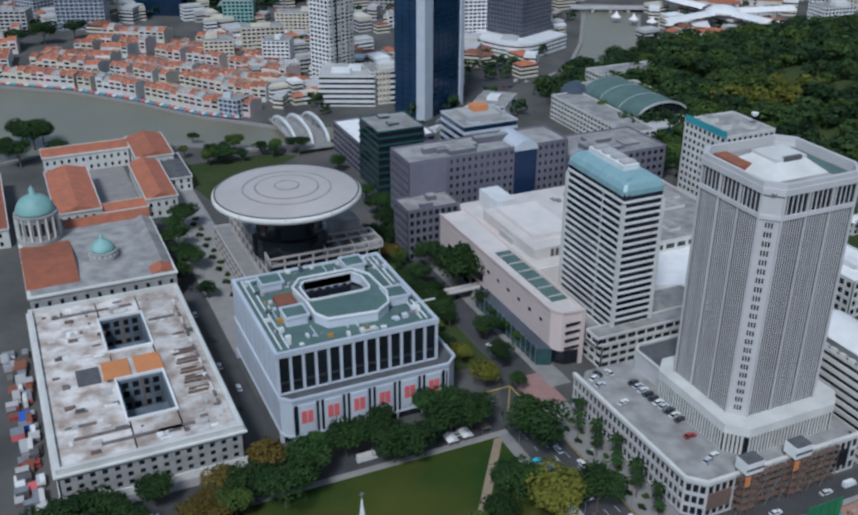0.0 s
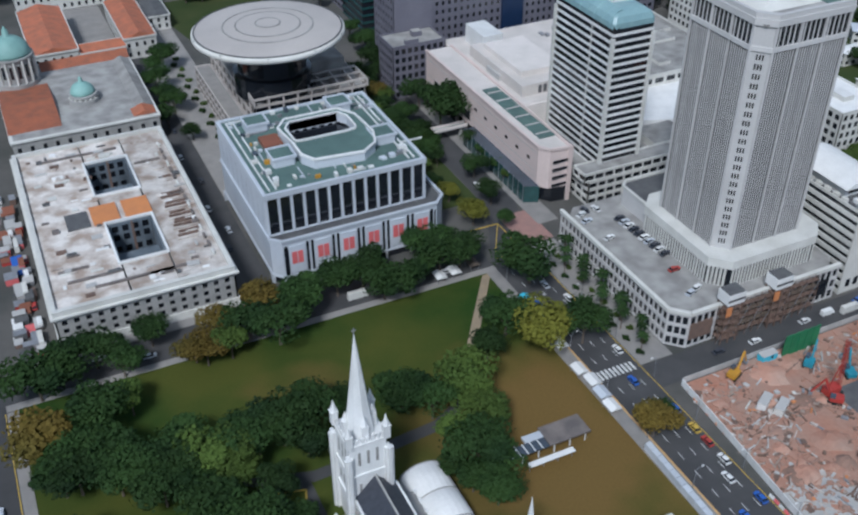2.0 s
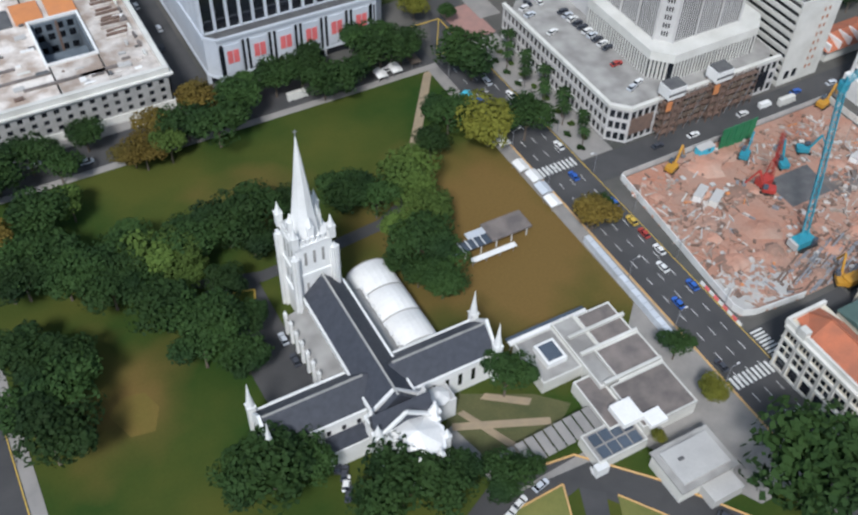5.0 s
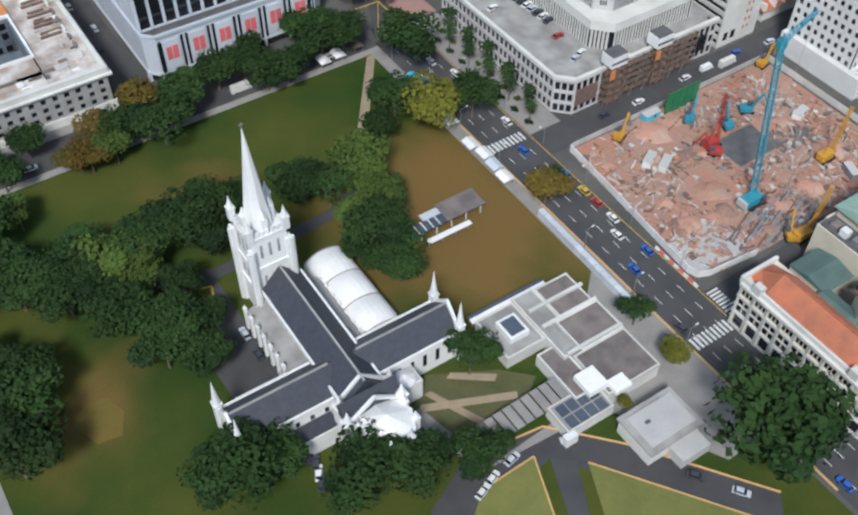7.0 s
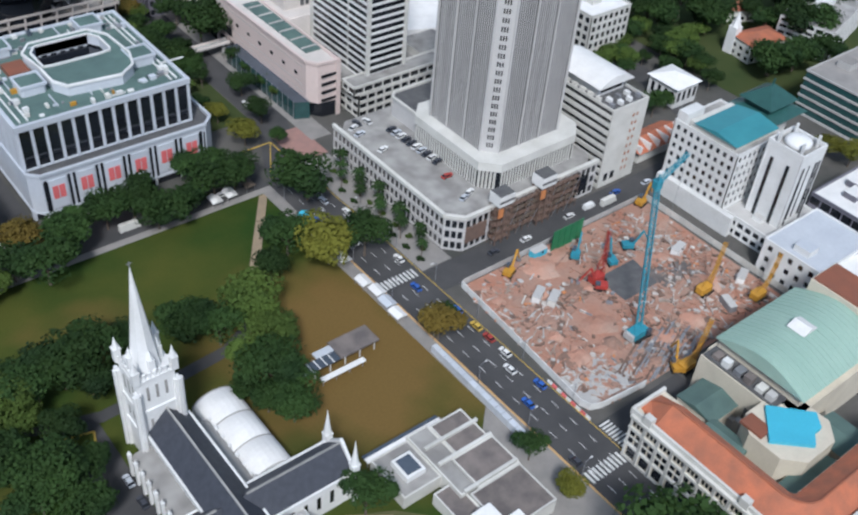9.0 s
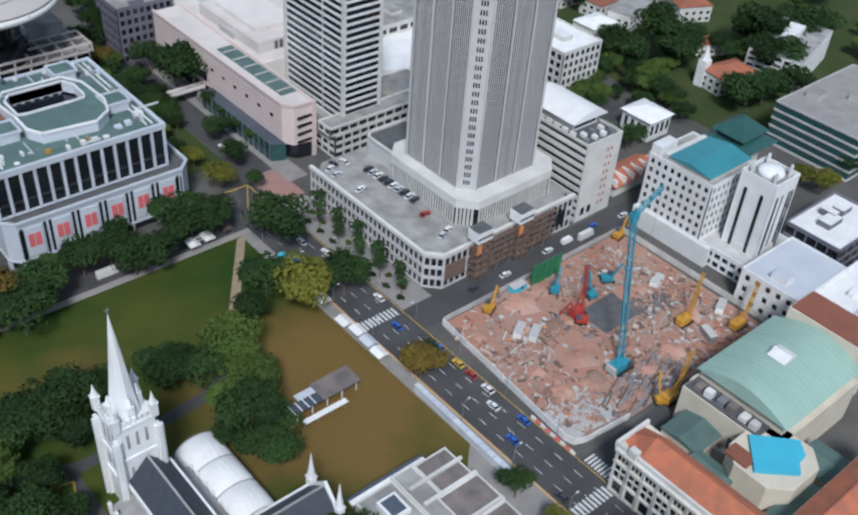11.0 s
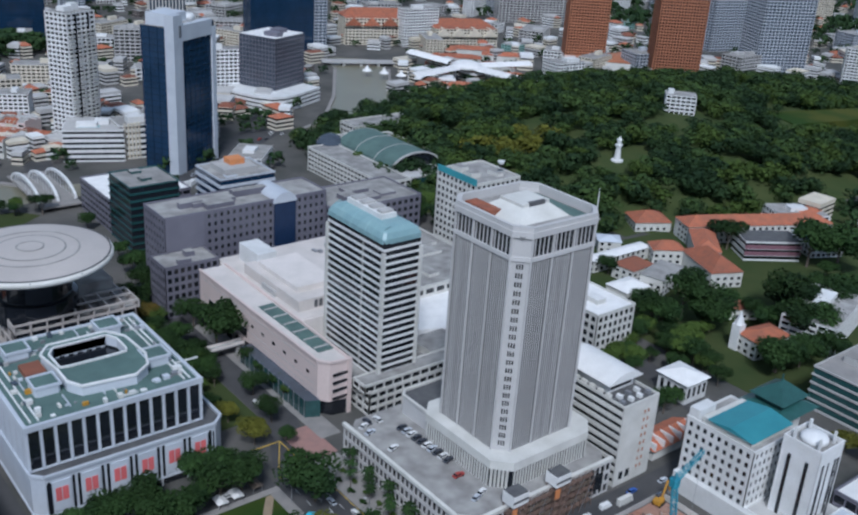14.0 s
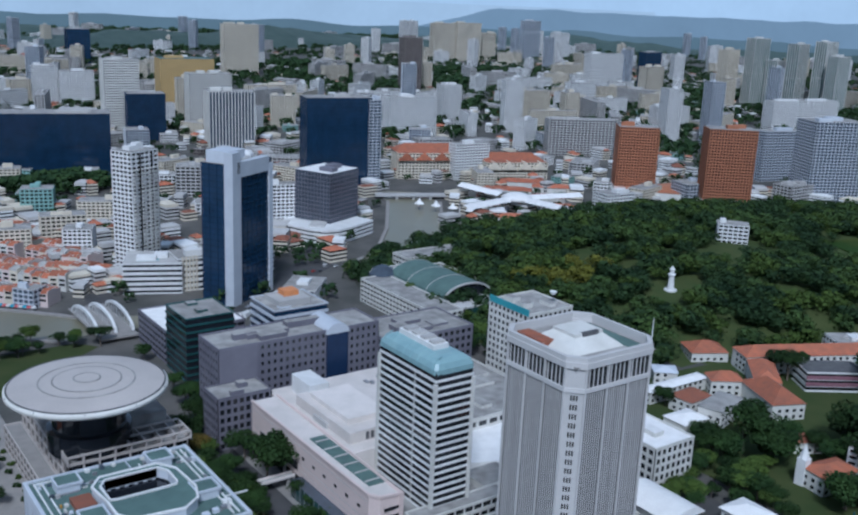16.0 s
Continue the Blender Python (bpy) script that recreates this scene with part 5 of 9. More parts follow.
for k in range(4):
    boxpart("roof_unit", -2.8, -9 + k * 6, 77.6, 2.8, -5.5 + k * 6, 78.6, "concrete", hotel)
g = Geo()
g.face([(-9.5, -19.9, 69.6), (-6.5, -20.2, 69.6), (-8, -18.5, 72.8)])
obj("dormer", g, "glass", hotel)
building("hotel_podium", "low pale hotel podium with terraces", "hotel", 196, 268, 262, 330, 0, 10.5, "offwhite", "roofgrey", 16, 14, 3, 0.6, 1.3, 0.5, "glass", False)
building("hotel_annexe", "pale low hotel annexe along the street", "hotel", 194, 268.5, 240, 277, 10.5, 14, "offwhite", "roofgrey", 10, 2, 1, 0.5, 1.2, 0.4, "glass", False, None, 0.5, "", 1)
sheet("white_canopy_roof", [(242, 297), (255, 292), (285, 322), (266, 330)], 14.0, "canvas", "large white flat roof behind the towers", "roof", thick=3.0)

# ---- pale pink shopping mall ----
mall = thing("shopping_mall", 215, 335, 0, "pale pink shopping mall with stepped roofs", "shopping mall")
boxpart("main_hall", 192.5 - 215, 315 - 335, 0, 254 - 215, 392 - 335, 23, "mallwhite", mall)
boxpart("main_roof", 193 - 215, 316 - 335, 23, 253 - 215, 391 - 335, 23.4, "mallwhite", mall)
g = Geo()
ring = [(180 - 215, 383 - 335), (180 - 215, 281 - 335), (183 - 215, 277 - 335), (191.5 - 215, 276 - 335), (193 - 215, 383 - 335)]
g.prism(ring, 6.5, 23.5, 0, 1)
obj("street_wing", g, ["pink", "mallwhite"], mall, "long pale pink wing with a blank facade")
g = Geo()
g.prism([(x + 1.6 if x < -24 else x, y) for x, y in ring], 0, 6.5)
obj("shop_front", g, "glass", mall)
g = Geo()
g.prism([(174.6 - 215, 281 - 335), (180.0 - 215, 278.5 - 335), (180.0 - 215, 334 - 335), (174.6 - 215, 334 - 335)], 0, 7.6, 0, 1)
front = obj("glass_front", g, ["glassteal", "glassgrey"], mall, "dark green glazed shop front under a glass roof")
for k in range(14):
    boxpart("mullion", 174.5 - 215, 281.5 + 4 * k - 335, 0, 174.62 - 215, 281.8 + 4 * k - 335, 7.8, "steel", front)
for k in range(3):
    boxpart("dark_slot", 179.9 - 215, 338 + 13 * k - 335, 8.5, 180.1 - 215, 348 + 13 * k - 335, 12.5, "glass", mall)
bridge = thing("footbridge", 164, 341, 0, "grey concrete footbridge over the planted street", "bridge")
boxpart("deck", -15, -1.8, 5.2, 15.5, 1.8, 5.7, "concrete", bridge)
for y in (-1.8, 1.6):
    boxpart("parapet", -15, y, 5.7, 15.5, y + 0.2, 6.8, "mallwhite", bridge)
for x in (-14, 0, 13):
    boxpart("pier", x - 0.5, -0.7, 0, x + 0.5, 0.7, 5.2, "concrete", bridge)
for z in (9.5, 12.5, 20.5):
    boxpart("facade_joint", 179.93 - 215, 283 - 335, z, 180.05 - 215, 382 - 335, z + 0.18, "concrete", mall)
for k in range(6):
    boxpart("facade_window", 179.9 - 215, (287 + 9 * k) - 335, 15.5, 180.1 - 215, (289.2 + 9 * k) - 335, 16.8, "glass", mall)
for k in range(12):
    boxpart("arcade_column", 180.2 - 215, (283 + 8.5 * k) - 335, 0, 181.2 - 215, (284 + 8.5 * k) - 335, 6.5, "pink", mall)
for z in (7.5, 11, 14.5, 18):
    boxpart("corner_window", 184 - 215, 275.85 - 335, z, 191 - 215, 276.3 - 335, z + 1.0, "glass", mall)
boxpart("corner_pier", 190.6 - 215, 275.4 - 335, 0, 192.4 - 215, 277.5 - 335, 24.3, "pink", mall)
g = Geo()
for i in range(4):
    g.beam((*ring[i], 23.9), (*ring[i + 1], 23.9), 1.0)
obj("parapet", g, "pink", mall)
boxpart("roof_garden", 184 - 215, 287 - 335, 23.5, 191 - 215, 335 - 335, 23.9, "greenroof", mall)
for y in (290, 298, 306, 314, 322, 330):
    boxpart("roof_beam", 184 - 215, y - 335, 23.9, 191 - 215, y + 0.5 - 335, 24.4, "concrete", mall)
boxpart("upper_hall", 196 - 215, 322 - 335, 23.4, 224 - 215, 370 - 335, 28.5, "mallwhite", mall)
boxpart("upper_hall_step", 200 - 215, 330 - 335, 28.5, 220 - 215, 364 - 335, 31, "mallwhite", mall)
boxpart("upper_hall_step", 202 - 215, 368 - 335, 23.4, 212 - 215, 386 - 335, 32, "white", mall)
boxpart("plant_room", 195 - 215, 340 - 335, 23.4, 199 - 215, 352 - 335, 26, "concrete", mall)
for k in range(5):
    boxpart("vent", 204 - 215 + k * 2.4, 321.6 - 335, 24.2, 205.4 - 215 + k * 2.4, 322 - 335, 27.5, "darkroof", mall)
rnd = random.Random(4)
for _ in range(26):
    x, y = rnd.uniform(-18, 34), rnd.uniform(-18, 52)
    if x < 12 and y < 40:
        continue
    boxpart("roof_unit", x, y, 23.4, x + rnd.uniform(1, 4), y + rnd.uniform(1, 4), 23.4 + rnd.uniform(0.6, 2), rnd.choice(["white", "concrete", "steel"]), mall)
building("side_mall", "grey-white block behind the hotel", "shopping mall", 258, 322, 310, 386, 0, 19, "offwhite", "roofgrey", 8, 10, 4, 1.5, 2.2, 0.4, "glass", False)

# ---- grey offices beyond the mall ----
grey = building("grey_offices", "long grey clad office block with small square windows", "office building", 173, 404, 262, 428, 0, 42.5, "grey", "roofgrey", 26, 7, 10, 1.9, 2.3, 0.25, "glass", True, "grey", 0.8, "", 5)
bay = boxpart("glass_bay", 231 - 217.5, 402.9 - 416, 0, 243 - 217.5, 404.2 - 416, 41.0, "navypanel", grey, "tall flat dark blue glass bay")
g = Geo()
arch = [(237 - 217.5 - 6.6 * math.cos(math.pi * i / 12), 41.0 + 5.2 * math.sin(math.pi * i / 12)) for i in range(13)]
for (xa, za), (xb, zb) in zip(arch, arch[1:]):
    g.face([(xa, 402.6 - 416, za), (xb, 402.6 - 416, zb), (xb, 424 - 416, zb), (xa, 424 - 416, za)])
g.face([(x, 402.6 - 416, z) for x, z in reversed(arch)])
g.face([(x, 424 - 416, z) for x, z in arch])
obj("bay_vault", g, "panel", bay, "pale curved roof over the glass bay")
boxpart("blank_wall", 173.2 - 217.5, 403.7 - 416, 0, 193 - 217.5, 404.1 - 416, 42.5, "grey", grey)
building("grey_offices_annexe", "lower grey office annexe with a colonnaded top", "office building", 165, 387, 192, 404, 0, 25.5, "grey", "roofgrey", 8, 6, 6, 1.2, 1.8, 0.3, "glass", True, "grey", 0.8, "", 2)
building("teal_glass_offices", "dark teal glass office cube with a flat roof", "office building", 183, 470, 211, 500, 0, 36, "glassteal", "roofgrey", 1, 1, 9, 0.0, 1.2, 0.4, "glass", False, "glass", 0.8, "", 3)
building("white_roof_offices", "low office block with a white flat roof", "office building", 184, 502, 232, 548, 0, 19, "grey", "canvas", 10, 10, 5, 0.6, 1.6, 0.3, "glass", False, None, 0.8, "", 2)
band = building("banded_offices", "white office block with dark blue window bands", "office building", 230, 460, 264, 491, 0, 36, "panel", "roofgrey", 8, 8, 8, 0.0, 1.7, 0.5, "glassblue", False, None, 0.8, "", 3)
boxpart("roof_house", -11, -9, 36, 9, 9, 39.5, "concrete", band)
boxpart("orange_box", -4, -2, 39.5, 5, 6, 42.5, "orange", band, "orange roof-top housing")
building("grey_podium_offices", "plain grey offices behind the glass bay", "office building", 262, 395, 318, 430, 0, 34, "grey", "roofgrey", 14, 8, 8, 1.6, 2.0, 0.25, "glass", False, None, 0.8, "", 5)
tealt = building("grid_tower", "white grid-fronted tower with a teal roof edge", "office tower", 319, 352, 350, 384, 0, 52, "offwhite", "roofgrey", 9, 9, 14, 1.3, 1.6, 0.3, "glass", False, None, 0.8, "", 3)
boxpart("teal_edge", -15.6, -16.1, 51.5, -15.1, 15.5, 55, "teal", tealt)
g = Geo()
g.lathe([(0.01, 56.5), (1.5, 57.4), (2.0, 58.8)], 10, -6, 16)
obj("dish", g, "white", tealt)
minist = thing("riverside_ministry", 378, 505, 0, "white riverside offices round a glazed green vault", "office building")
for q, h in (((342, 463, 364, 552), 16), ((406, 476, 416, 560), 16), ((364, 552, 416, 572), 15), ((396, 573, 452, 594), 18)):
    building("", "", "", q[0], q[1], q[2], q[3], 0, h, "offwhite", "roofgrey", max(3, int((q[2] - q[0]) / 4)), max(3, int((q[3] - q[1]) / 4)), 5, 0.8, 1.5, 0.35, "glass", False, None, 0.7, "", 0, minist)
boxpart("front_block", 364.2 - 378, 468 - 505, 0, 405.8 - 378, 486 - 505, 15, "concrete", minist, "pale stone front block")
boxpart("front_glass", 372 - 378, 467.6 - 505, 1, 392 - 378, 468.2 - 505, 14, "glassteal", minist, "dark teal glazed entrance")
for x in (368, 395):
    boxpart("front_glass", x - 378, 467.6 - 505, 1, x + 5 - 378, 468.2 - 505, 14, "glass", minist)
N = 12
span = [(385 - 378 - 19.5 * math.cos(math.pi * i / N), 15 + 9.5 * math.sin(math.pi * i / N)) for i in range(N + 1)]
g = Geo()
for (xa, za), (xb, zb) in zip(span, span[1:]):
    g.face([(xa, 486 - 505, za), (xb, 486 - 505, zb), (xb, 551 - 505, zb), (xa, 551 - 505, za)])
g.face([(x, 551 - 505, z) for x, z in span])
vault = obj("vault", g, "greenroof", minist, "grey-green vaulted metal roof")
g = Geo()
g.face([(x, 486.3 - 505, z) for x, z in reversed(span)])
obj("vault_glazing", g, "glass", vault)
for y in (485.8, 507, 529, 551):
    g = Geo()
    for (xa, za), (xb, zb) in zip(span, span[1:]):
        g.beam((xa, y - 505, za), (xb, y - 505, zb), 1.1 if y < 490 else 0.5)
    obj("vault_rib", g, "concrete", vault)
g = Geo()
g.lathe([(11, 12), (10, 16.5), (7, 20), (3, 22), (0.02, 22.6)], 363 - 378, 556 - 505, 20)
obj("rear_dome", g, "glassgrey", minist, "grey glazed half dome behind the vault")

# ---- blocks beyond the building site ----
wb = building("slab_offices", "white office slab with dark window bands and a white penthouse", "office building", 243.5, 182, 262, 216, 0, 32.5, "offwhite", "darkroof", 1, 1, 10, 0.0, 1.55, 0.5, "glass", False, None, 1.0, "", 0)
boxpart("end_wall", -9.4, -17.1, 0, 9.3, -16.6, 33.6, "offwhite", wb, "blank white end wall")
for z in range(8):
    for dx in (2.4, 4.4):
        pane(wb, 0.8, 1.4, "brick", (dx, -17.12, 5 + z * 3.3), 0)
for dx in (-6, -2.5):
    pane(wb, 2.0, 3.2, "glass", (dx, -17.12, 4), 0)
boxpart("penthouse", -6.0, -6.0, 32.5, 7.6, 15.5, 37.0, "white", wb, "white roof-top penthouse")
boxpart("penthouse_window", -4.6, -6.15, 33.6, 6.2, -6.0, 36.4, "glass", wb)
g = Geo()
arch = [(-8.2 + 18 * i / 10, 37.0 + 3.4 * math.sin(math.pi * (i / 10)) ** 0.8) for i in range(11)]
low = [(x, 36.7) for x, _ in reversed(arch)]
for (xa, za), (xb, zb) in zip(arch, arch[1:]):
    g.face([(xa, -8.5, za), (xb, -8.5, zb), (xb, 16.6, zb), (xa, 16.6, za)])
g.face([(x, -8.5, z) for x, z in reversed(arch)])
g.face([(x, 16.6, z) for x, z in arch])
g.face([(-8.2, -8.5, 36.9), (-8.2, 16.6, 36.9), (9.8, 16.6, 36.9), (9.8, -8.5, 36.9)])
obj("penthouse_roof", g, "canvas", wb, "low curved white roof")
for k in range(7):
    boxpart("roof_unit", -8 + k * 2.3, -15 + (k % 2) * 3.2, 32.7, -6.6 + k * 2.3, -13 + (k % 2) * 3.4, 34.2, "white" if k % 3 else "steel", wb)
for k in range(6):
    boxpart("roof_unit", -8.4, -9 + k * 4, 32.7, -7.0, -7 + k * 4, 34.0, "offwhite", wb)
building("white_grid_block", "white block with a grid of square windows", "office building", 305, 250, 330, 285, 0, 24, "offwhite", "canvas", 7, 9, 6, 1.4, 1.6, 0.3, "glass", True, None, 0.8, "", 1)
wh = building("white_hotel", "white hotel with rows of small windows and a teal roof", "hotel", 263.5, 142, 289, 170, 0, 29.5, "white", "roofgrey", 9, 9, 8, 1.5, 1.8, 0.3, "glass", True, None, 0.8, "", 0)
boxpart("roof_house", -10.5, -11, 29.5, 12, 9, 31.6, "offwhite", wh)
g = Geo()
gable(g, -11, -11.5, 12.3, 6.5, 31.6, 33.2, "x")
obj("teal_roof", g, "teal", wh, "flat-pitched teal metal roof")
boxpart("stair_head", -12.4, 9.5, 29.5, -3, 13.6, 34, "white", wh)
boxpart("podium", -15, -20, 0, -12.8, 14, 8, "white", wh, "white street podium")
pag = thing("pagoda_tower", 306.5, 161, 0, "block with a dark green tiered pagoda roof", "hotel")
boxpart("wall", -8, -6, 0, 8, 6, 26, "offwhite", pag)
for z, r, h in ((25.5, 11.5, 4.0), (30, 8.0, 5.5)):
    g = Geo()
    hipped(g, -r, -r * 0.85, r, r * 0.85, z, z + h)
    obj("tiled_roof", g, "pagoda", pag, "dark green glazed tile roof")
boxpart("upper_wall", -7, -5.5, 28, 7, 5.5, 30.2, "pagoda", pag)
boxpart("finial", -0.25, -0.25, 35, 0.25, 0.25, 38, "pagoda", pag)
cyl = building("stair_tower", "slim white tower with dark vertical slots and a domed top", "office building", 272, 124, 286, 138, 0, 35.5, "white", "roofgrey", 1, 1, 1, 0.6, 0.6, 0.1, "white", False, "white", 1.5, "", 0)
for dx in (-4.5, -1.0, 2.8, 4.8):
    boxpart("slot_window", dx, -7.12, 6, dx + (0.5 if abs(dx) < 2 else 1.2), -6.9, 31, "glass", cyl)
for dy in (-3.5, 3.0):
    boxpart("slot_window", -7.12, dy, 6, -6.9, dy + 1.2, 31, "glass", cyl)
g = Geo()
g.lathe([(4.6, 35.5), (4.6, 37.2), (4.0, 37.9), (2.4, 38.6), (0.01, 38.9)], 0, 0, 24)
obj("roof_drum", g, "white", cyl, "round white roof drum", True)
for a in (0.78, 2.35, 3.93, 5.5):
    boxpart("horn", 6.4 * math.cos(a) - 0.4, 6.4 * math.sin(a) - 0.4, 35.5, 6.4 * math.cos(a) + 0.4, 6.4 * math.sin(a) + 0.4, 40, "white", cyl)
building("podium_block", "low white podium block with terraces", "office building", 264, 118, 292, 142, 0, 7, "white", "concrete", 8, 7, 2, 0.8, 1.4, 0.4, "glass", False)
building("white_workshop", "white low office with a pale blue-grey metal roof", "office building", 255, 97, 285, 119, 0, 13.5, "white", "panel", 5, 5, 3, 2.2, 2.4, 0.3, "glass", True, None, 0.5, "", 1)
building("white_workshop", "white low office with a flat white roof", "office building", 262, 84, 300, 98, 0, 12, "white", "canvas", 5, 3, 3, 2.2, 2.4, 0.3, "glass", True, None, 0.5, "", 1)
building("dark_offices", "dark glass offices with a white roof", "office building", 292, 104, 325, 126, 0, 13, "grey", "canvas", 6, 5, 3, 0.5, 1.2, 0.3, "glass", False)
building("green_glass_offices", "offices of dark green glass with a pale roof terrace", "office building", 358, 136, 420, 176, 0, 19, "concrete", "pave", 1, 1, 5, 0.0, 0.9, 0.4, "glassteal", False, None, 0.7, "", 3)
redr = thing("market_hall", 281, 190, 0, "low hall with a striped red metal roof", "hall")
boxpart("wall", -12, -5, 0, 12, 5, 5, "offwhite", redr)
g = Geo()
gable(g, -13, -6, 13, 6, 5, 8, "x")
obj("roof", g, "terracotta", redr)
for k in range(6):
    boxpart("roof_stripe", -13 + k * 5, -6.3, 5.3, -12.4 + k * 5, 0, 8.2, "canvas", redr)
hip = thing("white_villa", 320, 212, 0, "white villa with a white hipped roof and arches", "house")
boxpart("wall", -7, -7.5, 0, 7, 7.5, 9.5, "white", hip)
g = Geo()
hipped(g, -7.5, -8, 7.5, 8, 9.5, 12.5)
obj("roof", g, "canvas", hip)
for k in range(4):
    pane(hip, 1.6, 4.5, "glass", (-5 + k * 3.4, -7.55, 5), 0)
    pane(hip, 1.6, 4.5, "glass", (-7.05, -5.4 + k * 3.5, 5), math.pi / 2)


# ---- white gothic cathedral ----
church = thing("cathedral", 59.8, 140, 0, "white gothic cathedral with slate roofs and a tall spire", "church")
OX, OY = 59.8, 140.0


def cpart(name, x0, y0, z0, x1, y1, z1, m, label=""):
    return boxpart(name, x0 - OX, y0 - OY, z0, x1 - OX, y1 - OY, z1, m, church, label)


def lancets(xa, ya, xb, yb, n, z, h, turn):
    for k in range(n):
        t = (k + 0.5) / n
        pane(church, 1.1, h, "glass", (xa + (xb - xa) * t - OX, ya + (yb - ya) * t - OY, z), turn, "lancet_window")


def pinnacle(x, y, z0, r, h, base=0.55):
    g = Geo()
    zb = z0 + h * base
    g.prism(rect(x - r - OX, y - r - OY, x + r - OX, y + r - OY), z0, zb)
    g.prism(rect(x - r * 1.2 - OX, y - r * 1.2 - OY, x + r * 1.2 - OX, y + r * 1.2 - OY), zb, zb + 0.3)
    g.lathe([(r * 1.15, zb + 0.3), (r * 0.5, zb + (h - h * base) * 0.55), (0.03, z0 + h)], x - OX, y - OY, 8)
    obj("pinnacle", g, "white", church)


cpart("nave_wall", 54.6, 116, 0, 65.8, 160.5, 12.3, "white")
cpart("transept_wall", 29.5, 121.6, 0, 90.6, 133, 10.5, "white")
for x0, x1 in ((49.4, 54.6), (65.8, 70.6)):
    cpart("aisle_wall", x0, 133.2, 0, x1, 160, 6.6, "white")
    g = Geo()
    lo, hi = (x0, x1) if x0 < 60 else (x1, x0)
    g.face([(lo - OX - (0.4 if x0 < 60 else -0.4), 133.2 - OY, 6.5), (lo - OX - (0.4 if x0 < 60 else -0.4), 160 - OY, 6.5), (hi - OX, 160 - OY, 8.6), (hi - OX, 133.2 - OY, 8.6)])
    obj("aisle_roof", g, "roofgrey", church, "grey lean-to aisle roof")
g = Geo()
gable(g, 54.4 - OX, 117 - OY, 66.0 - OX, 160.8 - OY, 12.0, 18.6, "y", 0, 0.5)
nave_roof = obj("nave_roof", g, "slate", church, "steep dark slate nave roof")
for x0, x1 in ((29.8, 57), (63.5, 90.4)):
    g = Geo()
    gable(g, x0 - OX, 121.4 - OY, x1 - OX, 133.2 - OY, 10.3, 16.0, "x", 0, 0.4)
    obj("transept_roof", g, "slate", church, "steep dark slate transept roof")
for a, b in (((60.2, 116.6, 18.7), (60.2, 161.2, 18.7)), ((29.6, 127.3, 16.1), (56, 127.3, 16.1)), ((64, 127.3, 16.1), (90.6, 127.3, 16.1))):
    g = Geo()
    g.beam((a[0] - OX, a[1] - OY, a[2]), (b[0] - OX, b[1] - OY, b[2]), 0.45)
    obj("ridge", g, "stone", nave_roof, "pale stone ridge")
for x in (54.2, 66.2):
    cpart("parapet", x - 0.3, 116, 11.6, x + 0.3, 160.5, 12.7, "white")
for y in (121.2, 133.4):
    cpart("parapet", 29.5, y - 0.3, 9.9, 54, y + 0.3, 11.0, "white")
    cpart("parapet", 66.4, y - 0.3, 9.9, 90.6, y + 0.3, 11.0, "white")
for x, ex in ((29.3, -1), (90.8, 1)):
    g = Geo()
    q = [(121.2, 0), (133.4, 0), (133.4, 11), (127.3, 17.4), (121.2, 11)]
    for s in (-0.4, 0.4):
        ring = [(x + s - OX, y - OY, z) for y, z in q]
        g.face(ring if s > 0 else ring[::-1])
    for k in range(5):
        (ya, za), (yb, zb) = q[k], q[(k + 1) % 5]
        g.face([(x - 0.4 - OX, ya - OY, za), (x - 0.4 - OX, yb - OY, zb), (x + 0.4 - OX, yb - OY, zb), (x + 0.4 - OX, ya - OY, za)])
    obj("gable_end", g, "white", church, "white gable end")
    for y in (121.3, 133.3):
        pinnacle(x, y, 0, 0.95, 22.5, 0.6)
    for y in (124.3, 127.3, 130.3):
        pane(church, 1.3, 6.0, "glass", (x + 0.45 * ex - OX, y - OY, 6), math.pi / 2, "lancet_window")
lancets(30, 121.52, 54, 121.52, 6, 5.5, 4.5, 0)
lancets(67, 121.52, 90, 121.52, 6, 5.5, 4.5, 0)
lancets(49.33, 134, 49.33, 159, 7, 3.6, 3.2, math.pi / 2)
lancets(54.5, 134, 54.5, 159, 9, 10.2, 1.8, math.pi / 2)
for k in range(8):
    for x, s in ((49.2, -1), (70.8, 1)):
        cpart("buttress", x - 0.7 if s < 0 else x, 134 + k * 3.6, 0, x if s < 0 else x + 0.7, 134.9 + k * 3.6, 7.2, "white")
        if s < 0:
            pinnacle(x - 0.3, 134.45 + k * 3.6, 6.4, 0.42, 3.4)
# chancel and white-roofed apse
cpart("chancel_wall", 55.4, 108, 0, 65.2, 117, 11, "white")
g = Geo()
gable(g, 52.5 - OX, 112.2 - OY, 67.5 - OX, 118.0 - OY, 12.0, 17.2, "x", 0, 0.2)
obj("chancel_roof", g, "slate", church, "dark slate cross roof")
for y in (112.0, 118.4):
    g = Geo()
    for xa, xb in ((52.2, 60), (67.8, 60)):
        g.beam((xa - OX, y - OY, 11.5), (xb - OX, y - OY, 18.6 if y > 115 else 17.6), 0.8)
    obj("gable_coping", g, "white", church)
g = Geo()
g.lathe([(6.6, 0), (6.6, 11.5), (7.1, 11.6), (7.1, 12.4), (6.6, 12.5)], 60.5 - OX, 107.5 - OY, 8)
obj("apse_wall", g, "white", church)
g = Geo()
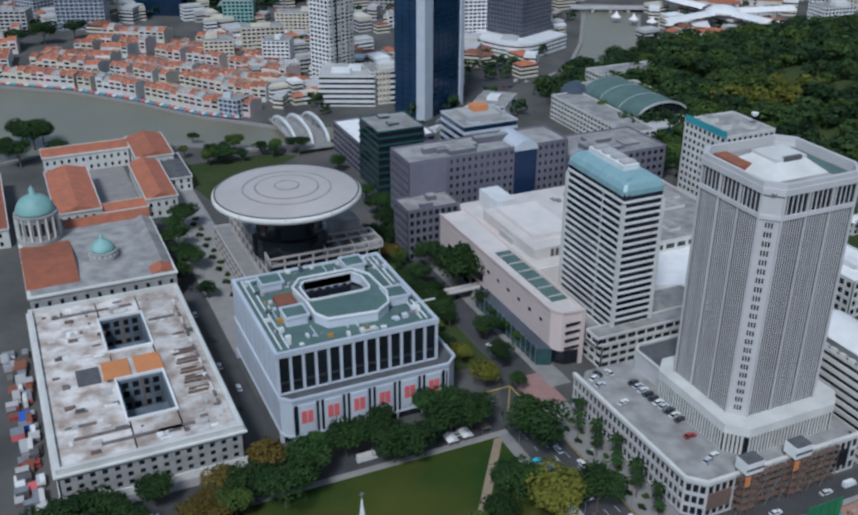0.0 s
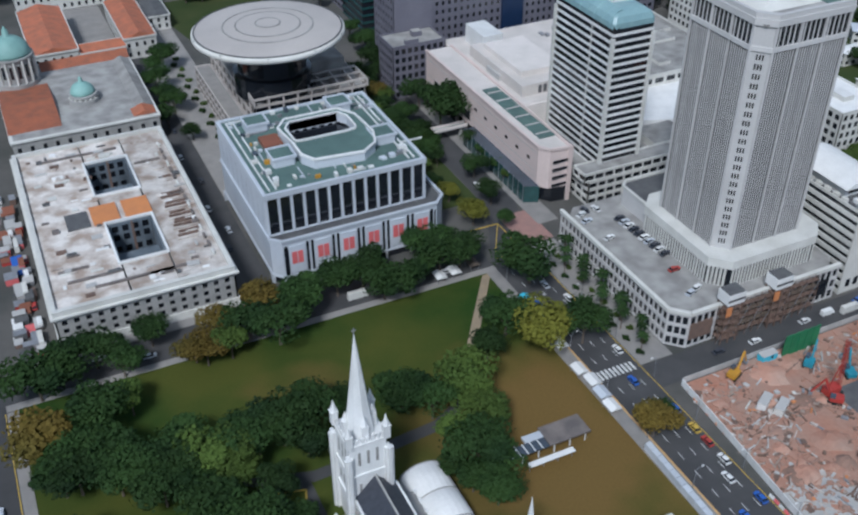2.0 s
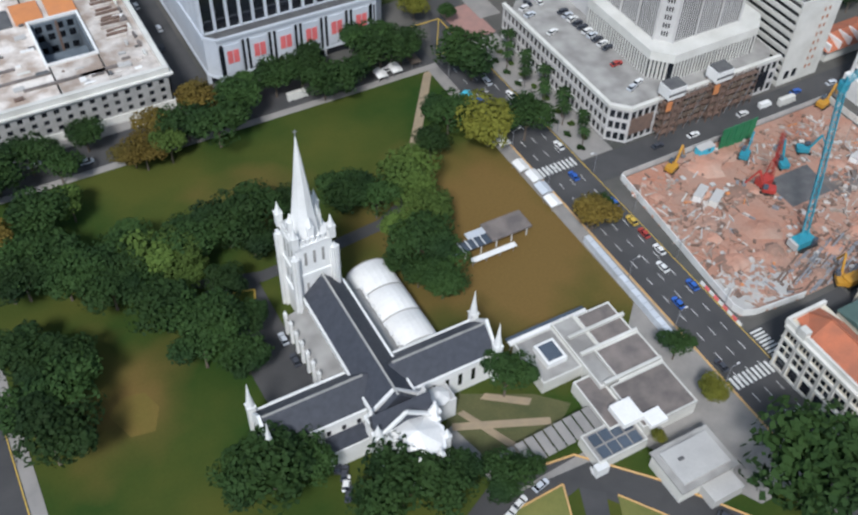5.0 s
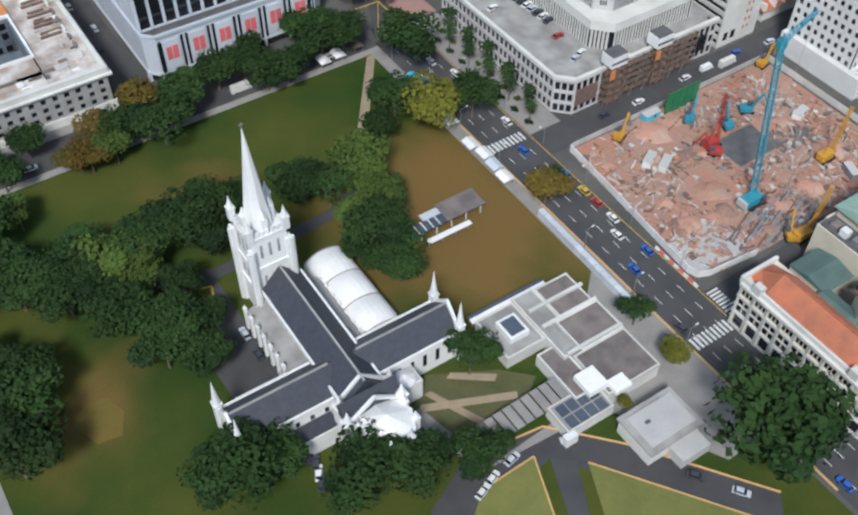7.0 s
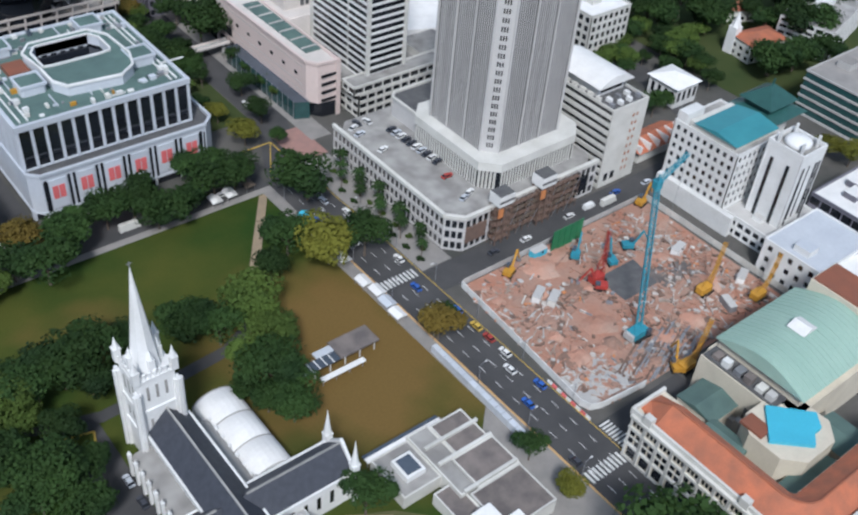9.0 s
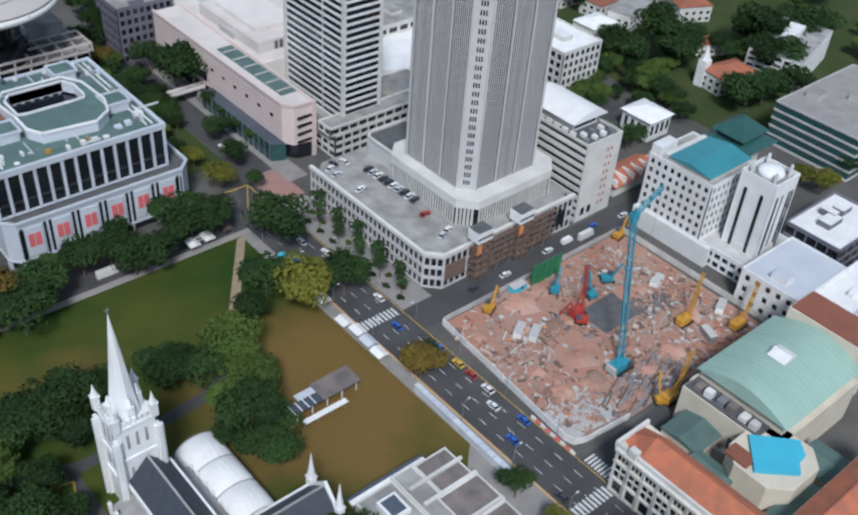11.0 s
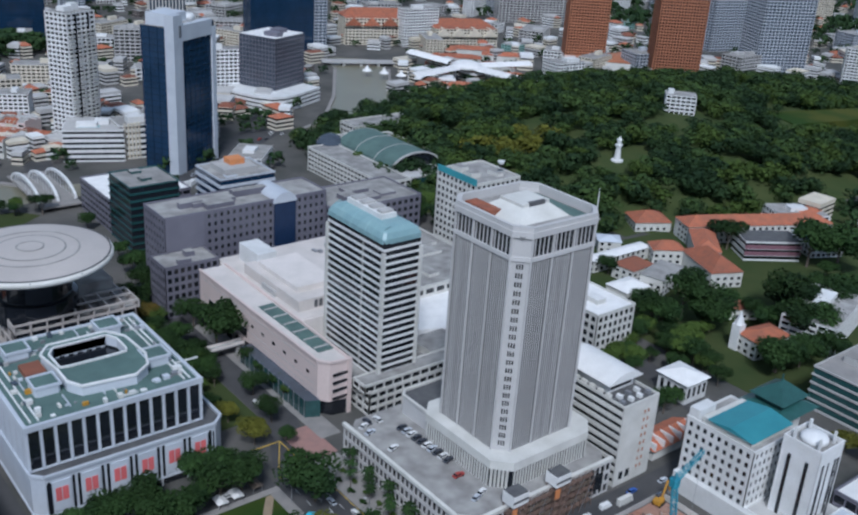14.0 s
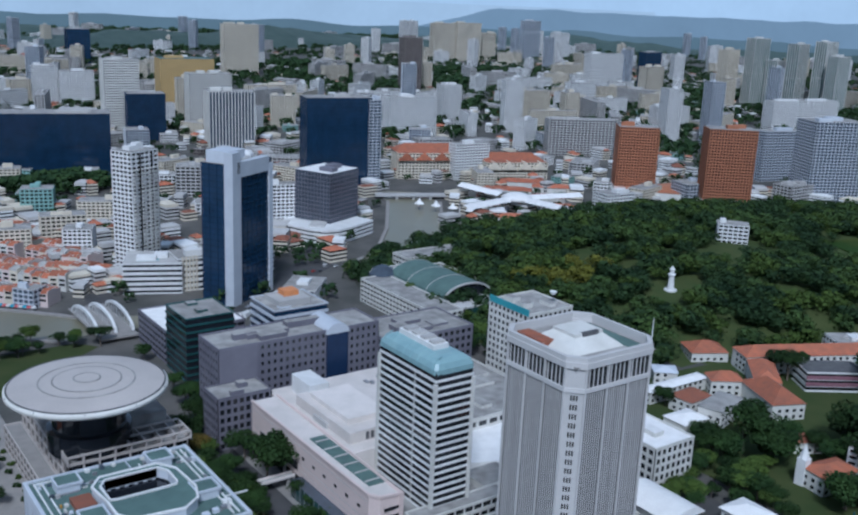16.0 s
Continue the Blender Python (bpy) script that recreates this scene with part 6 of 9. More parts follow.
g.lathe([(6.6, 12.4), (0.05, 15.6)], 60.5 - OX, 107.5 - OY, 8)
obj("apse_roof", g, "canvas", church, "pale faceted apse roof")
for k in range(8):
    a = math.pi * (k + 0.5) / 4
    x, y = 60.5 + 6.9 * math.cos(a), 107.5 + 6.9 * math.sin(a)
    if y < 112:
        pinnacle(x, y, 0, 0.8, 15.5, 0.82)
for x, y in ((53.2, 117), (67.2, 117), (52.5, 112), (67.5, 112)):
    pinnacle(x, y, 0, 1.1, 17.5, 0.75)
# side chapels and porches
for q, h, m in (((67, 115.8, 76, 121.3), 7.5, "offwhite"), ((71, 133.4, 80, 138), 6.0, "offwhite"), ((42, 116, 53, 121.2), 6.5, "slate"), ((35, 133.5, 48.5, 138), 5.0, "offwhite")):
    cpart("chapel_wall", *q[:2], 0, *q[2:], h, "white")
    cpart("chapel_roof", q[0] + 0.4, q[1] + 0.4, h, q[2] - 0.4, q[3] - 0.4, h + 0.4, m if m == "slate" else "concrete")
g = Geo()
g.lathe([(3.0, 7.5), (3.0, 8.3), (0.05, 10.2)], 72 - OX, 118 - OY, 8)
obj("chapel_cap", g, "canvas", church)
# west tower and spire
TX0, TX1, TY0, TY1 = 53.6, 63.6, 159.6, 169.6
cpart("tower_wall", TX0, TY0, 0, TX1, TY1, 31.5, "white")
for z in (11, 20, 30.6):
    g = Geo()
    g.box(TX0 - 0.4 - OX, TY0 - 0.4 - OY, z, TX1 + 0.4 - OX, TY1 + 0.4 - OY, z + 0.7)
    obj("string_course", g, "white", church)
for x in (TX0, TX1):
    for y in (TY0, TY1):
        for dx, dy in ((0, 1.3), (1.3, 0)):
            sx, sy = (-1 if x == TX0 else 1), (-1 if y == TY0 else 1)
            cpart("buttress", min(x, x + sx * 0.9) - (0.5 * dx), min(y, y + sy * 0.9) - 0.5 * dy, 0, max(x, x + sx * 0.9) + 0.5 * dx, max(y, y + sy * 0.9) + 0.5 * dy, 28 - 0.3 * dx, "white")
        pinnacle(x, y, 31, 0.85, 8.0, 0.5)
for k in range(3):
    for z, h in ((26, 4.6), (15.5, 3.0)):
        t = 2.6 + k * 2.4
        pane(church, 0.7, h, "roofgrey", (TX0 + t - OX, TY0 - 0.02 - OY, z), 0, "belfry_louvre")
        pane(church, 0.7, h, "roofgrey", (TX0 - 0.02 - OX, TY0 + t - OY, z), math.pi / 2, "belfry_louvre")
        pane(church, 0.7, h, "roofgrey", (TX0 + t - OX, TY1 + 0.02 - OY, z), 0, "belfry_louvre")
for k in range(7):
    for x0, y0, x1, y1 in ((TX0 + 0.4 + k * 1.4, TY0 - 0.2, TX0 + 1.2 + k * 1.4, TY0 + 0.3), (TX0 - 0.2, TY0 + 0.4 + k * 1.4, TX0 + 0.3, TY0 + 1.2 + k * 1.4)):
        cpart("merlon", x0, y0, 31.3, x1, y1, 33.0, "white")
SX, SY = 58.4 - OX, 164.4 - OY
g = Geo()
g.lathe([(4.0, 31.3), (2.9, 39.5), (1.45, 51), (0.12, 62.0)], SX, SY, 8)
spire = obj("spire", g, "white", church, "slender white octagonal spire")
for k in range(4):
    a = k * math.pi / 2
    g = Geo()
    x, y = SX + 3.6 * math.cos(a), SY + 3.6 * math.sin(a)
    g.prism(rect(x - 0.8, y - 0.8, x + 0.8, y + 0.8), 31.3, 36)
    g.lathe([(1.1, 36), (0.02, 39)], x, y, 4)
    obj("lucarne", g, "white", spire)
g = Geo()
g.beam((SX, SY, 62), (SX, SY, 64), 0.18)
g.beam((SX - 0.6, SY, 63.3), (SX + 0.6, SY, 63.3), 0.18)
obj("cross", g, "steel", spire)

# vaulted white tent beside the nave
tent = thing("marquee", 76.6, 152, 0, "white vaulted fabric marquee beside the nave", "marquee")
for k in range(3):
    y0, y1 = -15 + k * 10.2, -5 + k * 10.2

    def skin(i, j):
        u, v = math.pi * i / 12, j / 6
        rise = 4.2 + 0.9 * math.sin(math.pi * v)
        return (-6.5 * math.cos(u), y0 + (y1 - y0) * v, 3.2 + rise * math.sin(u))
    g = Geo()
    for i in range(12):
        for j in range(6):
            g.face([skin(i, j), skin(i, j + 1), skin(i + 1, j + 1), skin(i + 1, j)])
    for j in (0, 6):
        g.face([skin(i, j) for i in range(13)])
    vault = obj("vault", g, "canvas", tent)
    g = Geo()
    for i in range(12):
        g.beam(skin(i, 6), skin(i + 1, 6), 0.35)
    obj("seam", g, "roofgrey", vault, "grey seam between the vaults")
    for x in (-6.5, 6.3):
        boxpart("side_wall", x, y0, 0, x + 0.2, y1, 3.25, "canvas", tent)
boxpart("lean_to", -4, -18, 0, 5, -15, 5, "concrete", tent, "low grey lean-to")

# open pavilion on the lawn
pav = thing("pavilion", 113, 163, 0, "long flat-roofed pavilion on the lawn", "pavilion")
boxpart("roof", 1, -2.5, 3.6, 14.5, 5, 4.1, "roofbrown", pav)
boxpart("solar_roof", -13.5, -2.2, 3.2, 1, 1.5, 3.6, "glassgrey", pav)
boxpart("upper_roof", -5, 1.5, 3.4, 1, 4, 3.9, "panel", pav)
for k in range(6):
    boxpart("roof_rib", -13.5 + k * 2.4, -2.3, 3.6, -13.2 + k * 2.4, 1.6, 3.75, "white", pav)
    boxpart("post", -13 + k * 5.2, -2, 0, -12.7 + k * 5.2, -1.7, 3.5, "white", pav)
    boxpart("post", -12 + k * 5.2, 1.2, 0, -11.7 + k * 5.2, 1.5, 3.4, "white", pav)
canopy = thing("white_canopy", 112.5, 157.5, 0, "narrow white canopy on posts over a path", "canopy")
boxpart("roof", -7.5, -0.9, 2.6, 7.5, 0.9, 2.85, "canvas", canopy)
for k in range(4):
    boxpart("post", -7 + k * 4.6, -0.1, 0, -6.8 + k * 4.6, 0.1, 2.6, "steel", canopy)

# church hall with flat roofs
cc = thing("church_hall", 114, 107, 0, "low church hall of flat grey roofs with white edges", "hall")
for x0, y0, x1, y1, h, m in ((99, 111, 111, 125.5, 4.2, "concrete"), (111, 103, 118, 126, 5.0, "concrete"), (118, 113, 129, 125, 5.5, "bark2"), (116, 102, 130, 113, 5.5, "bark2"), (113, 88, 130, 102, 5.2, "roofgrey"), (106, 92, 113, 108, 4.0, "roofgrey"), (98.5, 85.5, 113, 94, 3.6, "pave")):
    boxpart("wall", x0 - 114, y0 - 107, 0, x1 - 114, y1 - 107, h - 0.3, "offwhite", cc)
    boxpart("roof", x0 - 113.6, y0 - 106.6, h - 0.3, x1 - 114.4, y1 - 107.4, h, {"bark2": "roofbrown", "concrete": "roofgrey", "roofgrey": "roofbrown"}.get(m, m), cc)
    g = Geo()
    for q in ((x0, y0, x1, y0 + 0.4), (x0, y1 - 0.4, x1, y1), (x0, y0 + 0.4, x0 + 0.4, y1 - 0.4), (x1 - 0.4, y0 + 0.4, x1, y1 - 0.4)):
        g.box(q[0] - 114, q[1] - 107, h - 0.4, q[2] - 114, q[3] - 107, h + 0.35)
    obj("parapet", g, "offwhite", cc)
light = boxpart("skylight", 102.5 - 114, 114.5 - 107, 4.2, 108.5 - 114, 121.5 - 107, 6.0, "white", cc, "white-framed roof light")
boxpart("skylight_glass", 103.3 - 114, 115.3 - 107, 6.0, 107.7 - 114, 120.7 - 107, 6.15, "glassgrey", light)
for y in (102.6, 113.0, 119.0):
    boxpart("roof_beam", 112 - 114, y - 107, 5.5, 130 - 114, y + 0.9 - 107, 6.4, "offwhite", cc)
boxpart("white_roof", 108.5 - 114, 90 - 107, 5.2, 114.5 - 114, 96.5 - 107, 7.0, "canvas", cc, "white sheet roof")
boxpart("white_roof", 114.5 - 114, 86.8 - 107, 5.2, 119.5 - 114, 91 - 107, 6.6, "canvas", cc)
for k in range(4):
    for j in range(2):
        boxpart("roof_light", 100 - 114 + k * 3.1, 86.2 - 107 + j * 3.7, 3.6, 102.6 - 114 + k * 3.1, 89.3 - 107 + j * 3.7, 3.85, "glassgrey", cc)
boxpart("white_tank", 97 - 114, 84 - 107, 0, 100.5 - 114, 86 - 107, 3.4, "white", cc)
awn = thing("long_awning", 111, 126.7, 0, "long white awning along the hall's edge", "canopy")
boxpart("roof", -12.5, -0.8, 3.0, 12.5, 0.9, 3.3, "canvas", awn)
boxpart("roof_strip", -12.5, 0.9, 2.8, 12.5, 2.2, 3.0, "glassgrey", awn)
for k in range(6):
    boxpart("post", -12 + k * 4.7, 0, 0, -11.8 + k * 4.7, 0.2, 3.0, "steel", awn)
perg = thing("covered_walk", 89.5, 96, 0, "covered walk with grey slatted roof", "canopy")
for k in range(11):
    boxpart("slat_roof", -15 + k * 2.9, -3.4 + 0.12 * k, 3.2, -12.6 + k * 2.9, 3.4 + 0.12 * k, 3.45, "pave", perg)
    boxpart("post", -14 + k * 2.9, -0.2, 0, -13.7 + k * 2.9, 0.1, 3.2, "steel", perg)
kiosk = thing("pump_house", 118.5, 75.5, 0, "small flat grey house with a raised rim", "house")
boxpart("wall", -8, -6, 0, 8, 5.5, 5.2, "offwhite", kiosk)
boxpart("roof", -8.6, -6.6, 5.2, 8.6, 6.1, 5.7, "roofgrey", kiosk)
boxpart("roof_rim", -7, -5, 5.7, 7, 4.5, 6.3, "concrete", kiosk)
boxpart("hatch", -4, 0.5, 6.3, -2.6, 1.3, 6.6, "darkroof", kiosk)
boxpart("annexe", -2, -11, 0, 7, -6, 3.6, "concrete", kiosk)
hoard = thing("hoarding", 140.5, 128, 0, "pale blue-white hoarding panels along the road", "fence")
for k in range(14):
    boxpart("panel", -0.9 - 0.06 * k, 20 - k * 2.9, 0, 0.9 - 0.06 * k, 22.7 - k * 2.9, 2.6, "panel", hoard)

# ---- theatre corner building with red tiled roof, bent round a rounded corner ----
cap = thing("corner_building", 164, 45, 0, "cream classical corner building with a rounded front and red tiled roof", "apartment building")
CX, CY = 164, 45
BEND = (173.0, 51.0)
RAD = 14.4
# stations along the street front: a point and the way into the block
FRONT = [((158.6, y), (1.0, 0.0)) for y in (91.0, 84.5, 72.0, 60.0)]
FRONT += [((BEND[0] - RAD * math.cos(a), BEND[1] - RAD * math.sin(a)), (math.cos(a), math.sin(a))) for a in [math.pi / 2 * k / 14 for k in range(15)]]
FRONT += [((x, 36.6), (0.0, 1.0)) for x in (186.0, 200.0, 216.0)]


def sweep(prof, first=None):
    """A closed profile of (depth into the block, height) drawn along the street front; first replaces it at the north end."""
    g = Geo()
    rows = []
    for k, ((x, y), (nx, ny)) in enumerate(FRONT):
        rows.append([(x + nx * d - CX, y + ny * d - CY, z) for d, z in (first if first and k == 0 else prof)])
    c = len(prof)
    for a, b in zip(rows, rows[1:]):
        for i in range(c):
            j = (i + 1) % c
            g.face([a[i], a[j], b[j], b[i]])
    g.face(rows[0][::-1])
    g.face(rows[-1])
    return g


obj("wall", sweep([(0, 0), (13, 0), (13, 16.6), (0, 16.6)]), "cream", cap)
for z0, z1, o in ((0.0, 0.9, 0.3), (5.2, 5.9, 0.5), (11.4, 12.1, 0.5), (15.0, 15.5, 0.4), (15.8, 16.6, 1.0)):
    obj("cornice", sweep([(-o, z0), (0.1, z0), (0.1, z1), (-o, z1)]), "offwhite", cap, "pale moulded cornice")
obj("parapet", sweep([(-0.1, 16.6), (0.7, 16.6), (0.7, 18.0), (-0.1, 18.0)]), "offwhite", cap, "pale parapet")
obj("tiled_roof", sweep([(0.9, 16.7), (12.9, 16.7), (7.0, 21.2)], [(3.0, 16.7), (11.0, 16.7), (7.0, 17.0)]), "terracotta", cap, "faded red tiled roof")
obj("ridge", sweep([(6.8, 21.0), (7.2, 21.0), (7.2, 21.4), (6.8, 21.4)], [(6.8, 16.9), (7.2, 16.9), (7.2, 17.2), (6.8, 17.2)]), "terracotta", cap)
boxpart("north_parapet", 158.6 - CX, 91 - CY, 15.8, 171.6 - CX, 91.9 - CY, 18.0, "offwhite", cap)
for k in range(3):
    for z, h in ((2.9, 3.6), (8.5, 4.0), (13.6, 1.8)):
        pane(cap, 1.8, h, "glass", (161 + k * 4 - CX, 91.03 - CY, z), 0)


def window_bay(x, y, turn, wide):
    """Three storeys of one bay: shop opening, tall arched pair, small attic lights, with pale surrounds."""
    n = Vector((math.sin(turn), -math.cos(turn), 0))
    d = Vector((math.cos(turn), math.sin(turn), 0))
    p = Vector((x - CX, y - CY, 0)) + n * 0.03
    pane(cap, wide * 0.66, 3.6, "glass", (p.x, p.y, 3.0), turn)
    for s in (-0.25, 0.25):
        q = p + d * wide * s
        pane(cap, wide * 0.36, 2.1, "glass", (q.x, q.y, 7.4), turn)
        pane(cap, wide * 0.36, 1.7, "glass", (q.x, q.y, 9.9), turn)
    for s in (-0.3, 0, 0.3):
        q = p + d * wide * s
        pane(cap, wide * 0.2, 1.5, "glass", (q.x, q.y, 13.5), turn)
    g = Geo()
    for s in (-0.52, 0.52):
        q = p + d * wide * s + n * 0.15
        g.beam((q.x, q.y, 0), (q.x, q.y, 15.0), 0.55)
    for z in (6.1, 8.65, 11.0):
        a, b = p - d * wide * 0.46 + n * 0.08, p + d * wide * 0.46 + n * 0.08
        g.beam((a.x, a.y, z), (b.x, b.y, z), 0.28)
    obj("surround", g, "offwhite", cap, "pale window surround")


for k in range(8):
    window_bay(158.6, 88.3 - k * 4.6, -math.pi / 2, 4.1)
for k in range(9):
    window_bay(176.5 + k * 4.5, 36.6, 0.0, 4.0)
for k in (0, 1, 4, 5):
    a = math.pi / 2 * (k + 0.5) / 6
    window_bay(BEND[0] - RAD * math.cos(a), BEND[1] - RAD * math.sin(a), a - math.pi / 2, 3.1)
# great oval window, raised gable and stepped attic on the rounded corner
a = math.pi / 4
mid, out, along = Vector((BEND[0] - RAD * math.cos(a) - CX, BEND[1] - RAD * math.sin(a) - CY, 0)), Vector((-math.cos(a), -math.sin(a), 0)), Vector((math.sin(a), -math.cos(a), 0))
g, dark = Geo(), Geo()
oval = [(4.4 * math.cos(2 * math.pi * i / 24), 8.4 + 3.4 * math.sin(2 * math.pi * i / 24)) for i in range(24)]
for (ua, za), (ub, zb) in zip(oval, oval[1:] + oval[:1]):
    pa, pb = mid + along * ua + out * 0.7, mid + along * ub + out * 0.7
    g.beam((pa.x, pa.y, za), (pb.x, pb.y, zb), 0.9)
ring_part = obj("oval_surround", g, "offwhite", cap, "great moulded oval round the corner window")
dark.face([(*(mid + along * u * 0.93 + out * 0.45)[:2], z) for u, z in oval])
obj("oval_glazing", dark, "glass", ring_part)
g = Geo()
for u in (-1.6, 0, 1.6):
    p = mid + along * u + out * 0.6
    g.beam((p.x, p.y, 5.3), (p.x, p.y, 11.4), 0.3)
pa, pb = mid - along * 3.2 + out * 0.9, mid + along * 3.2 + out * 0.9
g.beam((pa.x, pa.y, 7.2), (pb.x, pb.y, 7.2), 0.9)
obj("oval_mullion", g, "offwhite", ring_part)
for w, z0, z1, dp in ((6.5, 16.6, 18.9, 1.0), (4.0, 18.9, 20.6, 0.8), (2.6, 20.6, 21.4, 0.6)):
    g = Geo()
    q = [mid + along * u + out * v for u, v in ((-w, dp), (w, dp), (w, -1.2), (-w, -1.2))]
    g.prism([(v.x, v.y) for v in q], z0, z1)
    obj("attic_gable", g, "offwhite", cap, "stepped pale gable over the corner")
for y in (86.0, 55.0):
    boxpart("pier_cap", 157.9 - CX, y - 1.3 - CY, 16.6, 159.9 - CX, y + 1.3 - CY, 19.4, "offwhite", cap)
th = thing("theatre", 214, 80, 0, "cream theatre hall with a mint green curved metal roof", "theatre")
TXo, TYo = 214, 80
boxpart("wall", 196.5 - TXo, 65 - TYo, 0, 236 - TXo, 96 - TYo, 15, "cream", th)
boxpart("upper_wall", 199 - TXo, 67 - TYo, 15, 235 - TXo, 94.5 - TYo, 19, "cream", th)
g = Geo()
N = 12
for i in range(N):
    t0, t1 = i / N, (i + 1) / N
    y0, y1 = 65.5 + 30 * t0 - TYo, 65.5 + 30 * t1 - TYo
    z0, z1 = 19 + 4.6 * math.sin(math.pi * t0), 19 + 4.6 * math.sin(math.pi * t1)
    g.face([(197.5 - TXo, y0, z0), (236 - TXo, y0, z0), (236 - TXo, y1, z1), (197.5 - TXo, y1, z1)])
for x in (197.5, 236):
    g.face([(x - TXo, 65.5 + 30 * i / N - TYo, 19 + 4.6 * math.sin(math.pi * i / N)) for i in range(N + 1)])
obj("curved_roof", g, "mint", th, "mint green ribbed metal roof")
for k in range(20):
    g = Geo()
    x = 198.4 + k * 1.95 - TXo
    for i in range(N):
        t0, t1 = i / N, (i + 1) / N
        g.beam((x, 65.5 + 30 * t0 - TYo, 19.05 + 4.6 * math.sin(math.pi * t0)), (x, 65.5 + 30 * t1 - TYo, 19.05 + 4.6 * math.sin(math.pi * t1)), 0.16)
    obj("roof_seam", g, "mint", th)
g = Geo()
gable(g, 214 - TXo, 79 - TYo, 220 - TXo, 84 - TYo, 23.8, 25.2, "y")
obj("roof_vent", g, "canvas", th)
boxpart("stage_tower", 236 - TXo, 68 - TYo, 0, 249 - TXo, 92 - TYo, 25, "cream", th)
boxpart("stage_roof", 236.5 - TXo, 68.5 - TYo, 25, 248.5 - TXo, 91.5 - TYo, 25.5, "rust", th, "red-brown stage roof")
boxpart("side_aisle", 192.5 - TXo, 70 - TYo, 0, 196.4 - TXo, 95.5 - TYo, 14.8, "cream", th, "lower cream side aisle")
boxpart("flat_roof", 193 - TXo, 70.5 - TYo, 14.8, 198.9 - TXo, 95 - TYo, 15.4, "darkroof", th)
for k, (y, w, h, m) in enumerate(((72, 2.4, 2.0, "concrete"), (75.5, 3.0, 1.4, "offwhite"), (79.5, 2.6, 2.4, "roofbrown"), (83, 3.2, 1.6, "steel"), (87, 2.2, 2.2, "white"), (90.5, 3.0, 1.2, "roofbrown"))):
    boxpart("roof_plant", 193.6 + 0.3 * (k % 2) - TXo, y - TYo, 15.4, 193.6 + 0.3 * (k % 2) + w - TXo, y + 2.4 - TYo, 15.4 + h, m, th)
rnd = random.Random(2)
for k in range(12):
    x, y = rnd.uniform(183, 195), rnd.uniform(67, 92)
    boxpart("roof_unit", x - TXo, y - TYo, 0, x + 2 - TXo, y + 2 - TYo, rnd.uniform(3, 9), rnd.choice(["steel", "concrete", "white", "darkroof"]), th)
annex = thing("theatre_annexe", 186, 74, 0, "courtyard wing with green roofs and a blue tarpaulin", "theatre")
for x0, y0, x1, y1, h, m in ((181, 80, 196, 92, 8, "greenroof"), (176, 68, 183, 80, 8, "greenroof"), (178, 46, 196, 56, 9, "greenroof"), (200, 44, 212, 62, 9, "greenroof")):
    boxpart("wall", x0 - 186, y0 - 74, 0, x1 - 186, y1 - 74, h, "cream", annex)
    g = Geo()
    gable(g, x0 - 186, y0 - 74, x1 - 186, y1 - 74, h, h + 1.6, "x" if x1 - x0 > y1 - y0 else "y")
    obj("roof", g, m, annex, "dull green sheet roof")
g = Geo()
oct_ring = rect(180 - 186, 54 - 74, 202 - 186, 74 - 74, 5)
g.prism(oct_ring, 0, 15)
obj("foyer", g, "cream", annex)
g = Geo()
g.prism([(181.5 - 186, 64 - 74), (190.5 - 186, 55.8 - 74), (194 - 186, 58.5 - 74), (197 - 186, 58.5 - 74), (200.5 - 186, 62.5 - 74), (191 - 186, 72.3 - 74)], 15, 16.2)
obj("tarpaulin", g, "bluetarp", annex, "bright blue tarpaulin roof")
boxpart("dark_roof", 181 - 186, 66 - 74, 15, 186 - 186, 73 - 74, 15.8, "rust", annex)

# ---- building site ----
sheet("site_earth", [(166, 168), (162, 107), (185, 104), (252, 104), (253, 168)], 0.12, "earth", "bare red earth of the building site", "ground")
sheet("site_slab", [(163.5, 121), (162.5, 108), (182, 106.5), (186, 114), (174, 124)], 0.3, "concrete", "pale grey concrete slab strewn with rubble", "ground", thick=0.3)
# no hole here: a flat dark sheet carries the pit's shade as colour
sheet("site_pit", [(206, 146), (224, 146), (222, 133), (206, 133)], 0.16, "darkroof", "flat dark sheet painted as the shaded depth of a pit", "ground")
for q in (((188, 112), (212, 120), (210, 108), (190, 104.5)), ((222, 140), (240, 136), (238, 128), (222, 130))):
    sheet("site_mud", list(q), 0.17, "roofbrown", "dark churned mud with planks", "ground")
wall = thing("site_hoarding", 163, 135, 0, "white hoarding round the building site", "fence")
route = [(166, 168), (164, 140), (161.6, 110), (162.6, 107), (166, 105.6), (183, 104)]
for (xa, ya), (xb, yb) in zip(route, route[1:]):
    n = max(1, round(math.hypot(xb - xa, yb - ya) / 3))
    for k in range(n):
        g = Geo()
        p, q = Vector((xa + (xb - xa) * k / n - 163, ya + (yb - ya) * k / n - 135, 1.25)), Vector((xa + (xb - xa) * (k + 1) / n - 163, ya + (yb - ya) * (k + 1) / n - 135, 1.25))
        d = (q - p).normalized() * 0.03
        nrm = Vector((-d.y, d.x, 0)).normalized() * 0.12
        g.prism([(v.x, v.y) for v in (p + d + nrm, p + d - nrm, q - d - nrm, q - d + nrm)][::-1], 0, 2.6)
        obj("panel", g, "white", wall)
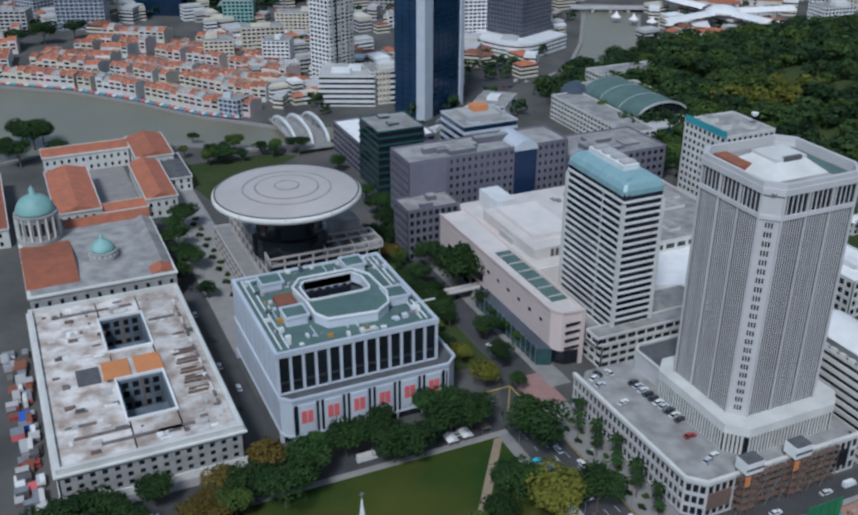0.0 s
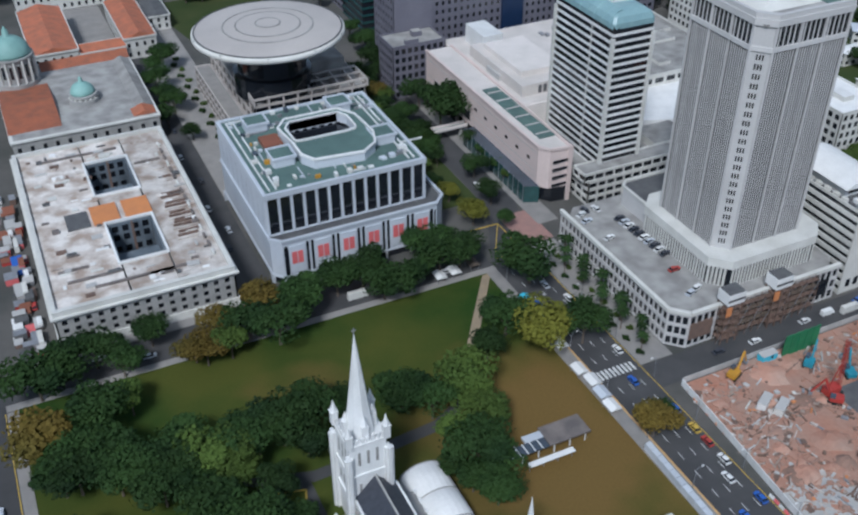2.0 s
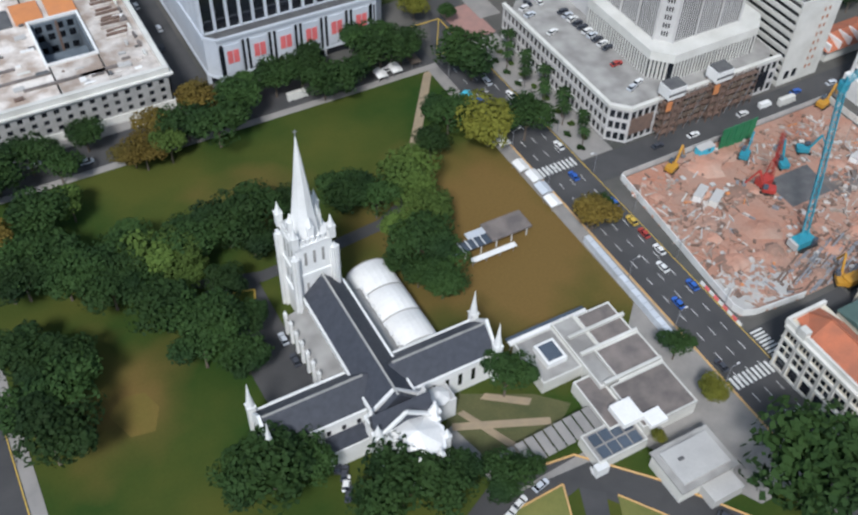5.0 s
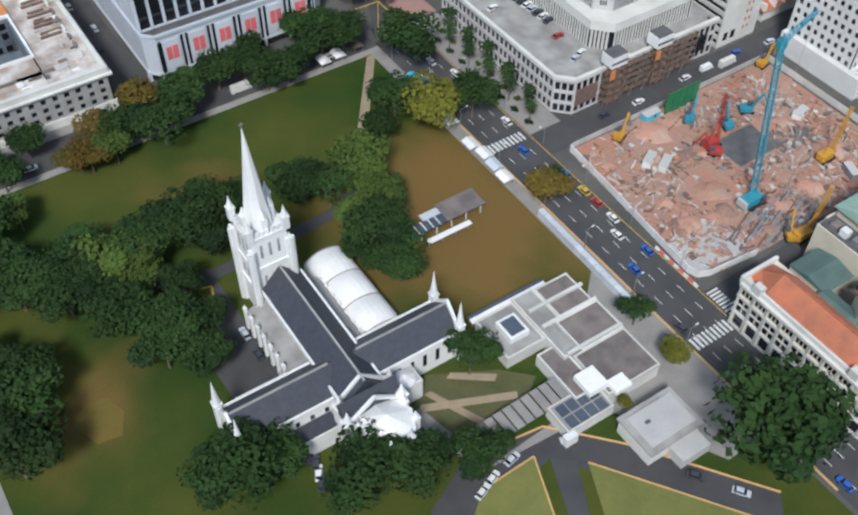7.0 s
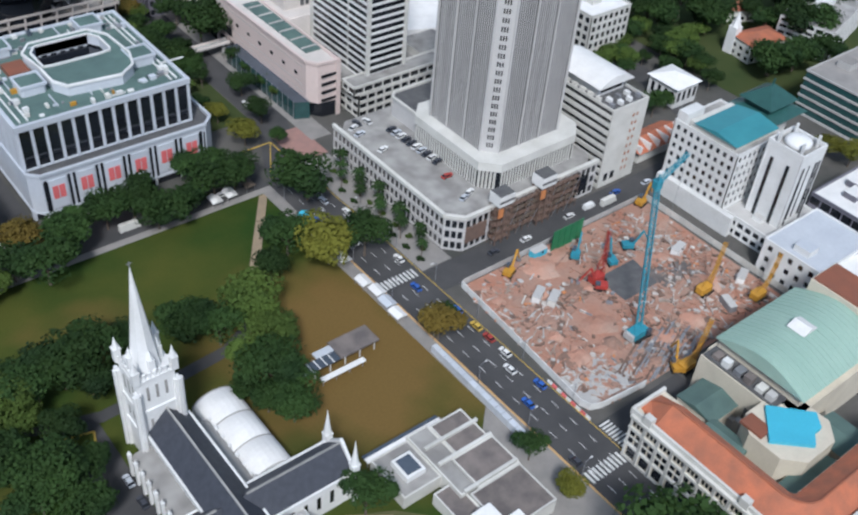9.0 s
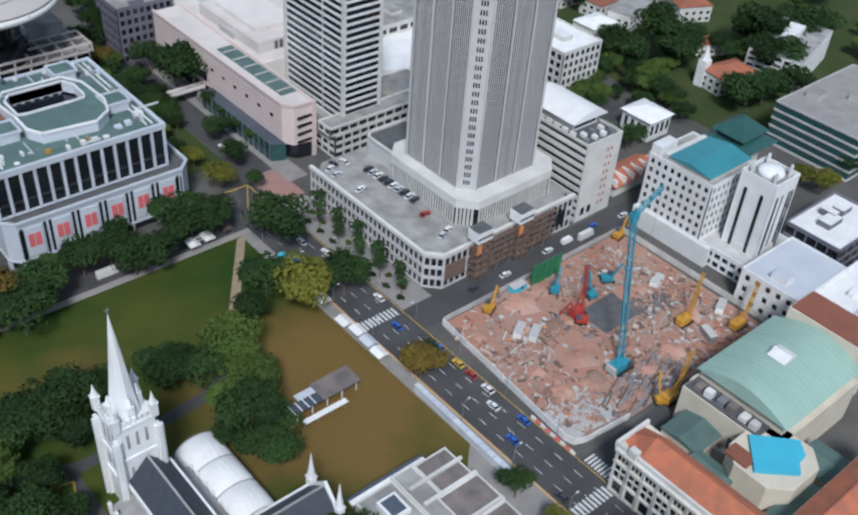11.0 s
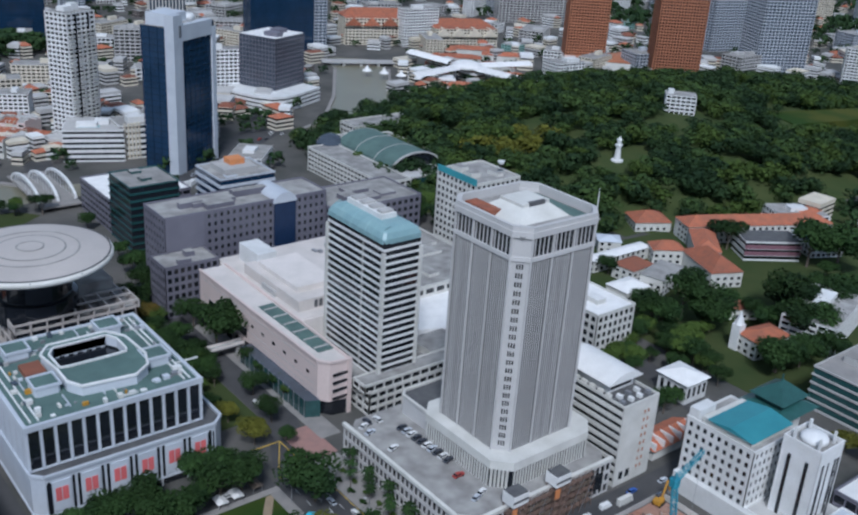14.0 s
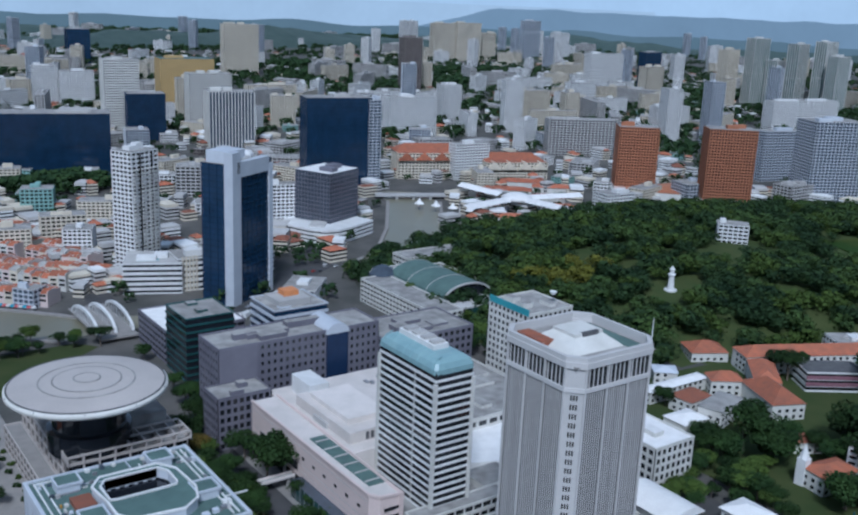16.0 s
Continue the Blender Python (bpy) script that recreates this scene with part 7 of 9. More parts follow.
fence = thing("site_fence", 210, 168.6, 0, "grey site fence along the side street", "fence")
for k in range(28):
    boxpart("panel", -43 + k * 3.1, -0.1, 0, -40 + k * 3.1, 0.1, 2.2, "concrete", fence)
efence = thing("site_fence", 254, 136, 0, "pale site fence before the hotels", "fence")
for k in range(20):
    boxpart("panel", -0.1, -31 + k * 3.1, 0, 0.1, -28 + k * 3.1, 2.4, "offwhite", efence)
green = thing("noise_screen", 210, 164.6, 0, "tall green corrugated noise screen", "screen")
for k in range(10):
    boxpart("panel", -7.3 + k * 1.45, -0.15 + 0.12 * (k % 2), 0, -5.9 + k * 1.45, 0.15 + 0.12 * (k % 2), 8.6, "green", green)
for k in range(3):
    g = Geo()
    g.beam((-6 + k * 6, 0.2, 8), (-6 + k * 6, 3.8, 0), 0.25)
    obj("strut", g, "steel", green)


def lattice_mast(parent, name, a, b, w, m, bays):
    g = Geo()
    a, b = Vector(a), Vector(b)
    d = (b - a).normalized()
    s = d.cross((0, 0, 1) if abs(d.z) < 0.9 else (0, 1, 0)).normalized() * w / 2
    u = d.cross(s).normalized() * w / 2
    corners = [s + u, s - u, -s - u, -s + u]
    for c in corners:
        g.beam(a + c, b + c, w * 0.16)
    for k in range(bays):
        p, q = a.lerp(b, k / bays), a.lerp(b, (k + 1) / bays)
        for i in range(4):
            g.beam(p + corners[i], q + corners[(i + 1) % 4], w * 0.09)
            g.beam(p + corners[i], p + corners[(i + 1) % 4], w * 0.09)
    return obj(name, g, m, parent)


crane = thing("crawler_crane", 196.9, 119.5, 0.12, "turquoise crawler crane with a long lattice boom and jib", "crane")
for y in (-2.2, 2.2):
    boxpart("track", -3.4, y - 0.5, 0, 3.4, y + 0.5, 1.2, "tyre", crane)
g = Geo()
g.prism(rect(-4.2, -1.9, 2.4, 1.9, 0.4), 1.3, 3.6)
body = obj("body", g, "craneblue", crane, "turquoise machine house")
boxpart("cab", 1.0, -2.6, 1.5, 2.8, -1.7, 3.8, "glassgrey", body)
boxpart("counterweight", -5.2, -1.8, 1.4, -4.2, 1.8, 3.6, "concrete", body)
lattice_mast(crane, "boom", (0.8, 1.0, 2.4), (14.1, 16.5, 42.5), 1.5, "craneblue", 22)
g = Geo()
g.prism(rect(12.6, 15.2, 15.4, 17.8, 0.5), 41.4, 44.0)
obj("boom_head", g, "craneblue", crane)
lattice_mast(crane, "jib", (14.1, 16.5, 43), (29, 18.5, 47), 1.1, "craneblue", 9)
g = Geo()
g.beam((-3.4, -1, 3.6), (12.5, 15.6, 47), 0.12)
g.beam((12.5, 15.6, 47), (29, 18.5, 47.4), 0.1)
g.beam((14.1, 16.5, 43), (12.5, 15.6, 47), 0.4)
obj("stay", g, "craneblue", crane)
g = Geo()
g.beam((29, 18.5, 47), (29, 18.5, 14), 0.08)
obj("hoist_rope", g, "steel", crane)


def digger(x, y, turn, m, reach=7.0, boom=6.0, words="tracked excavator working on the earth"):
    t = thing("excavator", x, y, 0.12, words, "excavator", "site machines")
    t.rotation_euler = (0, 0, turn)
    for s in (-1.3, 1.3):
        g = Geo()
        g.prism([(-2.2, s - 0.35), (2.2, s - 0.35), (2.2, s + 0.35), (-2.2, s + 0.35)], 0, 0.95)
        obj("track", g, "tyre", t)
    g = Geo()
    g.prism(rect(-2.6, -1.5, 1.6, 1.5, 0.35), 1.0, 2.4)
    body = obj("body", g, m, t)
    boxpart("cab", 0.0, 0.3, 2.4, 1.6, 1.5, 3.6, "glassgrey", body)
    g = Geo()
    g.beam((1.2, -0.3, 2.0), (reach * 0.55, -0.3, 2 + boom), 0.6)
    g.beam((reach * 0.55, -0.3, 2 + boom), (reach, -0.3, boom * 0.35), 0.45)
    arm = obj("arm", g, m, t)
    boxpart("bucket", reach - 0.5, -0.9, boom * 0.35 - 1.0, reach + 0.6, 0.3, boom * 0.35 + 0.1, "steel", arm)
    return t


digger(208, 158, 0.6, "craneblue", words="turquoise tracked excavator on the earth")
digger(216, 149, 1.2, "craneblue", words="turquoise tracked excavator on the earth")
digger(227, 151, -0.6, "craneblue", words="turquoise tracked excavator on the earth")
digger(203, 142, 2.4, "machinered", words="red tracked excavator beside the pit")
digger(183, 164, 0.4, "machine", words="yellow tracked excavator near the fence")
digger(196, 103.5, 1.0, "machine", words="yellow tracked excavator near the fence")
digger(250, 166, 0.2, "machine", words="yellow tracked excavator near the fence")


def rig(x, y, m, high, lean, words):
    t = thing("piling_rig", x, y, 0.12, words, "piling rig", "site machines")
    for s in (-1.5, 1.5):
        boxpart("track", -2.8, s - 0.45, 0, 2.8, s + 0.45, 1.1, "tyre", t)
    g = Geo()
    g.prism(rect(-3.4, -1.6, 2, 1.6, 0.4), 1.1, 3.2)
    obj("body", g, m, t)
    lattice_mast(t, "leader", (2.2, 0, 1.2), (2.2 + lean * high, 0.2 * high * lean, high), 0.9, m, 12)
    g = Geo()
    g.beam((-2, 0, 3.2), (2.2 + lean * high * 0.6, 0, high * 0.6), 0.25)
    obj("stay", g, m, t)
    return t


rig(231, 121, "machine", 19, 0.12, "orange-yellow piling rig with a tall leader")
rig(244, 109, "machine", 15, 0.35, "orange-yellow piling rig with a leaning mast")
rig(199, 101.5, "machine", 16, 0.3, "orange-yellow piling rig with a leaning mast")
rig(205, 145, "machinered", 22, -0.12, "red piling rig with a raised mast")
rnd = random.Random(12)
scrap = {"earth": Geo(), "concrete": Geo(), "rustysteel": Geo(), "steel": Geo(), "offwhite": Geo(), "orange": Geo(), "stained": Geo(), "sitescrap": Geo()}
names = list(scrap)
for _ in range(2500):
    x, y = rnd.uniform(165, 251), rnd.uniform(105.5, 167)
    if 184 < x < 206 and 150 < y < 162 and rnd.random() < 0.9 or 183 < x < 200 and 118 < y < 141 and rnd.random() < 0.85:
        continue
    if 205 < x < 225 and 132 < y < 147:
        continue
    if y > 161 and rnd.random() < 0.6:
        continue
    m = rnd.choice(["earth", "earth", "sitescrap", "sitescrap", "earth", "rustysteel", "rustysteel", "concrete", "stained", "sitescrap", "stained", "earth"] + (names if rnd.random() < 0.2 else []))
    a = rnd.choice([0.1, 0.75, 1.6, 2.3]) + rnd.gauss(0, 0.3)
    L, w = (rnd.uniform(1.5, 5), rnd.uniform(0.2, 0.45)) if rnd.random() < 0.45 else (rnd.uniform(0.5, 2.2), rnd.uniform(0.4, 1.8))
    h = rnd.uniform(0.1, 0.8)
    ca, sa = math.cos(a), math.sin(a)
    scrap[m].prism([(x + ca * u - sa * v, y + sa * u + ca * v) for u, v in ((-L / 2, -w / 2), (L / 2, -w / 2), (L / 2, w / 2), (-L / 2, w / 2))], 0.1, 0.12 + h)
for m, g in scrap.items():
    tagged(obj("site_scrap", g, m), "heaps of planks, rubble and steel on the earth", "rubble", "", "stuff")
rnd2 = random.Random(61)
for k in range(34):
    x, y = rnd2.uniform(168, 249), rnd2.uniform(108, 164)
    if 203 < x < 227 and 130 < y < 149 or math.hypot(x - 197, y - 119.5) < 8:
        continue
    r, h = rnd2.uniform(2.0, 5.5), rnd2.uniform(0.5, 1.6)
    g = Geo()
    rings = [[(f * r * (1 + 0.3 * rnd2.uniform(-1, 1)), z) for _ in range(11)] for f, z in ((1, 0), (0.7, h * 0.55), (0.3, h))]
    for ra, rb in zip(rings, rings[1:]):
        for i in range(11):
            j = (i + 1) % 11
            a0, a1 = 2 * math.pi * i / 11, 2 * math.pi * j / 11
            g.face([(ra[i][0] * math.cos(a0), ra[i][0] * math.sin(a0), ra[i][1]), (ra[j][0] * math.cos(a1), ra[j][0] * math.sin(a1), ra[j][1]), (rb[j][0] * math.cos(a1), rb[j][0] * math.sin(a1), rb[j][1]), (rb[i][0] * math.cos(a0), rb[i][0] * math.sin(a0), rb[i][1])])
    g.face([(rings[2][i][0] * math.cos(2 * math.pi * i / 11), rings[2][i][0] * math.sin(2 * math.pi * i / 11), h) for i in range(11)])
    o = obj("earth_mound", g, ("earth", "sitescrap", "earth", "earth")[k % 4])
    o.location = (x, y, 0.12)
    tagged(o, "low mound of dug red earth on the site", "mound", "earth mounds")
for k in range(26):
    x, y = 188 + (k % 9) * 2.6 + rnd.uniform(-1, 1), 106.5 + (k // 9) * 4.2
    g = Geo()
    g.beam((-6, -2.2, 0.35), (6, 2.2, 0.35), 0.5)
    o = obj("steel_beam", g, "steel" if k % 3 else "rustysteel")
    o.location = (x, y, 0.12)
    tagged(o, "long grey steel pile lying on mud", "steel beam", "steel piles")
for x, y, r, m in ((183, 150, 0.5, "canvas"), (186, 146, 0.5, "offwhite"), (240, 140, 0.2, "white"), (198, 168 - 2, 0.0, "bluetarp"), (232, 112, 1.2, "steel"), (247, 118, 0.4, "canvas")):
    t = thing("site_cabin", x, y, 0.12, "small box-shaped site cabin", "cabin", "site cabins")
    t.rotation_euler = (0, 0, r)
    boxpart("body", -3, -1.3, 0, 3, 1.3, 2.6, m, t)
    boxpart("roof", -3.1, -1.4, 2.6, 3.1, 1.4, 2.75, "concrete", t)
    pane(t, 1.0, 0.9, "glass", (0.8, -1.3, 1.6), 0)
for k in range(9):
    t = thing("road_barrier", 160.4 - 0.05 * k, 121 - k * 2.0, 0.1, "red and white plastic road barrier", "barrier", "road barriers")
    g = Geo()
    g.prism([(-0.3, -0.85), (0.3, -0.85), (0.3, 0.85), (-0.3, 0.85)], 0, 0.9, 0, None, [(-0.12, -0.85), (0.12, -0.85), (0.12, 0.85), (-0.12, 0.85)])
    obj("body", g, "red" if k % 2 else "white", t)


# ---- the town beyond the river ----
FAR_STYLE = {
    "white": ("white", "glass", 3.2, 4.0, 0.9, 1.4), "cream": ("cream", "glass", 3.2, 4.2, 1.1, 1.5), "concrete": ("concrete", "glass", 3.4, 5.0, 1.0, 1.4),
    "glass": ("panel", "glassgrey", 3.4, 4.5, 0.5, 0.8), "navy": ("glassblue", "glassblue", 4.0, 6.0, 0.25, 0.5), "orange": ("brick", "glass", 3.1, 3.2, 1.0, 1.35),
    "ribbed": ("offwhite", "glassblue", 60.0, 4.4, 1.6, 1.0), "frame": ("offwhite", "glass", 3.4, 3.0, 0.9, 1.6), "yellow": ("ochre", "glass", 3.4, 4.0, 1.6, 2.4),
    "brown": ("roofbrown", "glass", 3.3, 4.0, 1.4, 1.5), "teal": ("copper", "glass", 3.2, 4.0, 1.2, 1.5), "dark": ("grey", "glassgrey", 3.6, 3.6, 0.35, 0.6),
    "band": ("white", "glass", 4.0, 0.0, 0.0, 2.0), "condo": ("offwhite", "glassteal", 60.0, 5.2, 1.7, 1.0), "pale": ("white", "glassgrey", 3.1, 4.4, 1.0, 1.1),
}


def far_block(name, label, category, x, y, w, d, h, rot, style, group="", roof="roofgrey", corner=False, z=0.0, plant=2):
    """A building of storeys and bays; x, y: the middle of its front, or with corner its front left corner."""
    wall, pan, floor, bay, pier, bandh = FAR_STYLE[style]
    t = thing(name, x, y, z, label, category, group)
    t.rotation_euler = (0, 0, radians(rot))
    s = 0.0 if corner else -w / 2
    g = Geo()
    g.box(s + 0.5, 0.5, 0, s + w - 0.5, d - 0.5, h - 0.2)
    obj("glazing", g, pan, t)
    nz = max(1, round(h / floor))
    keep = t.location.copy()
    t.location = (0, 0, 0)
    g = Geo()
    for a, b, L in (((s, 0), (s + w, 0), w), ((s + w, 0), (s + w, d), d), ((s + w, d), (s, d), w), ((s, d), (s, 0), d)):
        lattice(g, t, a, b, 0, h, max(1, round(L / bay)) if bay else 1, nz, pier, bandh, 0.55, pan, panes=False)
    obj("wall", g, wall, t)["kind"] = "stuff"
    t.location = keep
    g = Geo()
    g.box(s + 0.3, 0.3, h - 0.2, s + w - 0.3, d - 0.3, h + 0.15)
    obj("roof", g, roof, t)
    rnd = random.Random(int(x * 3 + y))
    for _ in range(plant):
        pw, pd = w * rnd.uniform(0.15, 0.35), d * rnd.uniform(0.2, 0.4)
        px, py = s + rnd.uniform(0.05, 0.6) * w, d * rnd.uniform(0.05, 0.5)
        boxpart("plant_room", px, py, h, px + pw, py + pd, h + rnd.uniform(2, 4.5), wall if wall not in ("glassblue",) else "concrete", t)
    return t


apt = far_block("apartment_tower", "tall white apartment tower with stacked balconies", "apartment tower", 223.6, 667.5, 26, 20, 93, 26, "white", corner=True)
for k in range(24):
    for bx in (1.0, 8.5, 15.5, 20):
        boxpart("balcony", bx, -1.2, 20 + k * 2.6, bx + 4.2, 0.0, 21.1 + k * 2.6, "offwhite", apt)
# dark strips proud of the front; their colour stands for the shade of balcony recesses
for bx in (7.2, 18.6):
    boxpart("balcony_recess", bx, -0.4, 18, bx + 1.3, -0.02, 92, "glass", apt, "dark strip painted as a shaded balcony recess")
pod = far_block("round_podium", "white banded podium with a roof pool", "shopping mall", 205, 640, 40, 34, 22, -24, "band", corner=True, roof="concrete")
boxpart("pool", 10, 6, 22.15, 24, 12, 22.4, "aqua", pod, "pale turquoise pool")
far_block("striped_podium", "white banded offices with cream fins", "office building", 240, 628, 42, 26, 24, -6, "band", corner=True)
for k in range(5):
    tagged(boxpart("cream_fin", 243 + k * 2.4, 627.0 - k * 0.2, 0, 244.2 + k * 2.4, 628.4, 25, "cream"), "tall cream fin on the office front", "fin", "cream fins")
blue = far_block("blue_glass_tower", "tall deep blue glass tower with a grey frame", "office tower", 260, 580, 46, 25, 96, 31, "navy", corner=True, plant=1)
boxpart("corner_pylon", -1.0, -0.8, 0, 8.5, 6, 104, "panel", blue, "smooth grey corner pylon")
boxpart("edge_pylon", 42.5, -0.8, 0, 47, 6, 92, "panel", blue)
boxpart("top_panel", 8.5, -0.7, 87, 42.5, 5, 97, "panel", blue, "blank grey top panel")
boxpart("upper_block", 2, 5, 96, 22, 22, 104, "panel", blue)
for k in range(5):
    boxpart("louvre", 4.5, -0.95, 90 + k * 1.5, 7.5, -0.75, 91 + k * 1.5, "darkroof", blue)
g = Geo()
g.lathe([(7, 96), (7, 99), (6, 100.4), (0.01, 100.8)], 32, 14, 24)
obj("roof_drum", g, "white", blue, "", True)
far_block("dark_glass_cube", "dark reflective glass office cube with a pale frame", "office building", 412, 718, 42, 38, 44, 24, "dark", corner=True, z=12, roof="canvas")
wp = thing("curved_podium", 410, 720, 0, "white podium with a rounded banded corner", "shopping mall")
wp.rotation_euler = (0, 0, radians(24))
for k in range(4):
    g = Geo()
    g.prism([(-24, 0), (-20, -14), (-10, -21), (4, -23), (40, -22), (46, 40), (-22, 40)], 0.0 + k * 3.4, 1.9 + k * 3.4)
    obj("storey_band", g, "white", wp)
g = Geo()
g.prism([(-22.5, 0), (-19, -13), (-9.5, -19.8), (4, -21.8), (39, -21), (45, 39), (-21, 39)], 0, 11.8)
obj("glazing", g, "glass", wp)
far_block("dark_slab_tower", "broad dark blue glass slab tower", "office tower", 490, 905, 72, 30, 99, -14, "navy", corner=True)
far_block("edge_tower", "pale grey tower edge beside the dark slab", "office tower", 555, 886, 14, 26, 97, -14, "glass", corner=True)
for cx, cy, wd, hh in ((786, 742, 44, 78), (822, 650, 50, 86)):
    t = far_block("brick_hotel_tower", "orange-brown brick hotel tower with rows of windows", "hotel", cx, cy, wd, 30, hh, -38, "orange", "brick hotel towers", corner=True)
    boxpart("base", -3, -3, 0, wd + 3, 33, 9, "offwhite", t)
    boxpart("pale_band", -0.3, -0.3, 9, wd + 0.3, 30.3, 12, "pink", t)
boxpart("hotel_link_roof", 826, 700, 0, 870, 730, 12, "brick").name = "hotel_link"
tagged(bpy.data.objects["hotel_link"], "low brown hotel link building", "hotel")
far_block("glass_office", "blue-grey glass office with white floor lines", "office building", 955, 615, 62, 40, 92, -26, "glass", "", corner=True)
far_block("striped_tower", "white tower with dark vertical stripes and a sloping top", "office tower", 530, 1181, 60, 34, 76, -12, "ribbed")
for x, y, w, h in ((593, 1397, 66, 80), (440, 1342, 48, 105)):
    far_block("frame_tower", "white framed office tower with dark recesses", "office tower", x, y, w, 30, h, -8, "frame", "frame towers")
far_block("cream_slab", "tall cream slab block", "apartment tower", 1018, 2211, 88, 24, 121, -4, "cream")
far_block("navy_offices", "long dark blue glass offices", "office building", 280, 1087, 118, 40, 68, -16, "navy")
far_block("navy_offices", "dark blue glass offices with white bands", "office building", 457, 1293, 50, 34, 64, -12, "navy")
far_block("navy_tower", "dark navy glass tower far away", "office tower", 751, 2612, 56, 40, 86, -4, "navy")
far_block("ochre_block", "ochre block with a green flat roof", "car park", 628, 1576, 90, 50, 88, -10, "yellow", roof="greenroof")
far_block("brown_tower", "slim brown apartment tower", "apartment tower", 1197, 1740, 42, 30, 119, -8, "brown")
far_block("apartment_slab", "white apartment slab with a stepped roof", "apartment building", 839, 1215, 80, 24, 58, -8, "white", "apartment slabs")
far_block("long_hotel", "long concrete hotel with deep balconies", "hotel", 956, 971, 96, 26, 50, -28, "concrete")
far_block("apartment_slab", "cream and mauve apartment slab", "apartment building", 1111, 1257, 74, 24, 58, -10, "cream", "apartment slabs")
far_block("apartment_slab", "narrow white apartment slab", "apartment building", 988, 1318, 36, 24, 64, -10, "white", "apartment slabs")
far_block("apartment_slab", "long white apartment slab", "apartment building", 1554, 1026, 150, 26, 53, -12, "white", "apartment slabs")
for x, y, w, h, s in ((1761, 1353, 40, 121, "cream"), (1800, 1312, 44, 147, "condo"), (1832, 1283, 34, 103, "condo"), (1833, 1233, 44, 140, "condo"), (1875, 1196, 50, 147, "condo"), (1850, 1150, 40, 120, "condo")):
    far_block("condominium_tower", "slender pale green glass condominium tower", "apartment tower", x, y, w, 26, h, -10 + (x % 7) * 3, s, "condominium towers")
for x, y, w, h, s in ((1878, 1680, 60, 93, "navy"), (1552, 1380, 50, 84, "cream"), (1346, 1372, 58, 57, "white"), (1698, 1784, 90, 56, "cream"), (1691, 1655, 100, 91, "white")):
    far_block("distant_block", "pale apartment block far across the town", "apartment building", x, y, w, 24, h, -8 + (x % 5) * 4, s, "distant blocks")
for x, y, w, h, s in ((1814, 2654, 60, 124, "white"), (1910, 2604, 82, 121, "cream"), (2007, 2599, 104, 123, "cream"), (2126, 2640, 56, 91, "cream"), (2310, 2632, 70, 134, "glass"), (2447, 2625, 74, 95, "white"), (2703, 1668, 60, 71, "white")):
    far_block("distant_block", "pale apartment block far across the town", "apartment building", x, y, w, 26, h, -4 + (x % 5) * 4, s, "distant blocks")
for x, y, w, h, s in ((1303, 1110, 66, 42, "white"), (1068, 726, 70, 62, "glass"), (953, 612, 64, 24, "concrete"), (729, 677, 36, 20, "white"), (432, 1708, 42, 68, "white"), (480, 1695, 56, 60, "white"), (395, 1718, 34, 45, "cream"), (860, 1734, 95, 26, "cream")):
    far_block("town_block", "pale mid-rise town block", "office building", x, y, w, 24, h, -15 + (x % 6) * 3, s, "town blocks")
for x, y, w, h, s in ((697, 1363, 38, 48, "cream"), (797, 1279, 26, 59, "white"), (212, 891, 28, 27, "teal"), (209, 795, 36, 23, "cream"), (204, 741, 22, 24, "white"), (166, 772, 24, 21, "cream"), (372, 925, 35, 31, "concrete"), (80, 950, 44, 52, "glass"), (20, 960, 30, 20, "concrete"), (150, 985, 60, 34, "navy")):
    far_block("town_block", "pale mid-rise town block", "office building", x, y, w, 20, h, -26 + (x % 6) * 3, s, "town blocks")

# river-side gabled hotel blocks with red roofs
for x, y, w, h, n in ((660, 912, 84, 30, 4), (745, 860, 76, 22, 4)):
    t = far_block("gabled_block", "cream riverside block with red roofs and gables", "hotel", x, y, w, 40, h, -22, "cream", "gabled blocks", roof="terracotta", plant=0)
    for k in range(n):
        g = Geo()
        gable(g, -w / 2 + k * w / n + 1, -3, -w / 2 + (k + 1) * w / n - 1, 12, h - 8, h + 1, "y")
        obj("gable_roof", g, "terracotta" if y > 900 else "cream", t)
    g = Geo()
    hipped(g, -w / 2, 14, w / 2, 40, h, h + 8)
    obj("hip_roof", g, "terracotta", t)

# white fabric canopies over the riverside streets
canopies = thing("street_canopy", 628, 722, 0, "white curved fabric canopies crossing over low red roofs", "canopy")
for name, pts in (("north_arm", ((-8, 80), (-2, 20))), ("west_arm", ((-78, -14), (-4, 2))), ("east_arm", ((2, 2), (72, -14))), ("south_arm", ((2, -6), (18, -100)))):
    (xa, ya), (xb, yb) = pts
    d = Vector((xb - xa, yb - ya, 0))
    n = Vector((-d.y, d.x, 0)).normalized()
    g = Geo()
    for i in range(8):
        for j in range(6):
            q = []
            for di, dj in ((0, 0), (1, 0), (1, 1), (0, 1)):
                u, v = (i + di) / 8, (j + dj) / 6 - 0.5
                p = Vector((xa, ya, 0)) + d * u + n * v * 15
                q.append((p.x, p.y, 15 + 3.5 * math.cos(math.pi * v) + 0.7 * math.sin(u * 25)))
            g.face(q)
    obj(name, g, "canvas", canopies, "", True)
g = Geo()
g.lathe([(16, 15), (15, 18), (9, 20.5), (0.01, 21.5)], 0, 0, 20)
obj("hub_dome", g, "canvas", canopies, "", True)
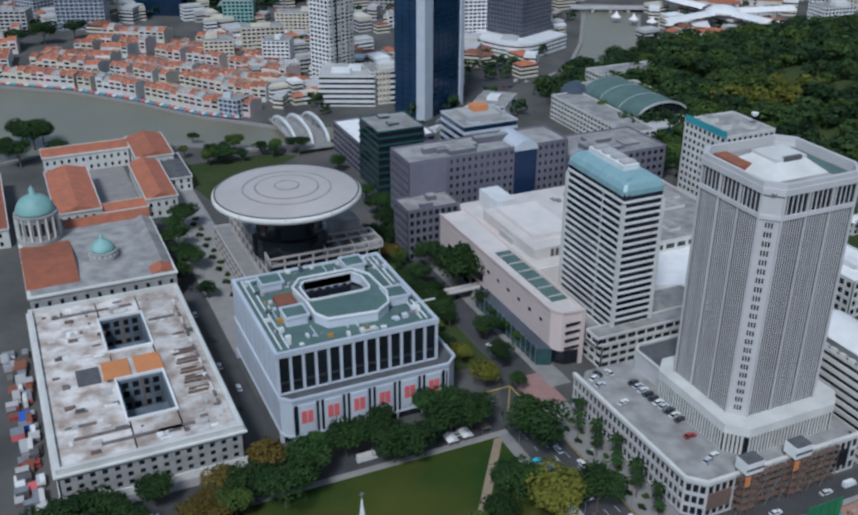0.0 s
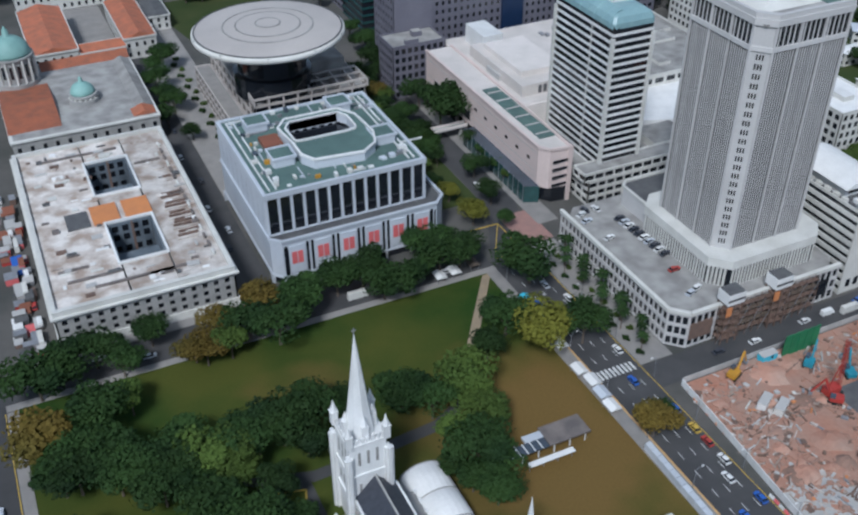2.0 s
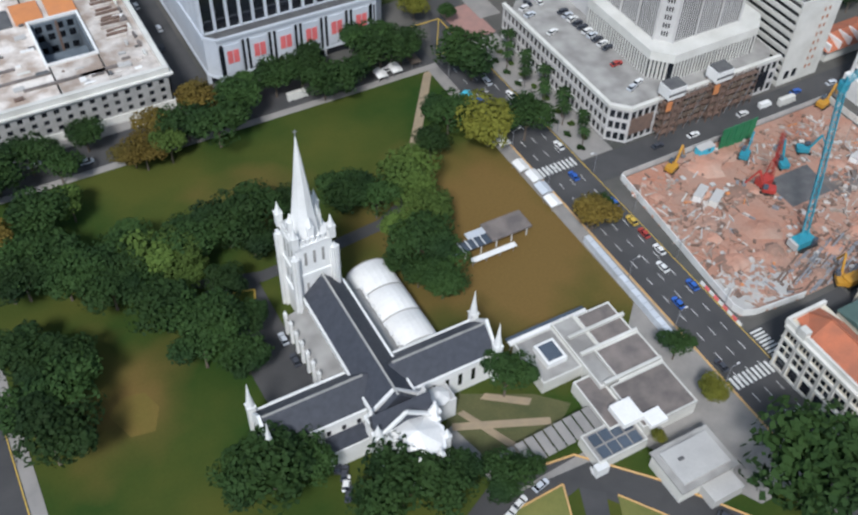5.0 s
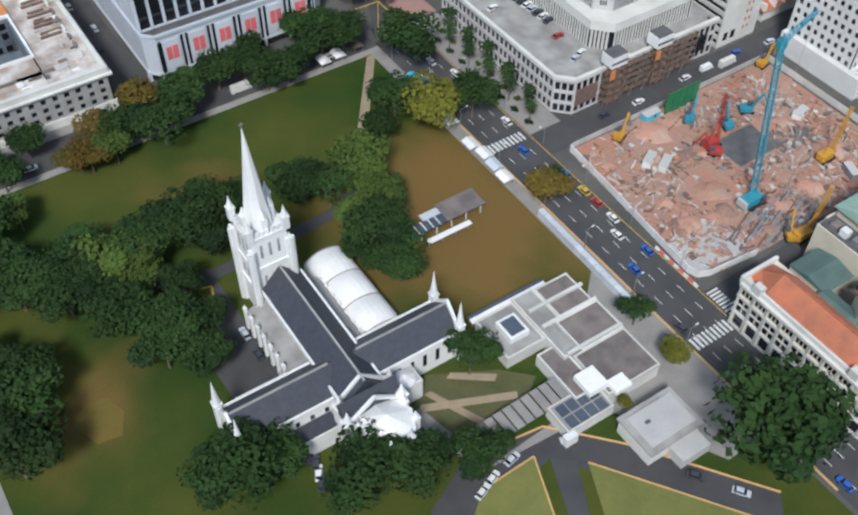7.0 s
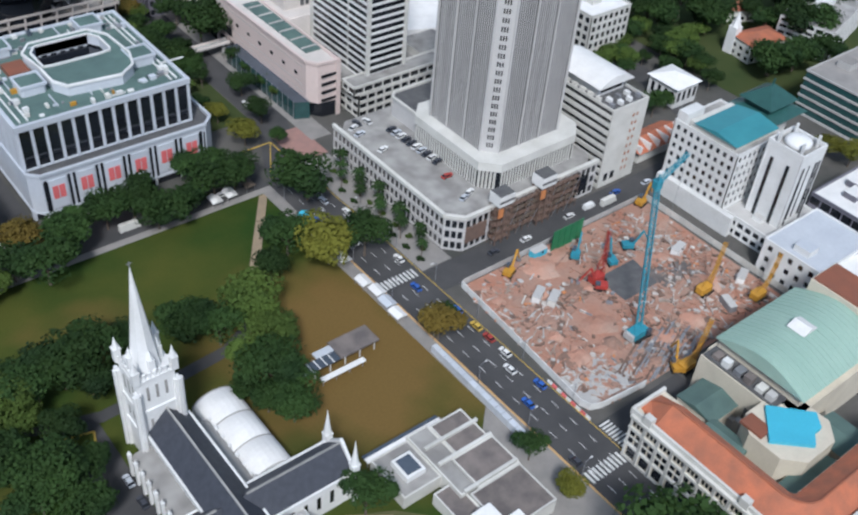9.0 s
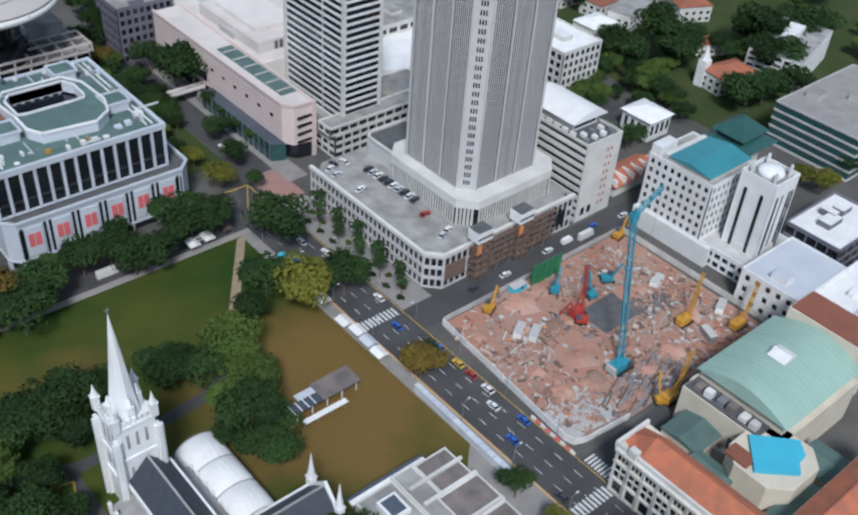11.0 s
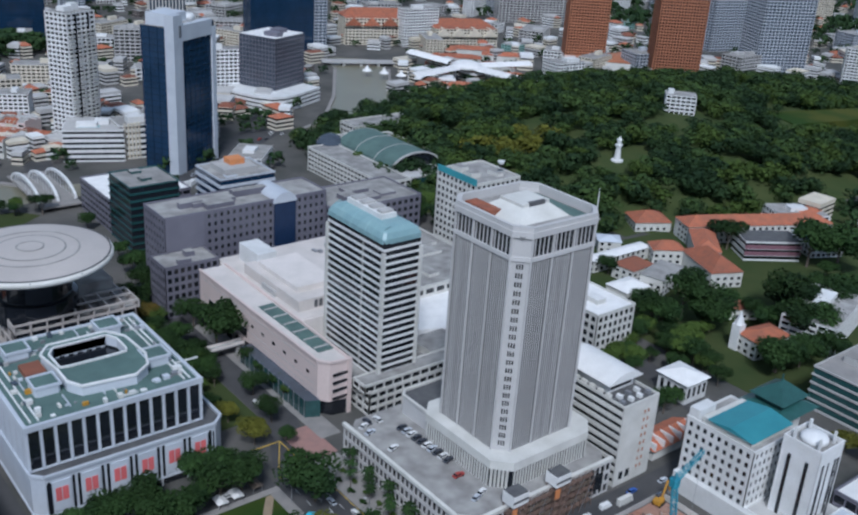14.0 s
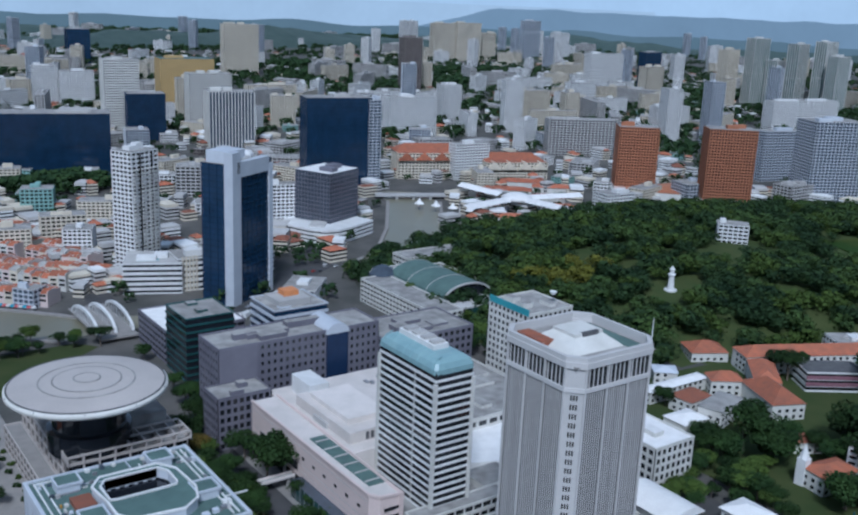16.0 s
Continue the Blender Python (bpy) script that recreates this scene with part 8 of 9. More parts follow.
for k in range(10):
    boxpart("post", -70 + k * 14.5, -2.5 if k % 2 else 2, 0, -69.2 + k * 14.5, -1.7 if k % 2 else 2.8, 16, "white", canopies)
hallr = thing("low_hall", 540, 617, 0, "low hall with a broad cream fabric roof", "hall")
g = Geo()
gable(g, -34, -15, 34, 15, 8, 14, "x")
obj("roof", g, "canvas", hallr)
boxpart("wall", -32, -14, 0, 32, 14, 8, "cream", hallr)
hallr.rotation_euler = (0, 0, radians(-24))
for k in range(6):
    t = thing("quay_sail", 560 + k * 9 - 10, 770 - k * 16 + 10, 0, "white quay-side sail canopy on a mast", "canopy", "quay sails")
    g = Geo()
    g.lathe([(5, 6), (2.5, 8), (0.1, 12)], 0, 0, 10)
    obj("sail", g, "canvas", t)
    boxpart("mast", -0.2, -0.2, 0, 0.2, 0.2, 12, "steel", t)


# ---- shophouses with terracotta roofs ----
def shophouse(x, y, rot, w, d, h, wallm, roofm):
    t = thing("shophouse", x, y, 0, "narrow shophouse with a tiled roof and shuttered front", "shophouse", "riverside shophouses")
    t.rotation_euler = (0, 0, rot)
    g = Geo()
    g.box(-w / 2, 0, 0, w / 2, d, h)
    g.box(w / 2 - 0.2, 0, h, w / 2 + 0.15, d * 0.62, h + 1.6)
    obj("wall", g, wallm, t)
    g = Geo()
    gable(g, -w / 2, 0, w / 2, d * 0.62, h, h + 2.6, "x", 0, 0.1)
    obj("roof", g, roofm, t)
    g = Geo()
    gable(g, -w / 2 + 0.3, d * 0.66, w / 2 - 0.3, d, h - 1.5, h + 0.8, "x", 0, 0.1)
    obj("rear_roof", g, roofm, t)
    for z in (4.8, 8.0):
        if z < h - 1:
            pane(t, 4.2, 1.6, "glass", (0, -0.02, z), 0, "shutter")
    return t


rnd = random.Random(21)
bank = [(-30, 795), (3, 790), (52, 752), (93, 704), (125, 657), (150, 634)]
WALLS, ROOFS = ["offwhite", "cream", "offwhite", "pink", "pink", "cream"], ["terracotta"] * 5 + ["rust", "roofgrey"]
for row in range(6):
    for (xa, ya), (xb, yb) in zip(bank, bank[1:]):
        d = Vector((xb - xa, yb - ya, 0))
        L = d.length
        d.normalize()
        n = Vector((-d.y, d.x, 0))
        k = 0.0
        while k < L - 3:
            w = rnd.uniform(5.2, 7.0)
            p = Vector((xa, ya, 0)) + d * (k + w / 2) + n * (3 + row * 27 + (8 if row % 2 else 0))
            k += w
            if p.y > 935 or p.x > 178 + (p.y - 600) * 0.2 or rnd.random() < 0.08:
                continue
            shophouse(p.x, p.y, math.atan2(d.y, d.x), w - 0.05, rnd.uniform(15, 20), rnd.uniform(8.0, 11.5), rnd.choice(WALLS), rnd.choice(ROOFS))
bluehouse = far_block("blue_house", "pale blue corner house by the quay", "shophouse", 140, 640, 16, 14, 13, -50, "glass")
stalls = Geo()
for k in range(60):
    t = k / 60
    i = min(4, int(t * 5))
    u = t * 5 - i
    x, y = bank[i][0] + (bank[i + 1][0] - bank[i][0]) * u, bank[i][1] + (bank[i + 1][1] - bank[i][1]) * u
    stalls.prism(rect(x - 5.5, y - 5.5, x - 2.5, y - 2.5), 2.2, 3.0, k % 3)
tagged(obj("quay_awnings", stalls, ["bluetarp", "red", "canvas"]), "coloured awnings along the quay", "awning", "", "stuff")

# road bridge with white arches
br = thing("arch_bridge", 173, 584, 0, "white road bridge with three tall arches", "bridge")
boxpart("deck", -11, -34, 2.2, 12, 34, 3.2, "pave", br)
for x in (-10, 0.5, 11):
    g = Geo()
    for i in range(12):
        a0, a1 = math.pi * i / 12, math.pi * (i + 1) / 12
        g.beam((x, -26 * math.cos(a0), 3.2 + 8.5 * math.sin(a0)), (x, -26 * math.cos(a1), 3.2 + 8.5 * math.sin(a1)), 1.6)
    obj("arch", g, "white", br)
    for k in range(9):
        boxpart("hanger", x - 0.15, -20 + k * 5, 3.2, x + 0.15, -19.7 + k * 5, 3.2 + 8.5 * math.sqrt(max(0.0, 1 - ((-20 + k * 5) / 26) ** 2)), "white", br)
farbr = thing("road_bridge", 575, 828, 0, "low concrete road bridge over the river", "bridge")
farbr.rotation_euler = (0, 0, radians(-25))
boxpart("deck", -40, -7, 3, 40, 7, 4.4, "concrete", farbr)
for x in (-18, 0, 18):
    boxpart("pier", x - 1.5, -6, 0, x + 1.5, 6, 3, "concrete", farbr)

# ---- houses at the foot of the hill ----
def villa(x, y, w, d, h, rot, roof, words, walls="offwhite", rise=3.0, panes=True):
    t = thing("villa", x, y, 0, words, "house", "hill houses")
    t.rotation_euler = (0, 0, radians(rot))
    boxpart("wall", -w / 2, -d / 2, 0, w / 2, d / 2, h, walls, t)
    g = Geo()
    hipped(g, -w / 2, -d / 2, w / 2, d / 2, h, h + rise)
    obj("roof", g, roof, t)
    for z in range(max(1, int(h / 3.5)) if panes else 0):
        for k in range(max(2, int(w / 4.5))):
            pane(t, 1.8, 1.6, "glass", (-w / 2 + 2 + k * 4.2, -d / 2 - 0.02, 2 + z * 3.4), 0)
        for k in range(max(2, int(d / 4.5))):
            pane(t, 1.8, 1.6, "glass", (-w / 2 - 0.02, -d / 2 + 2 + k * 4.2, 2 + z * 3.4), math.pi / 2)
    return t


RED, WHITE = "white house with a terracotta tiled roof", "white house with a pale flat-pitched roof"
villa(515, 311, 98, 17, 11, -25.8, "terracotta", "long white school wing with a terracotta roof", rise=4.5)
villa(460, 307, 34, 14, 10, 44, "terracotta", "white school end wing with a terracotta roof", rise=4.0)
villa(470, 357, 23, 19, 6, -29, "terracotta", RED, rise=5.0)
villa(440, 287, 34, 19, 9, 66, "terracotta", "white house with a broad orange tiled roof", rise=6.0)
villa(407, 326, 46, 8, 7, -1, "canvas", "long white house with a pale flat-pitched roof", rise=1.2)
villa(418, 343, 13, 12, 7, -40, "panel", WHITE, rise=2.0)
villa(399, 308, 18, 14, 8, 4, "rust", "white house with a dull red roof", rise=4.0)
villa(402, 291, 26, 13, 10, 15, "roofgrey", "white house with grey roof and balconies", rise=1.0)
villa(434, 314, 18, 12, 9, -34, "terracotta", RED, rise=4.0)
villa(378, 293, 18, 14, 6, 0, "canvas", WHITE, rise=2.5)
villa(408, 247, 24, 10, 6, -30, "rust", "house with a dull red tiled roof")
villa(386, 217, 22, 14, 9, -10, "terracotta", "white chapel with a terracotta roof")
chap = thing("chapel_tower", 377, 225, 0, "small white chapel tower with a spire", "church")
g = Geo()
g.prism(rect(-2.2, -2.2, 2.2, 2.2), 0, 13)
g.lathe([(2.4, 13), (0.05, 20)], 0, 0, 6)
obj("tower", g, "white", chap)
sch = far_block("school_block", "white block with dull mauve bands", "school", 490.5, 281, 34, 19, 12, -32.8, "band", roof="darkroof", plant=0)
for z in (3.6, 7.6):
    boxpart("mauve_band", -17.2, -0.3, z, 17.2, 0.0, z + 2.2, "mauve", sch, "dull mauve painted band")
far_block("school_block", "white block with a green roof", "school", 526, 267, 22, 22, 10, -24, "white", roof="teal", plant=0)
far_block("curved_white_offices", "white offices with glazed ground floor", "office building", 432, 200, 50, 26, 15, 15, "white")
far_block("hill_house", "white colonnaded house among the trees", "house", 656, 484, 25, 18, 22, -48, "white", z=14.5, plant=1)
lh = thing("lighthouse", 519.5, 429, 15.5, "small white lighthouse among the trees", "lighthouse")
g = Geo()
g.lathe([(4.5, -1), (4.5, 1.2), (2.4, 1.4), (1.7, 11), (2.6, 11.3), (2.6, 12.2), (1.5, 12.4), (1.5, 15.2), (2.0, 15.4), (0.4, 17.6), (0.05, 18.6)], 0, 0, 12)
obj("shaft", g, "white", lh)
# low tiled roofs round the canopies and the tea-house by the brown towers
for x, y, w, d, h, rot, roof in ((726, 640, 40, 24, 9, -40, "rust"), (830, 705, 90, 50, 12, -42, "brick"), (560, 650, 44, 34, 8, -30, "canvas"), (596, 690, 30, 16, 7, -40, "terracotta"), (640, 680, 34, 14, 7, -40, "terracotta"), (668, 700, 30, 14, 8, -40, "terracotta"), (600, 742, 34, 14, 8, -40, "terracotta"), (640, 770, 40, 16, 8, -40, "terracotta"), (690, 745, 36, 16, 8, -40, "rust"), (676, 790, 46, 18, 9, -40, "terracotta"), (730, 780, 46, 18, 9, -40, "terracotta"), (575, 705, 24, 12, 7, -40, "terracotta"), (720, 820, 50, 18, 9, -40, "terracotta"), (660, 655, 30, 16, 7, -40, "roofbrown")):
    villa(x, y, w, d, h, rot, roof, "low riverside house with a broad tiled roof" if roof != "canvas" else "low riverside hall with a white roof", rise=3.2, panes=False)

# ---- endless town: repeated blocks, low roofs and trees to the horizon ----
protos = []
for k, (w, d, h, style) in enumerate(((60, 14, 34, "white"), (80, 14, 38, "cream"), (46, 16, 42, "white"), (26, 22, 64, "cream"), (30, 24, 82, "white"), (24, 24, 96, "glass"), (50, 30, 14, "concrete"), (34, 24, 11, "white"), (40, 20, 18, "cream"), (22, 20, 9, "teal"), (90, 16, 40, "concrete"), (30, 30, 24, "glass"), (20, 14, 8, "brown"))):
    t = far_block("town_building", "pale town building with rows of windows", "building", 3000, -300 + 60 * k, w, d, h, 0, style, "buildings of the far town", plant=1)
    protos.append((t, w, h))
rnd = random.Random(99)
taken = [(o.location.x, o.location.y) for o in scene.collection.objects if o.parent is None and o.get("category") in ("apartment tower", "apartment building", "office tower", "office building", "hotel", "shophouse", "shopping mall", "canopy", "car park", "hall", "house")]
heads = []
massed = {}
tries = 0
while len(heads) < 560 and tries < 9000:
    tries += 1
    far = 620 + 3700 * rnd.random() ** 1.35
    bearing = radians(rnd.uniform(-8, 68))
    x, y = far * math.sin(bearing), far * math.cos(bearing)
    if ((x - 660) / 350) ** 2 + ((y - 500) / 200) ** 2 < 1 or (y < 640 and x < 300) or (x < 180 and y < 960):
        continue
    if 330 < x < 640 and 560 < y < 900 and abs((y - 640) - (x - 420) * 1.15) < 75:
        continue
    if y < 0.35 * x or (-60 < y - 640 < 60 and x < 420) or (500 < x < 760 and 590 < y < 840):
        continue
    gap = 30 if far < 1500 else 44
    if any((x - a) ** 2 + (y - b) ** 2 < gap * gap for a, b in taken):
        continue
    low = far < 1500
    pick = rnd.choice([6, 7, 8, 9, 11, 12, 8, 7, 12, 2] if low else [0, 1, 2, 3, 4, 5, 6, 7, 8, 10, 0, 1, 10, 8, 6, 9])
    if 1000 < x < 1700 and 1300 < y < 2200 and pick in (4, 5):
        pick = 0
    taken.append((x, y))
    heads.append(pick)
    m = pose(x, y, 0, 0, 0, rnd.choice([-24, -12, 66, 20, -60, 40]) + rnd.gauss(0, 5))
    if far < 1500:
        copy_thing(protos[pick][0], m)
    else:
        for o in protos[pick][0].children:
            for i, sl in enumerate(o.data.materials):
                w = massed.setdefault(sl.name, Geo())
                n = len(w.v)
                w.v += [tuple(m @ v.co) for v in o.data.vertices]
                w.f += [tuple(n + k for k in q.vertices) for q in o.data.polygons]
                w.m += [0] * len(o.data.polygons)
for t, _, _ in protos:
    for o in (*t.children_recursive, t):
        bpy.data.objects.remove(o)
for key in massed:
    me = massed[key].mesh("far_blocks", [])
    me.materials.append(bpy.data.materials[key])
    tagged(new("far_blocks", me), "crowded apartment blocks of the far town", "buildings", "", "stuff")
roofs = {"terracotta": Geo(), "rust": Geo(), "canvas": Geo(), "cream": Geo(), "concrete": Geo(), "white": Geo(), "glass": Geo()}
near_roofs = 0
while near_roofs < 1700:
    far = 640 + 2600 * rnd.random() ** 1.7
    bearing = radians(rnd.uniform(-6, 62))
    x, y = far * math.sin(bearing), far * math.cos(bearing)
    if ((x - 660) / 345) ** 2 + ((y - 500) / 195) ** 2 < 1 or (y < 650 and x < 380) or (x < 180 and y < 940) or y < 0.35 * x:
        continue
    if 330 < x < 640 and 540 < y < 900 and abs((y - 640) - (x - 420) * 1.15) < 55:
        continue
    near_roofs += 1
    s = rnd.uniform(5, 11)
    m = rnd.choice(["terracotta", "rust", "concrete", "cream", "white", "concrete", "concrete", "terracotta"])
    h = rnd.uniform(5, 13)
    a = rnd.choice([0.1, 0.9, 1.7])
    ca, sa = math.cos(a) * s, math.sin(a) * s * 0.7
    ring = [(x + ca * u - sa * v, y + sa * u / 0.7 + ca * 0.7 * v) for u, v in ((-1, -1), (1, -1), (1, 1), (-1, 1))]
    wallm = "cream" if m in ("terracotta", "rust") else rnd.choice(["concrete", "white", "cream"])
    inset = [(x + (px - x) * 0.97, y + (py - y) * 0.97) for px, py in ring]
    roofs["glass"].prism(inset, 0, h)
    z = 0.0
    while z < h:
        roofs[wallm].prism(ring, z, min(h, z + 1.7))
        z += 3.2
    mid = [(x + (px - x) * 0.25, y + (py - y) * 0.25) for px, py in ring]
    roofs[m].prism(ring, h, h + rnd.uniform(1.2, 3), 0, None, mid if m in ("terracotta", "rust") else ring)
for m, g in roofs.items():
    tagged(obj("far_roofs", g, m), "low crowded houses of the far town", "houses", "", "stuff")
woods = Geo()
small = leaf_cloud(5, 70, 6, 0.24)
# wooded belts between the far quarters: middle and half length
for bx, by, br in [(1218, 2086, 210), (1177, 1826, 150), (1717, 2184, 230), (1377, 1919, 200), (280, 1026, 60), (238, 1012, 70), (1710, 1721, 170), (1572, 1402, 150), (1892, 1553, 220), (1127, 1303, 50), (1300, 2406, 260), (1402, 4056, 420), (1766, 1156, 150), (1312, 1469, 60), (1436, 1211, 70), (5539, 4018, 500), (2471, 3843, 400)]:
    for _ in range(int(70 + br * 0.35)):
        x, y, r = bx + rnd.gauss(0, br * 0.5), by + rnd.gauss(0, br * 0.22), rnd.uniform(6, 12) * (1 + br / 500)
        if any(abs(x - a) < 26 and abs(y - b) < 26 for a, b in taken) or ((x - 660) / 330) ** 2 + ((y - 500) / 180) ** 2 < 1:
            continue
        n = len(woods.v)
        woods.v += [(x + p[0] * r, y + p[1] * r, r * 0.75 + p[2] * r * 0.8) for p in small.v]
        woods.f += [tuple(n + k for k in f) for f in small.f]
        woods.m += small.m
for k in range(3200):
    far = 640 + 3900 * rnd.random() ** 1.2
    bearing = radians(rnd.uniform(-8, 68))
    x, y = far * math.sin(bearing), far * math.cos(bearing)
    if ((x - 660) / 330) ** 2 + ((y - 500) / 180) ** 2 < 1 or (x < 200 and y < 960) or (330 < x < 640 and 540 < y < 900 and abs((y - 640) - (x - 420) * 1.15) < 55):
        continue
    clump = 1 if far < 1400 else 3
    for _ in range(clump):
        r = rnd.uniform(5, 9) * (1 if far < 1400 else 1.6)
        cx, cy = x + rnd.gauss(0, 3 * r * (clump > 1)), y + rnd.gauss(0, 3 * r * (clump > 1))
        n = len(woods.v)
        woods.v += [(cx + p[0] * r, cy + p[1] * r, r * 0.75 + p[2] * r * 0.8) for p in small.v]
        woods.f += [tuple(n + k for k in f) for f in small.f]
        woods.m += small.m
tagged(obj("far_woods", woods, "leafwood"), "scattered trees between the far houses", "trees", "", "stuff")


# low ridges at the edge of sight, green tinted blue for haze, and the pale strait behind them
def ridge(x0, y0, x1, y1, high, seed, words):
    g = Geo()
    a, d = Vector((x0, y0, 0)), Vector((x1 - x0, y1 - y0, 0))
    n = Vector((-d.y, d.x, 0)).normalized()
    def at(i, j):
        u, v = i / 40, j / 8 - 0.5
        bump = noise.noise((u * 6 + seed, v * 2, 0.3)) * 0.5 + noise.noise((u * 17 + seed, v * 4, 1.3)) * 0.2
        z = high * max(0.0, math.sin(math.pi * u)) ** 0.6 * math.cos(math.pi * v) * (0.75 + bump)
        p = a + d * u + n * v * 420
        return (p.x, p.y, max(-0.5, z))
    for i in range(40):
        for j in range(8):
            g.face([at(i, j), at(i + 1, j), at(i + 1, j + 1), at(i, j + 1)])
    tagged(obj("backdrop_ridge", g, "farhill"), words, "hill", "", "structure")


ridge(700, 3350, 2500, 3500, 72, 2.0, "low wooded ridge far behind the town, tinted for haze")
ridge(150, 3900, 1200, 4000, 52, 5.0, "low wooded ridge near the far shore, tinted for haze")
ridge(2300, 3700, 3600, 2900, 60, 8.0, "low wooded ridge on the horizon, haze tinted into its colour")
ridge(3300, 3000, 4300, 1800, 45, 11.0, "low wooded ridge on the horizon, haze tinted into its colour")
sheet("water_strait", [(-900, 4250), (2300, 4050), (2300, 4840), (-900, 4840)], 0.4, "strait", "pale strait beyond the town", "sea")


# added glowing strips at the edge of sight, painted as hazy distance and pale sky
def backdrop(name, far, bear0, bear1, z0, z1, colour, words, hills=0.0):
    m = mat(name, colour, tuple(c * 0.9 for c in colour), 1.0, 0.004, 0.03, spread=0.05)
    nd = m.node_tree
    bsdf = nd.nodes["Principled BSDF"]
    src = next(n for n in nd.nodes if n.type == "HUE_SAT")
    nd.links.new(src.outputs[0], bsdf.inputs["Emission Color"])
    # the strip glows by itself; haze is painted into its emission colour
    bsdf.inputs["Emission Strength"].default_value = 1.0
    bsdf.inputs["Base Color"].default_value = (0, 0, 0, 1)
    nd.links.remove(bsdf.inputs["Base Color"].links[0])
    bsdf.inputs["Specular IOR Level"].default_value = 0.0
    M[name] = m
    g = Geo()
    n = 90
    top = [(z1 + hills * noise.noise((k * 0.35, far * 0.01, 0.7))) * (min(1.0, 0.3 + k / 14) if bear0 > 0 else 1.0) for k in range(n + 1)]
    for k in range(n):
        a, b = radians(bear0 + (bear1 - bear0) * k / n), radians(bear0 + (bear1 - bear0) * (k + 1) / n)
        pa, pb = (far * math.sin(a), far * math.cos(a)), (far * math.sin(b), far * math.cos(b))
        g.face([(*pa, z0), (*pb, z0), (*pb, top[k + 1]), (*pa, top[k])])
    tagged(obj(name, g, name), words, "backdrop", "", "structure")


backdrop("backdrop_sky", 4880, -20, 82, -1, 900, (0.46, 0.58, 0.68), "glowing strip painted as pale blue hazy sky over the horizon")
backdrop("backdrop_sea", 4780, -20, 48, -1, 171, (0.42, 0.52, 0.60), "glowing strip painted as pale hazy sea", 0)
backdrop("backdrop_land", 4700, 34, 82, -1, 160, (0.20, 0.275, 0.335), "glowing strip painted as far land in blue haze", 8)
backdrop("backdrop_shore", 4650, -20, 82, -1, 66, (0.125, 0.18, 0.205), "glowing strip painted as a wooded far shore in haze", 18)


# ---- vehicles and street things ----
def car_kind(m, long=4.4, high=1.45, van=False):
    body, glz = Geo(), Geo()
    h = long / 2
    body.prism([(-h, -0.85), (h - 0.25, -0.85), (h, -0.55), (h, 0.55), (h - 0.25, 0.85), (-h, 0.85)], 0.3, 0.85)
    if van:
        body.prism([(-h, -0.85), (h - 0.6, -0.85), (h - 0.6, 0.85), (-h, 0.85)], 0.85, high, 0, None, [(-h, -0.8), (h - 1.1, -0.8), (h - 1.1, 0.8), (-h, 0.8)])
        glz.prism([(h - 1.0, -0.75), (h - 0.45, -0.75), (h - 0.45, 0.75), (h - 1.0, 0.75)], 0.86, high - 0.2, 0, None, [(h - 1.2, -0.72), (h - 1.0, -0.72), (h - 1.0, 0.72), (h - 1.2, 0.72)])
    else:
        glz.prism([(-h + 0.35, -0.78), (h - 1.0, -0.78), (h - 1.0, 0.78), (-h + 0.35, 0.78)], 0.85, high - 0.06, 0, None, [(-h + 0.9, -0.64), (h - 1.8, -0.64), (h - 1.8, 0.64), (-h + 0.9, 0.64)])
        body.prism([(-h + 0.88, -0.66), (h - 1.78, -0.66), (h - 1.78, 0.66), (-h + 0.88, 0.66)], high - 0.06, high)
    return body.mesh("body", m), glz.mesh("glazing", "glass"), long


WHEEL = Geo()
ring = [(0.32 * math.cos(k * math.pi / 6), 0.32 * math.sin(k * math.pi / 6)) for k in range(12)]
for k in range(12):
    a, b = ring[k], ring[(k + 1) % 12]
    WHEEL.face([(a[0], -0.1, a[1]), (b[0], -0.1, b[1]), (b[0], 0.1, b[1]), (a[0], 0.1, a[1])])
WHEEL.face([(a, 0.1, b) for a, b in ring])
WHEEL.face([(a, -0.1, b) for a, b in ring[::-1]])
WHEEL = WHEEL.mesh("wheel", "tyre")
KINDS = {"white": car_kind("white"), "blue": car_kind("carblue"), "red": car_kind("machinered"), "yellow": car_kind("yellow"), "black": car_kind("slate"), "silver": car_kind("panel"), "van": car_kind("white", 5.2, 2.2, True), "lorry": car_kind("offwhite", 7.5, 3.0, True), "bus": car_kind("white", 11.5, 3.1, True)}
CAR_WORDS = {"white": "white saloon car", "blue": "bright blue taxi", "red": "dark red car", "yellow": "yellow taxi", "black": "black car", "silver": "silver grey car", "van": "white panel van", "lorry": "pale box lorry", "bus": "long white bus"}


def vehicle(kind, x, y, turn, z=0.13, where="on the road"):
    body, glz, long = KINDS[kind]
    t = thing("bus" if kind == "bus" else "lorry" if kind == "lorry" else "car", x, y, z, CAR_WORDS[kind] + " " + where, "vehicle", "vehicles of the town")
    t.rotation_euler = (0, 0, radians(turn))
    for name, me in (("body", body), ("glazing", glz)):
        new(name, me).parent = t
    for dx in (-long * 0.31, long * 0.31):
        for dy in (-0.78, 0.78):
            o = new("wheel", WHEEL)
            o.parent, o.location = t, (dx, dy, 0.32)
    return t


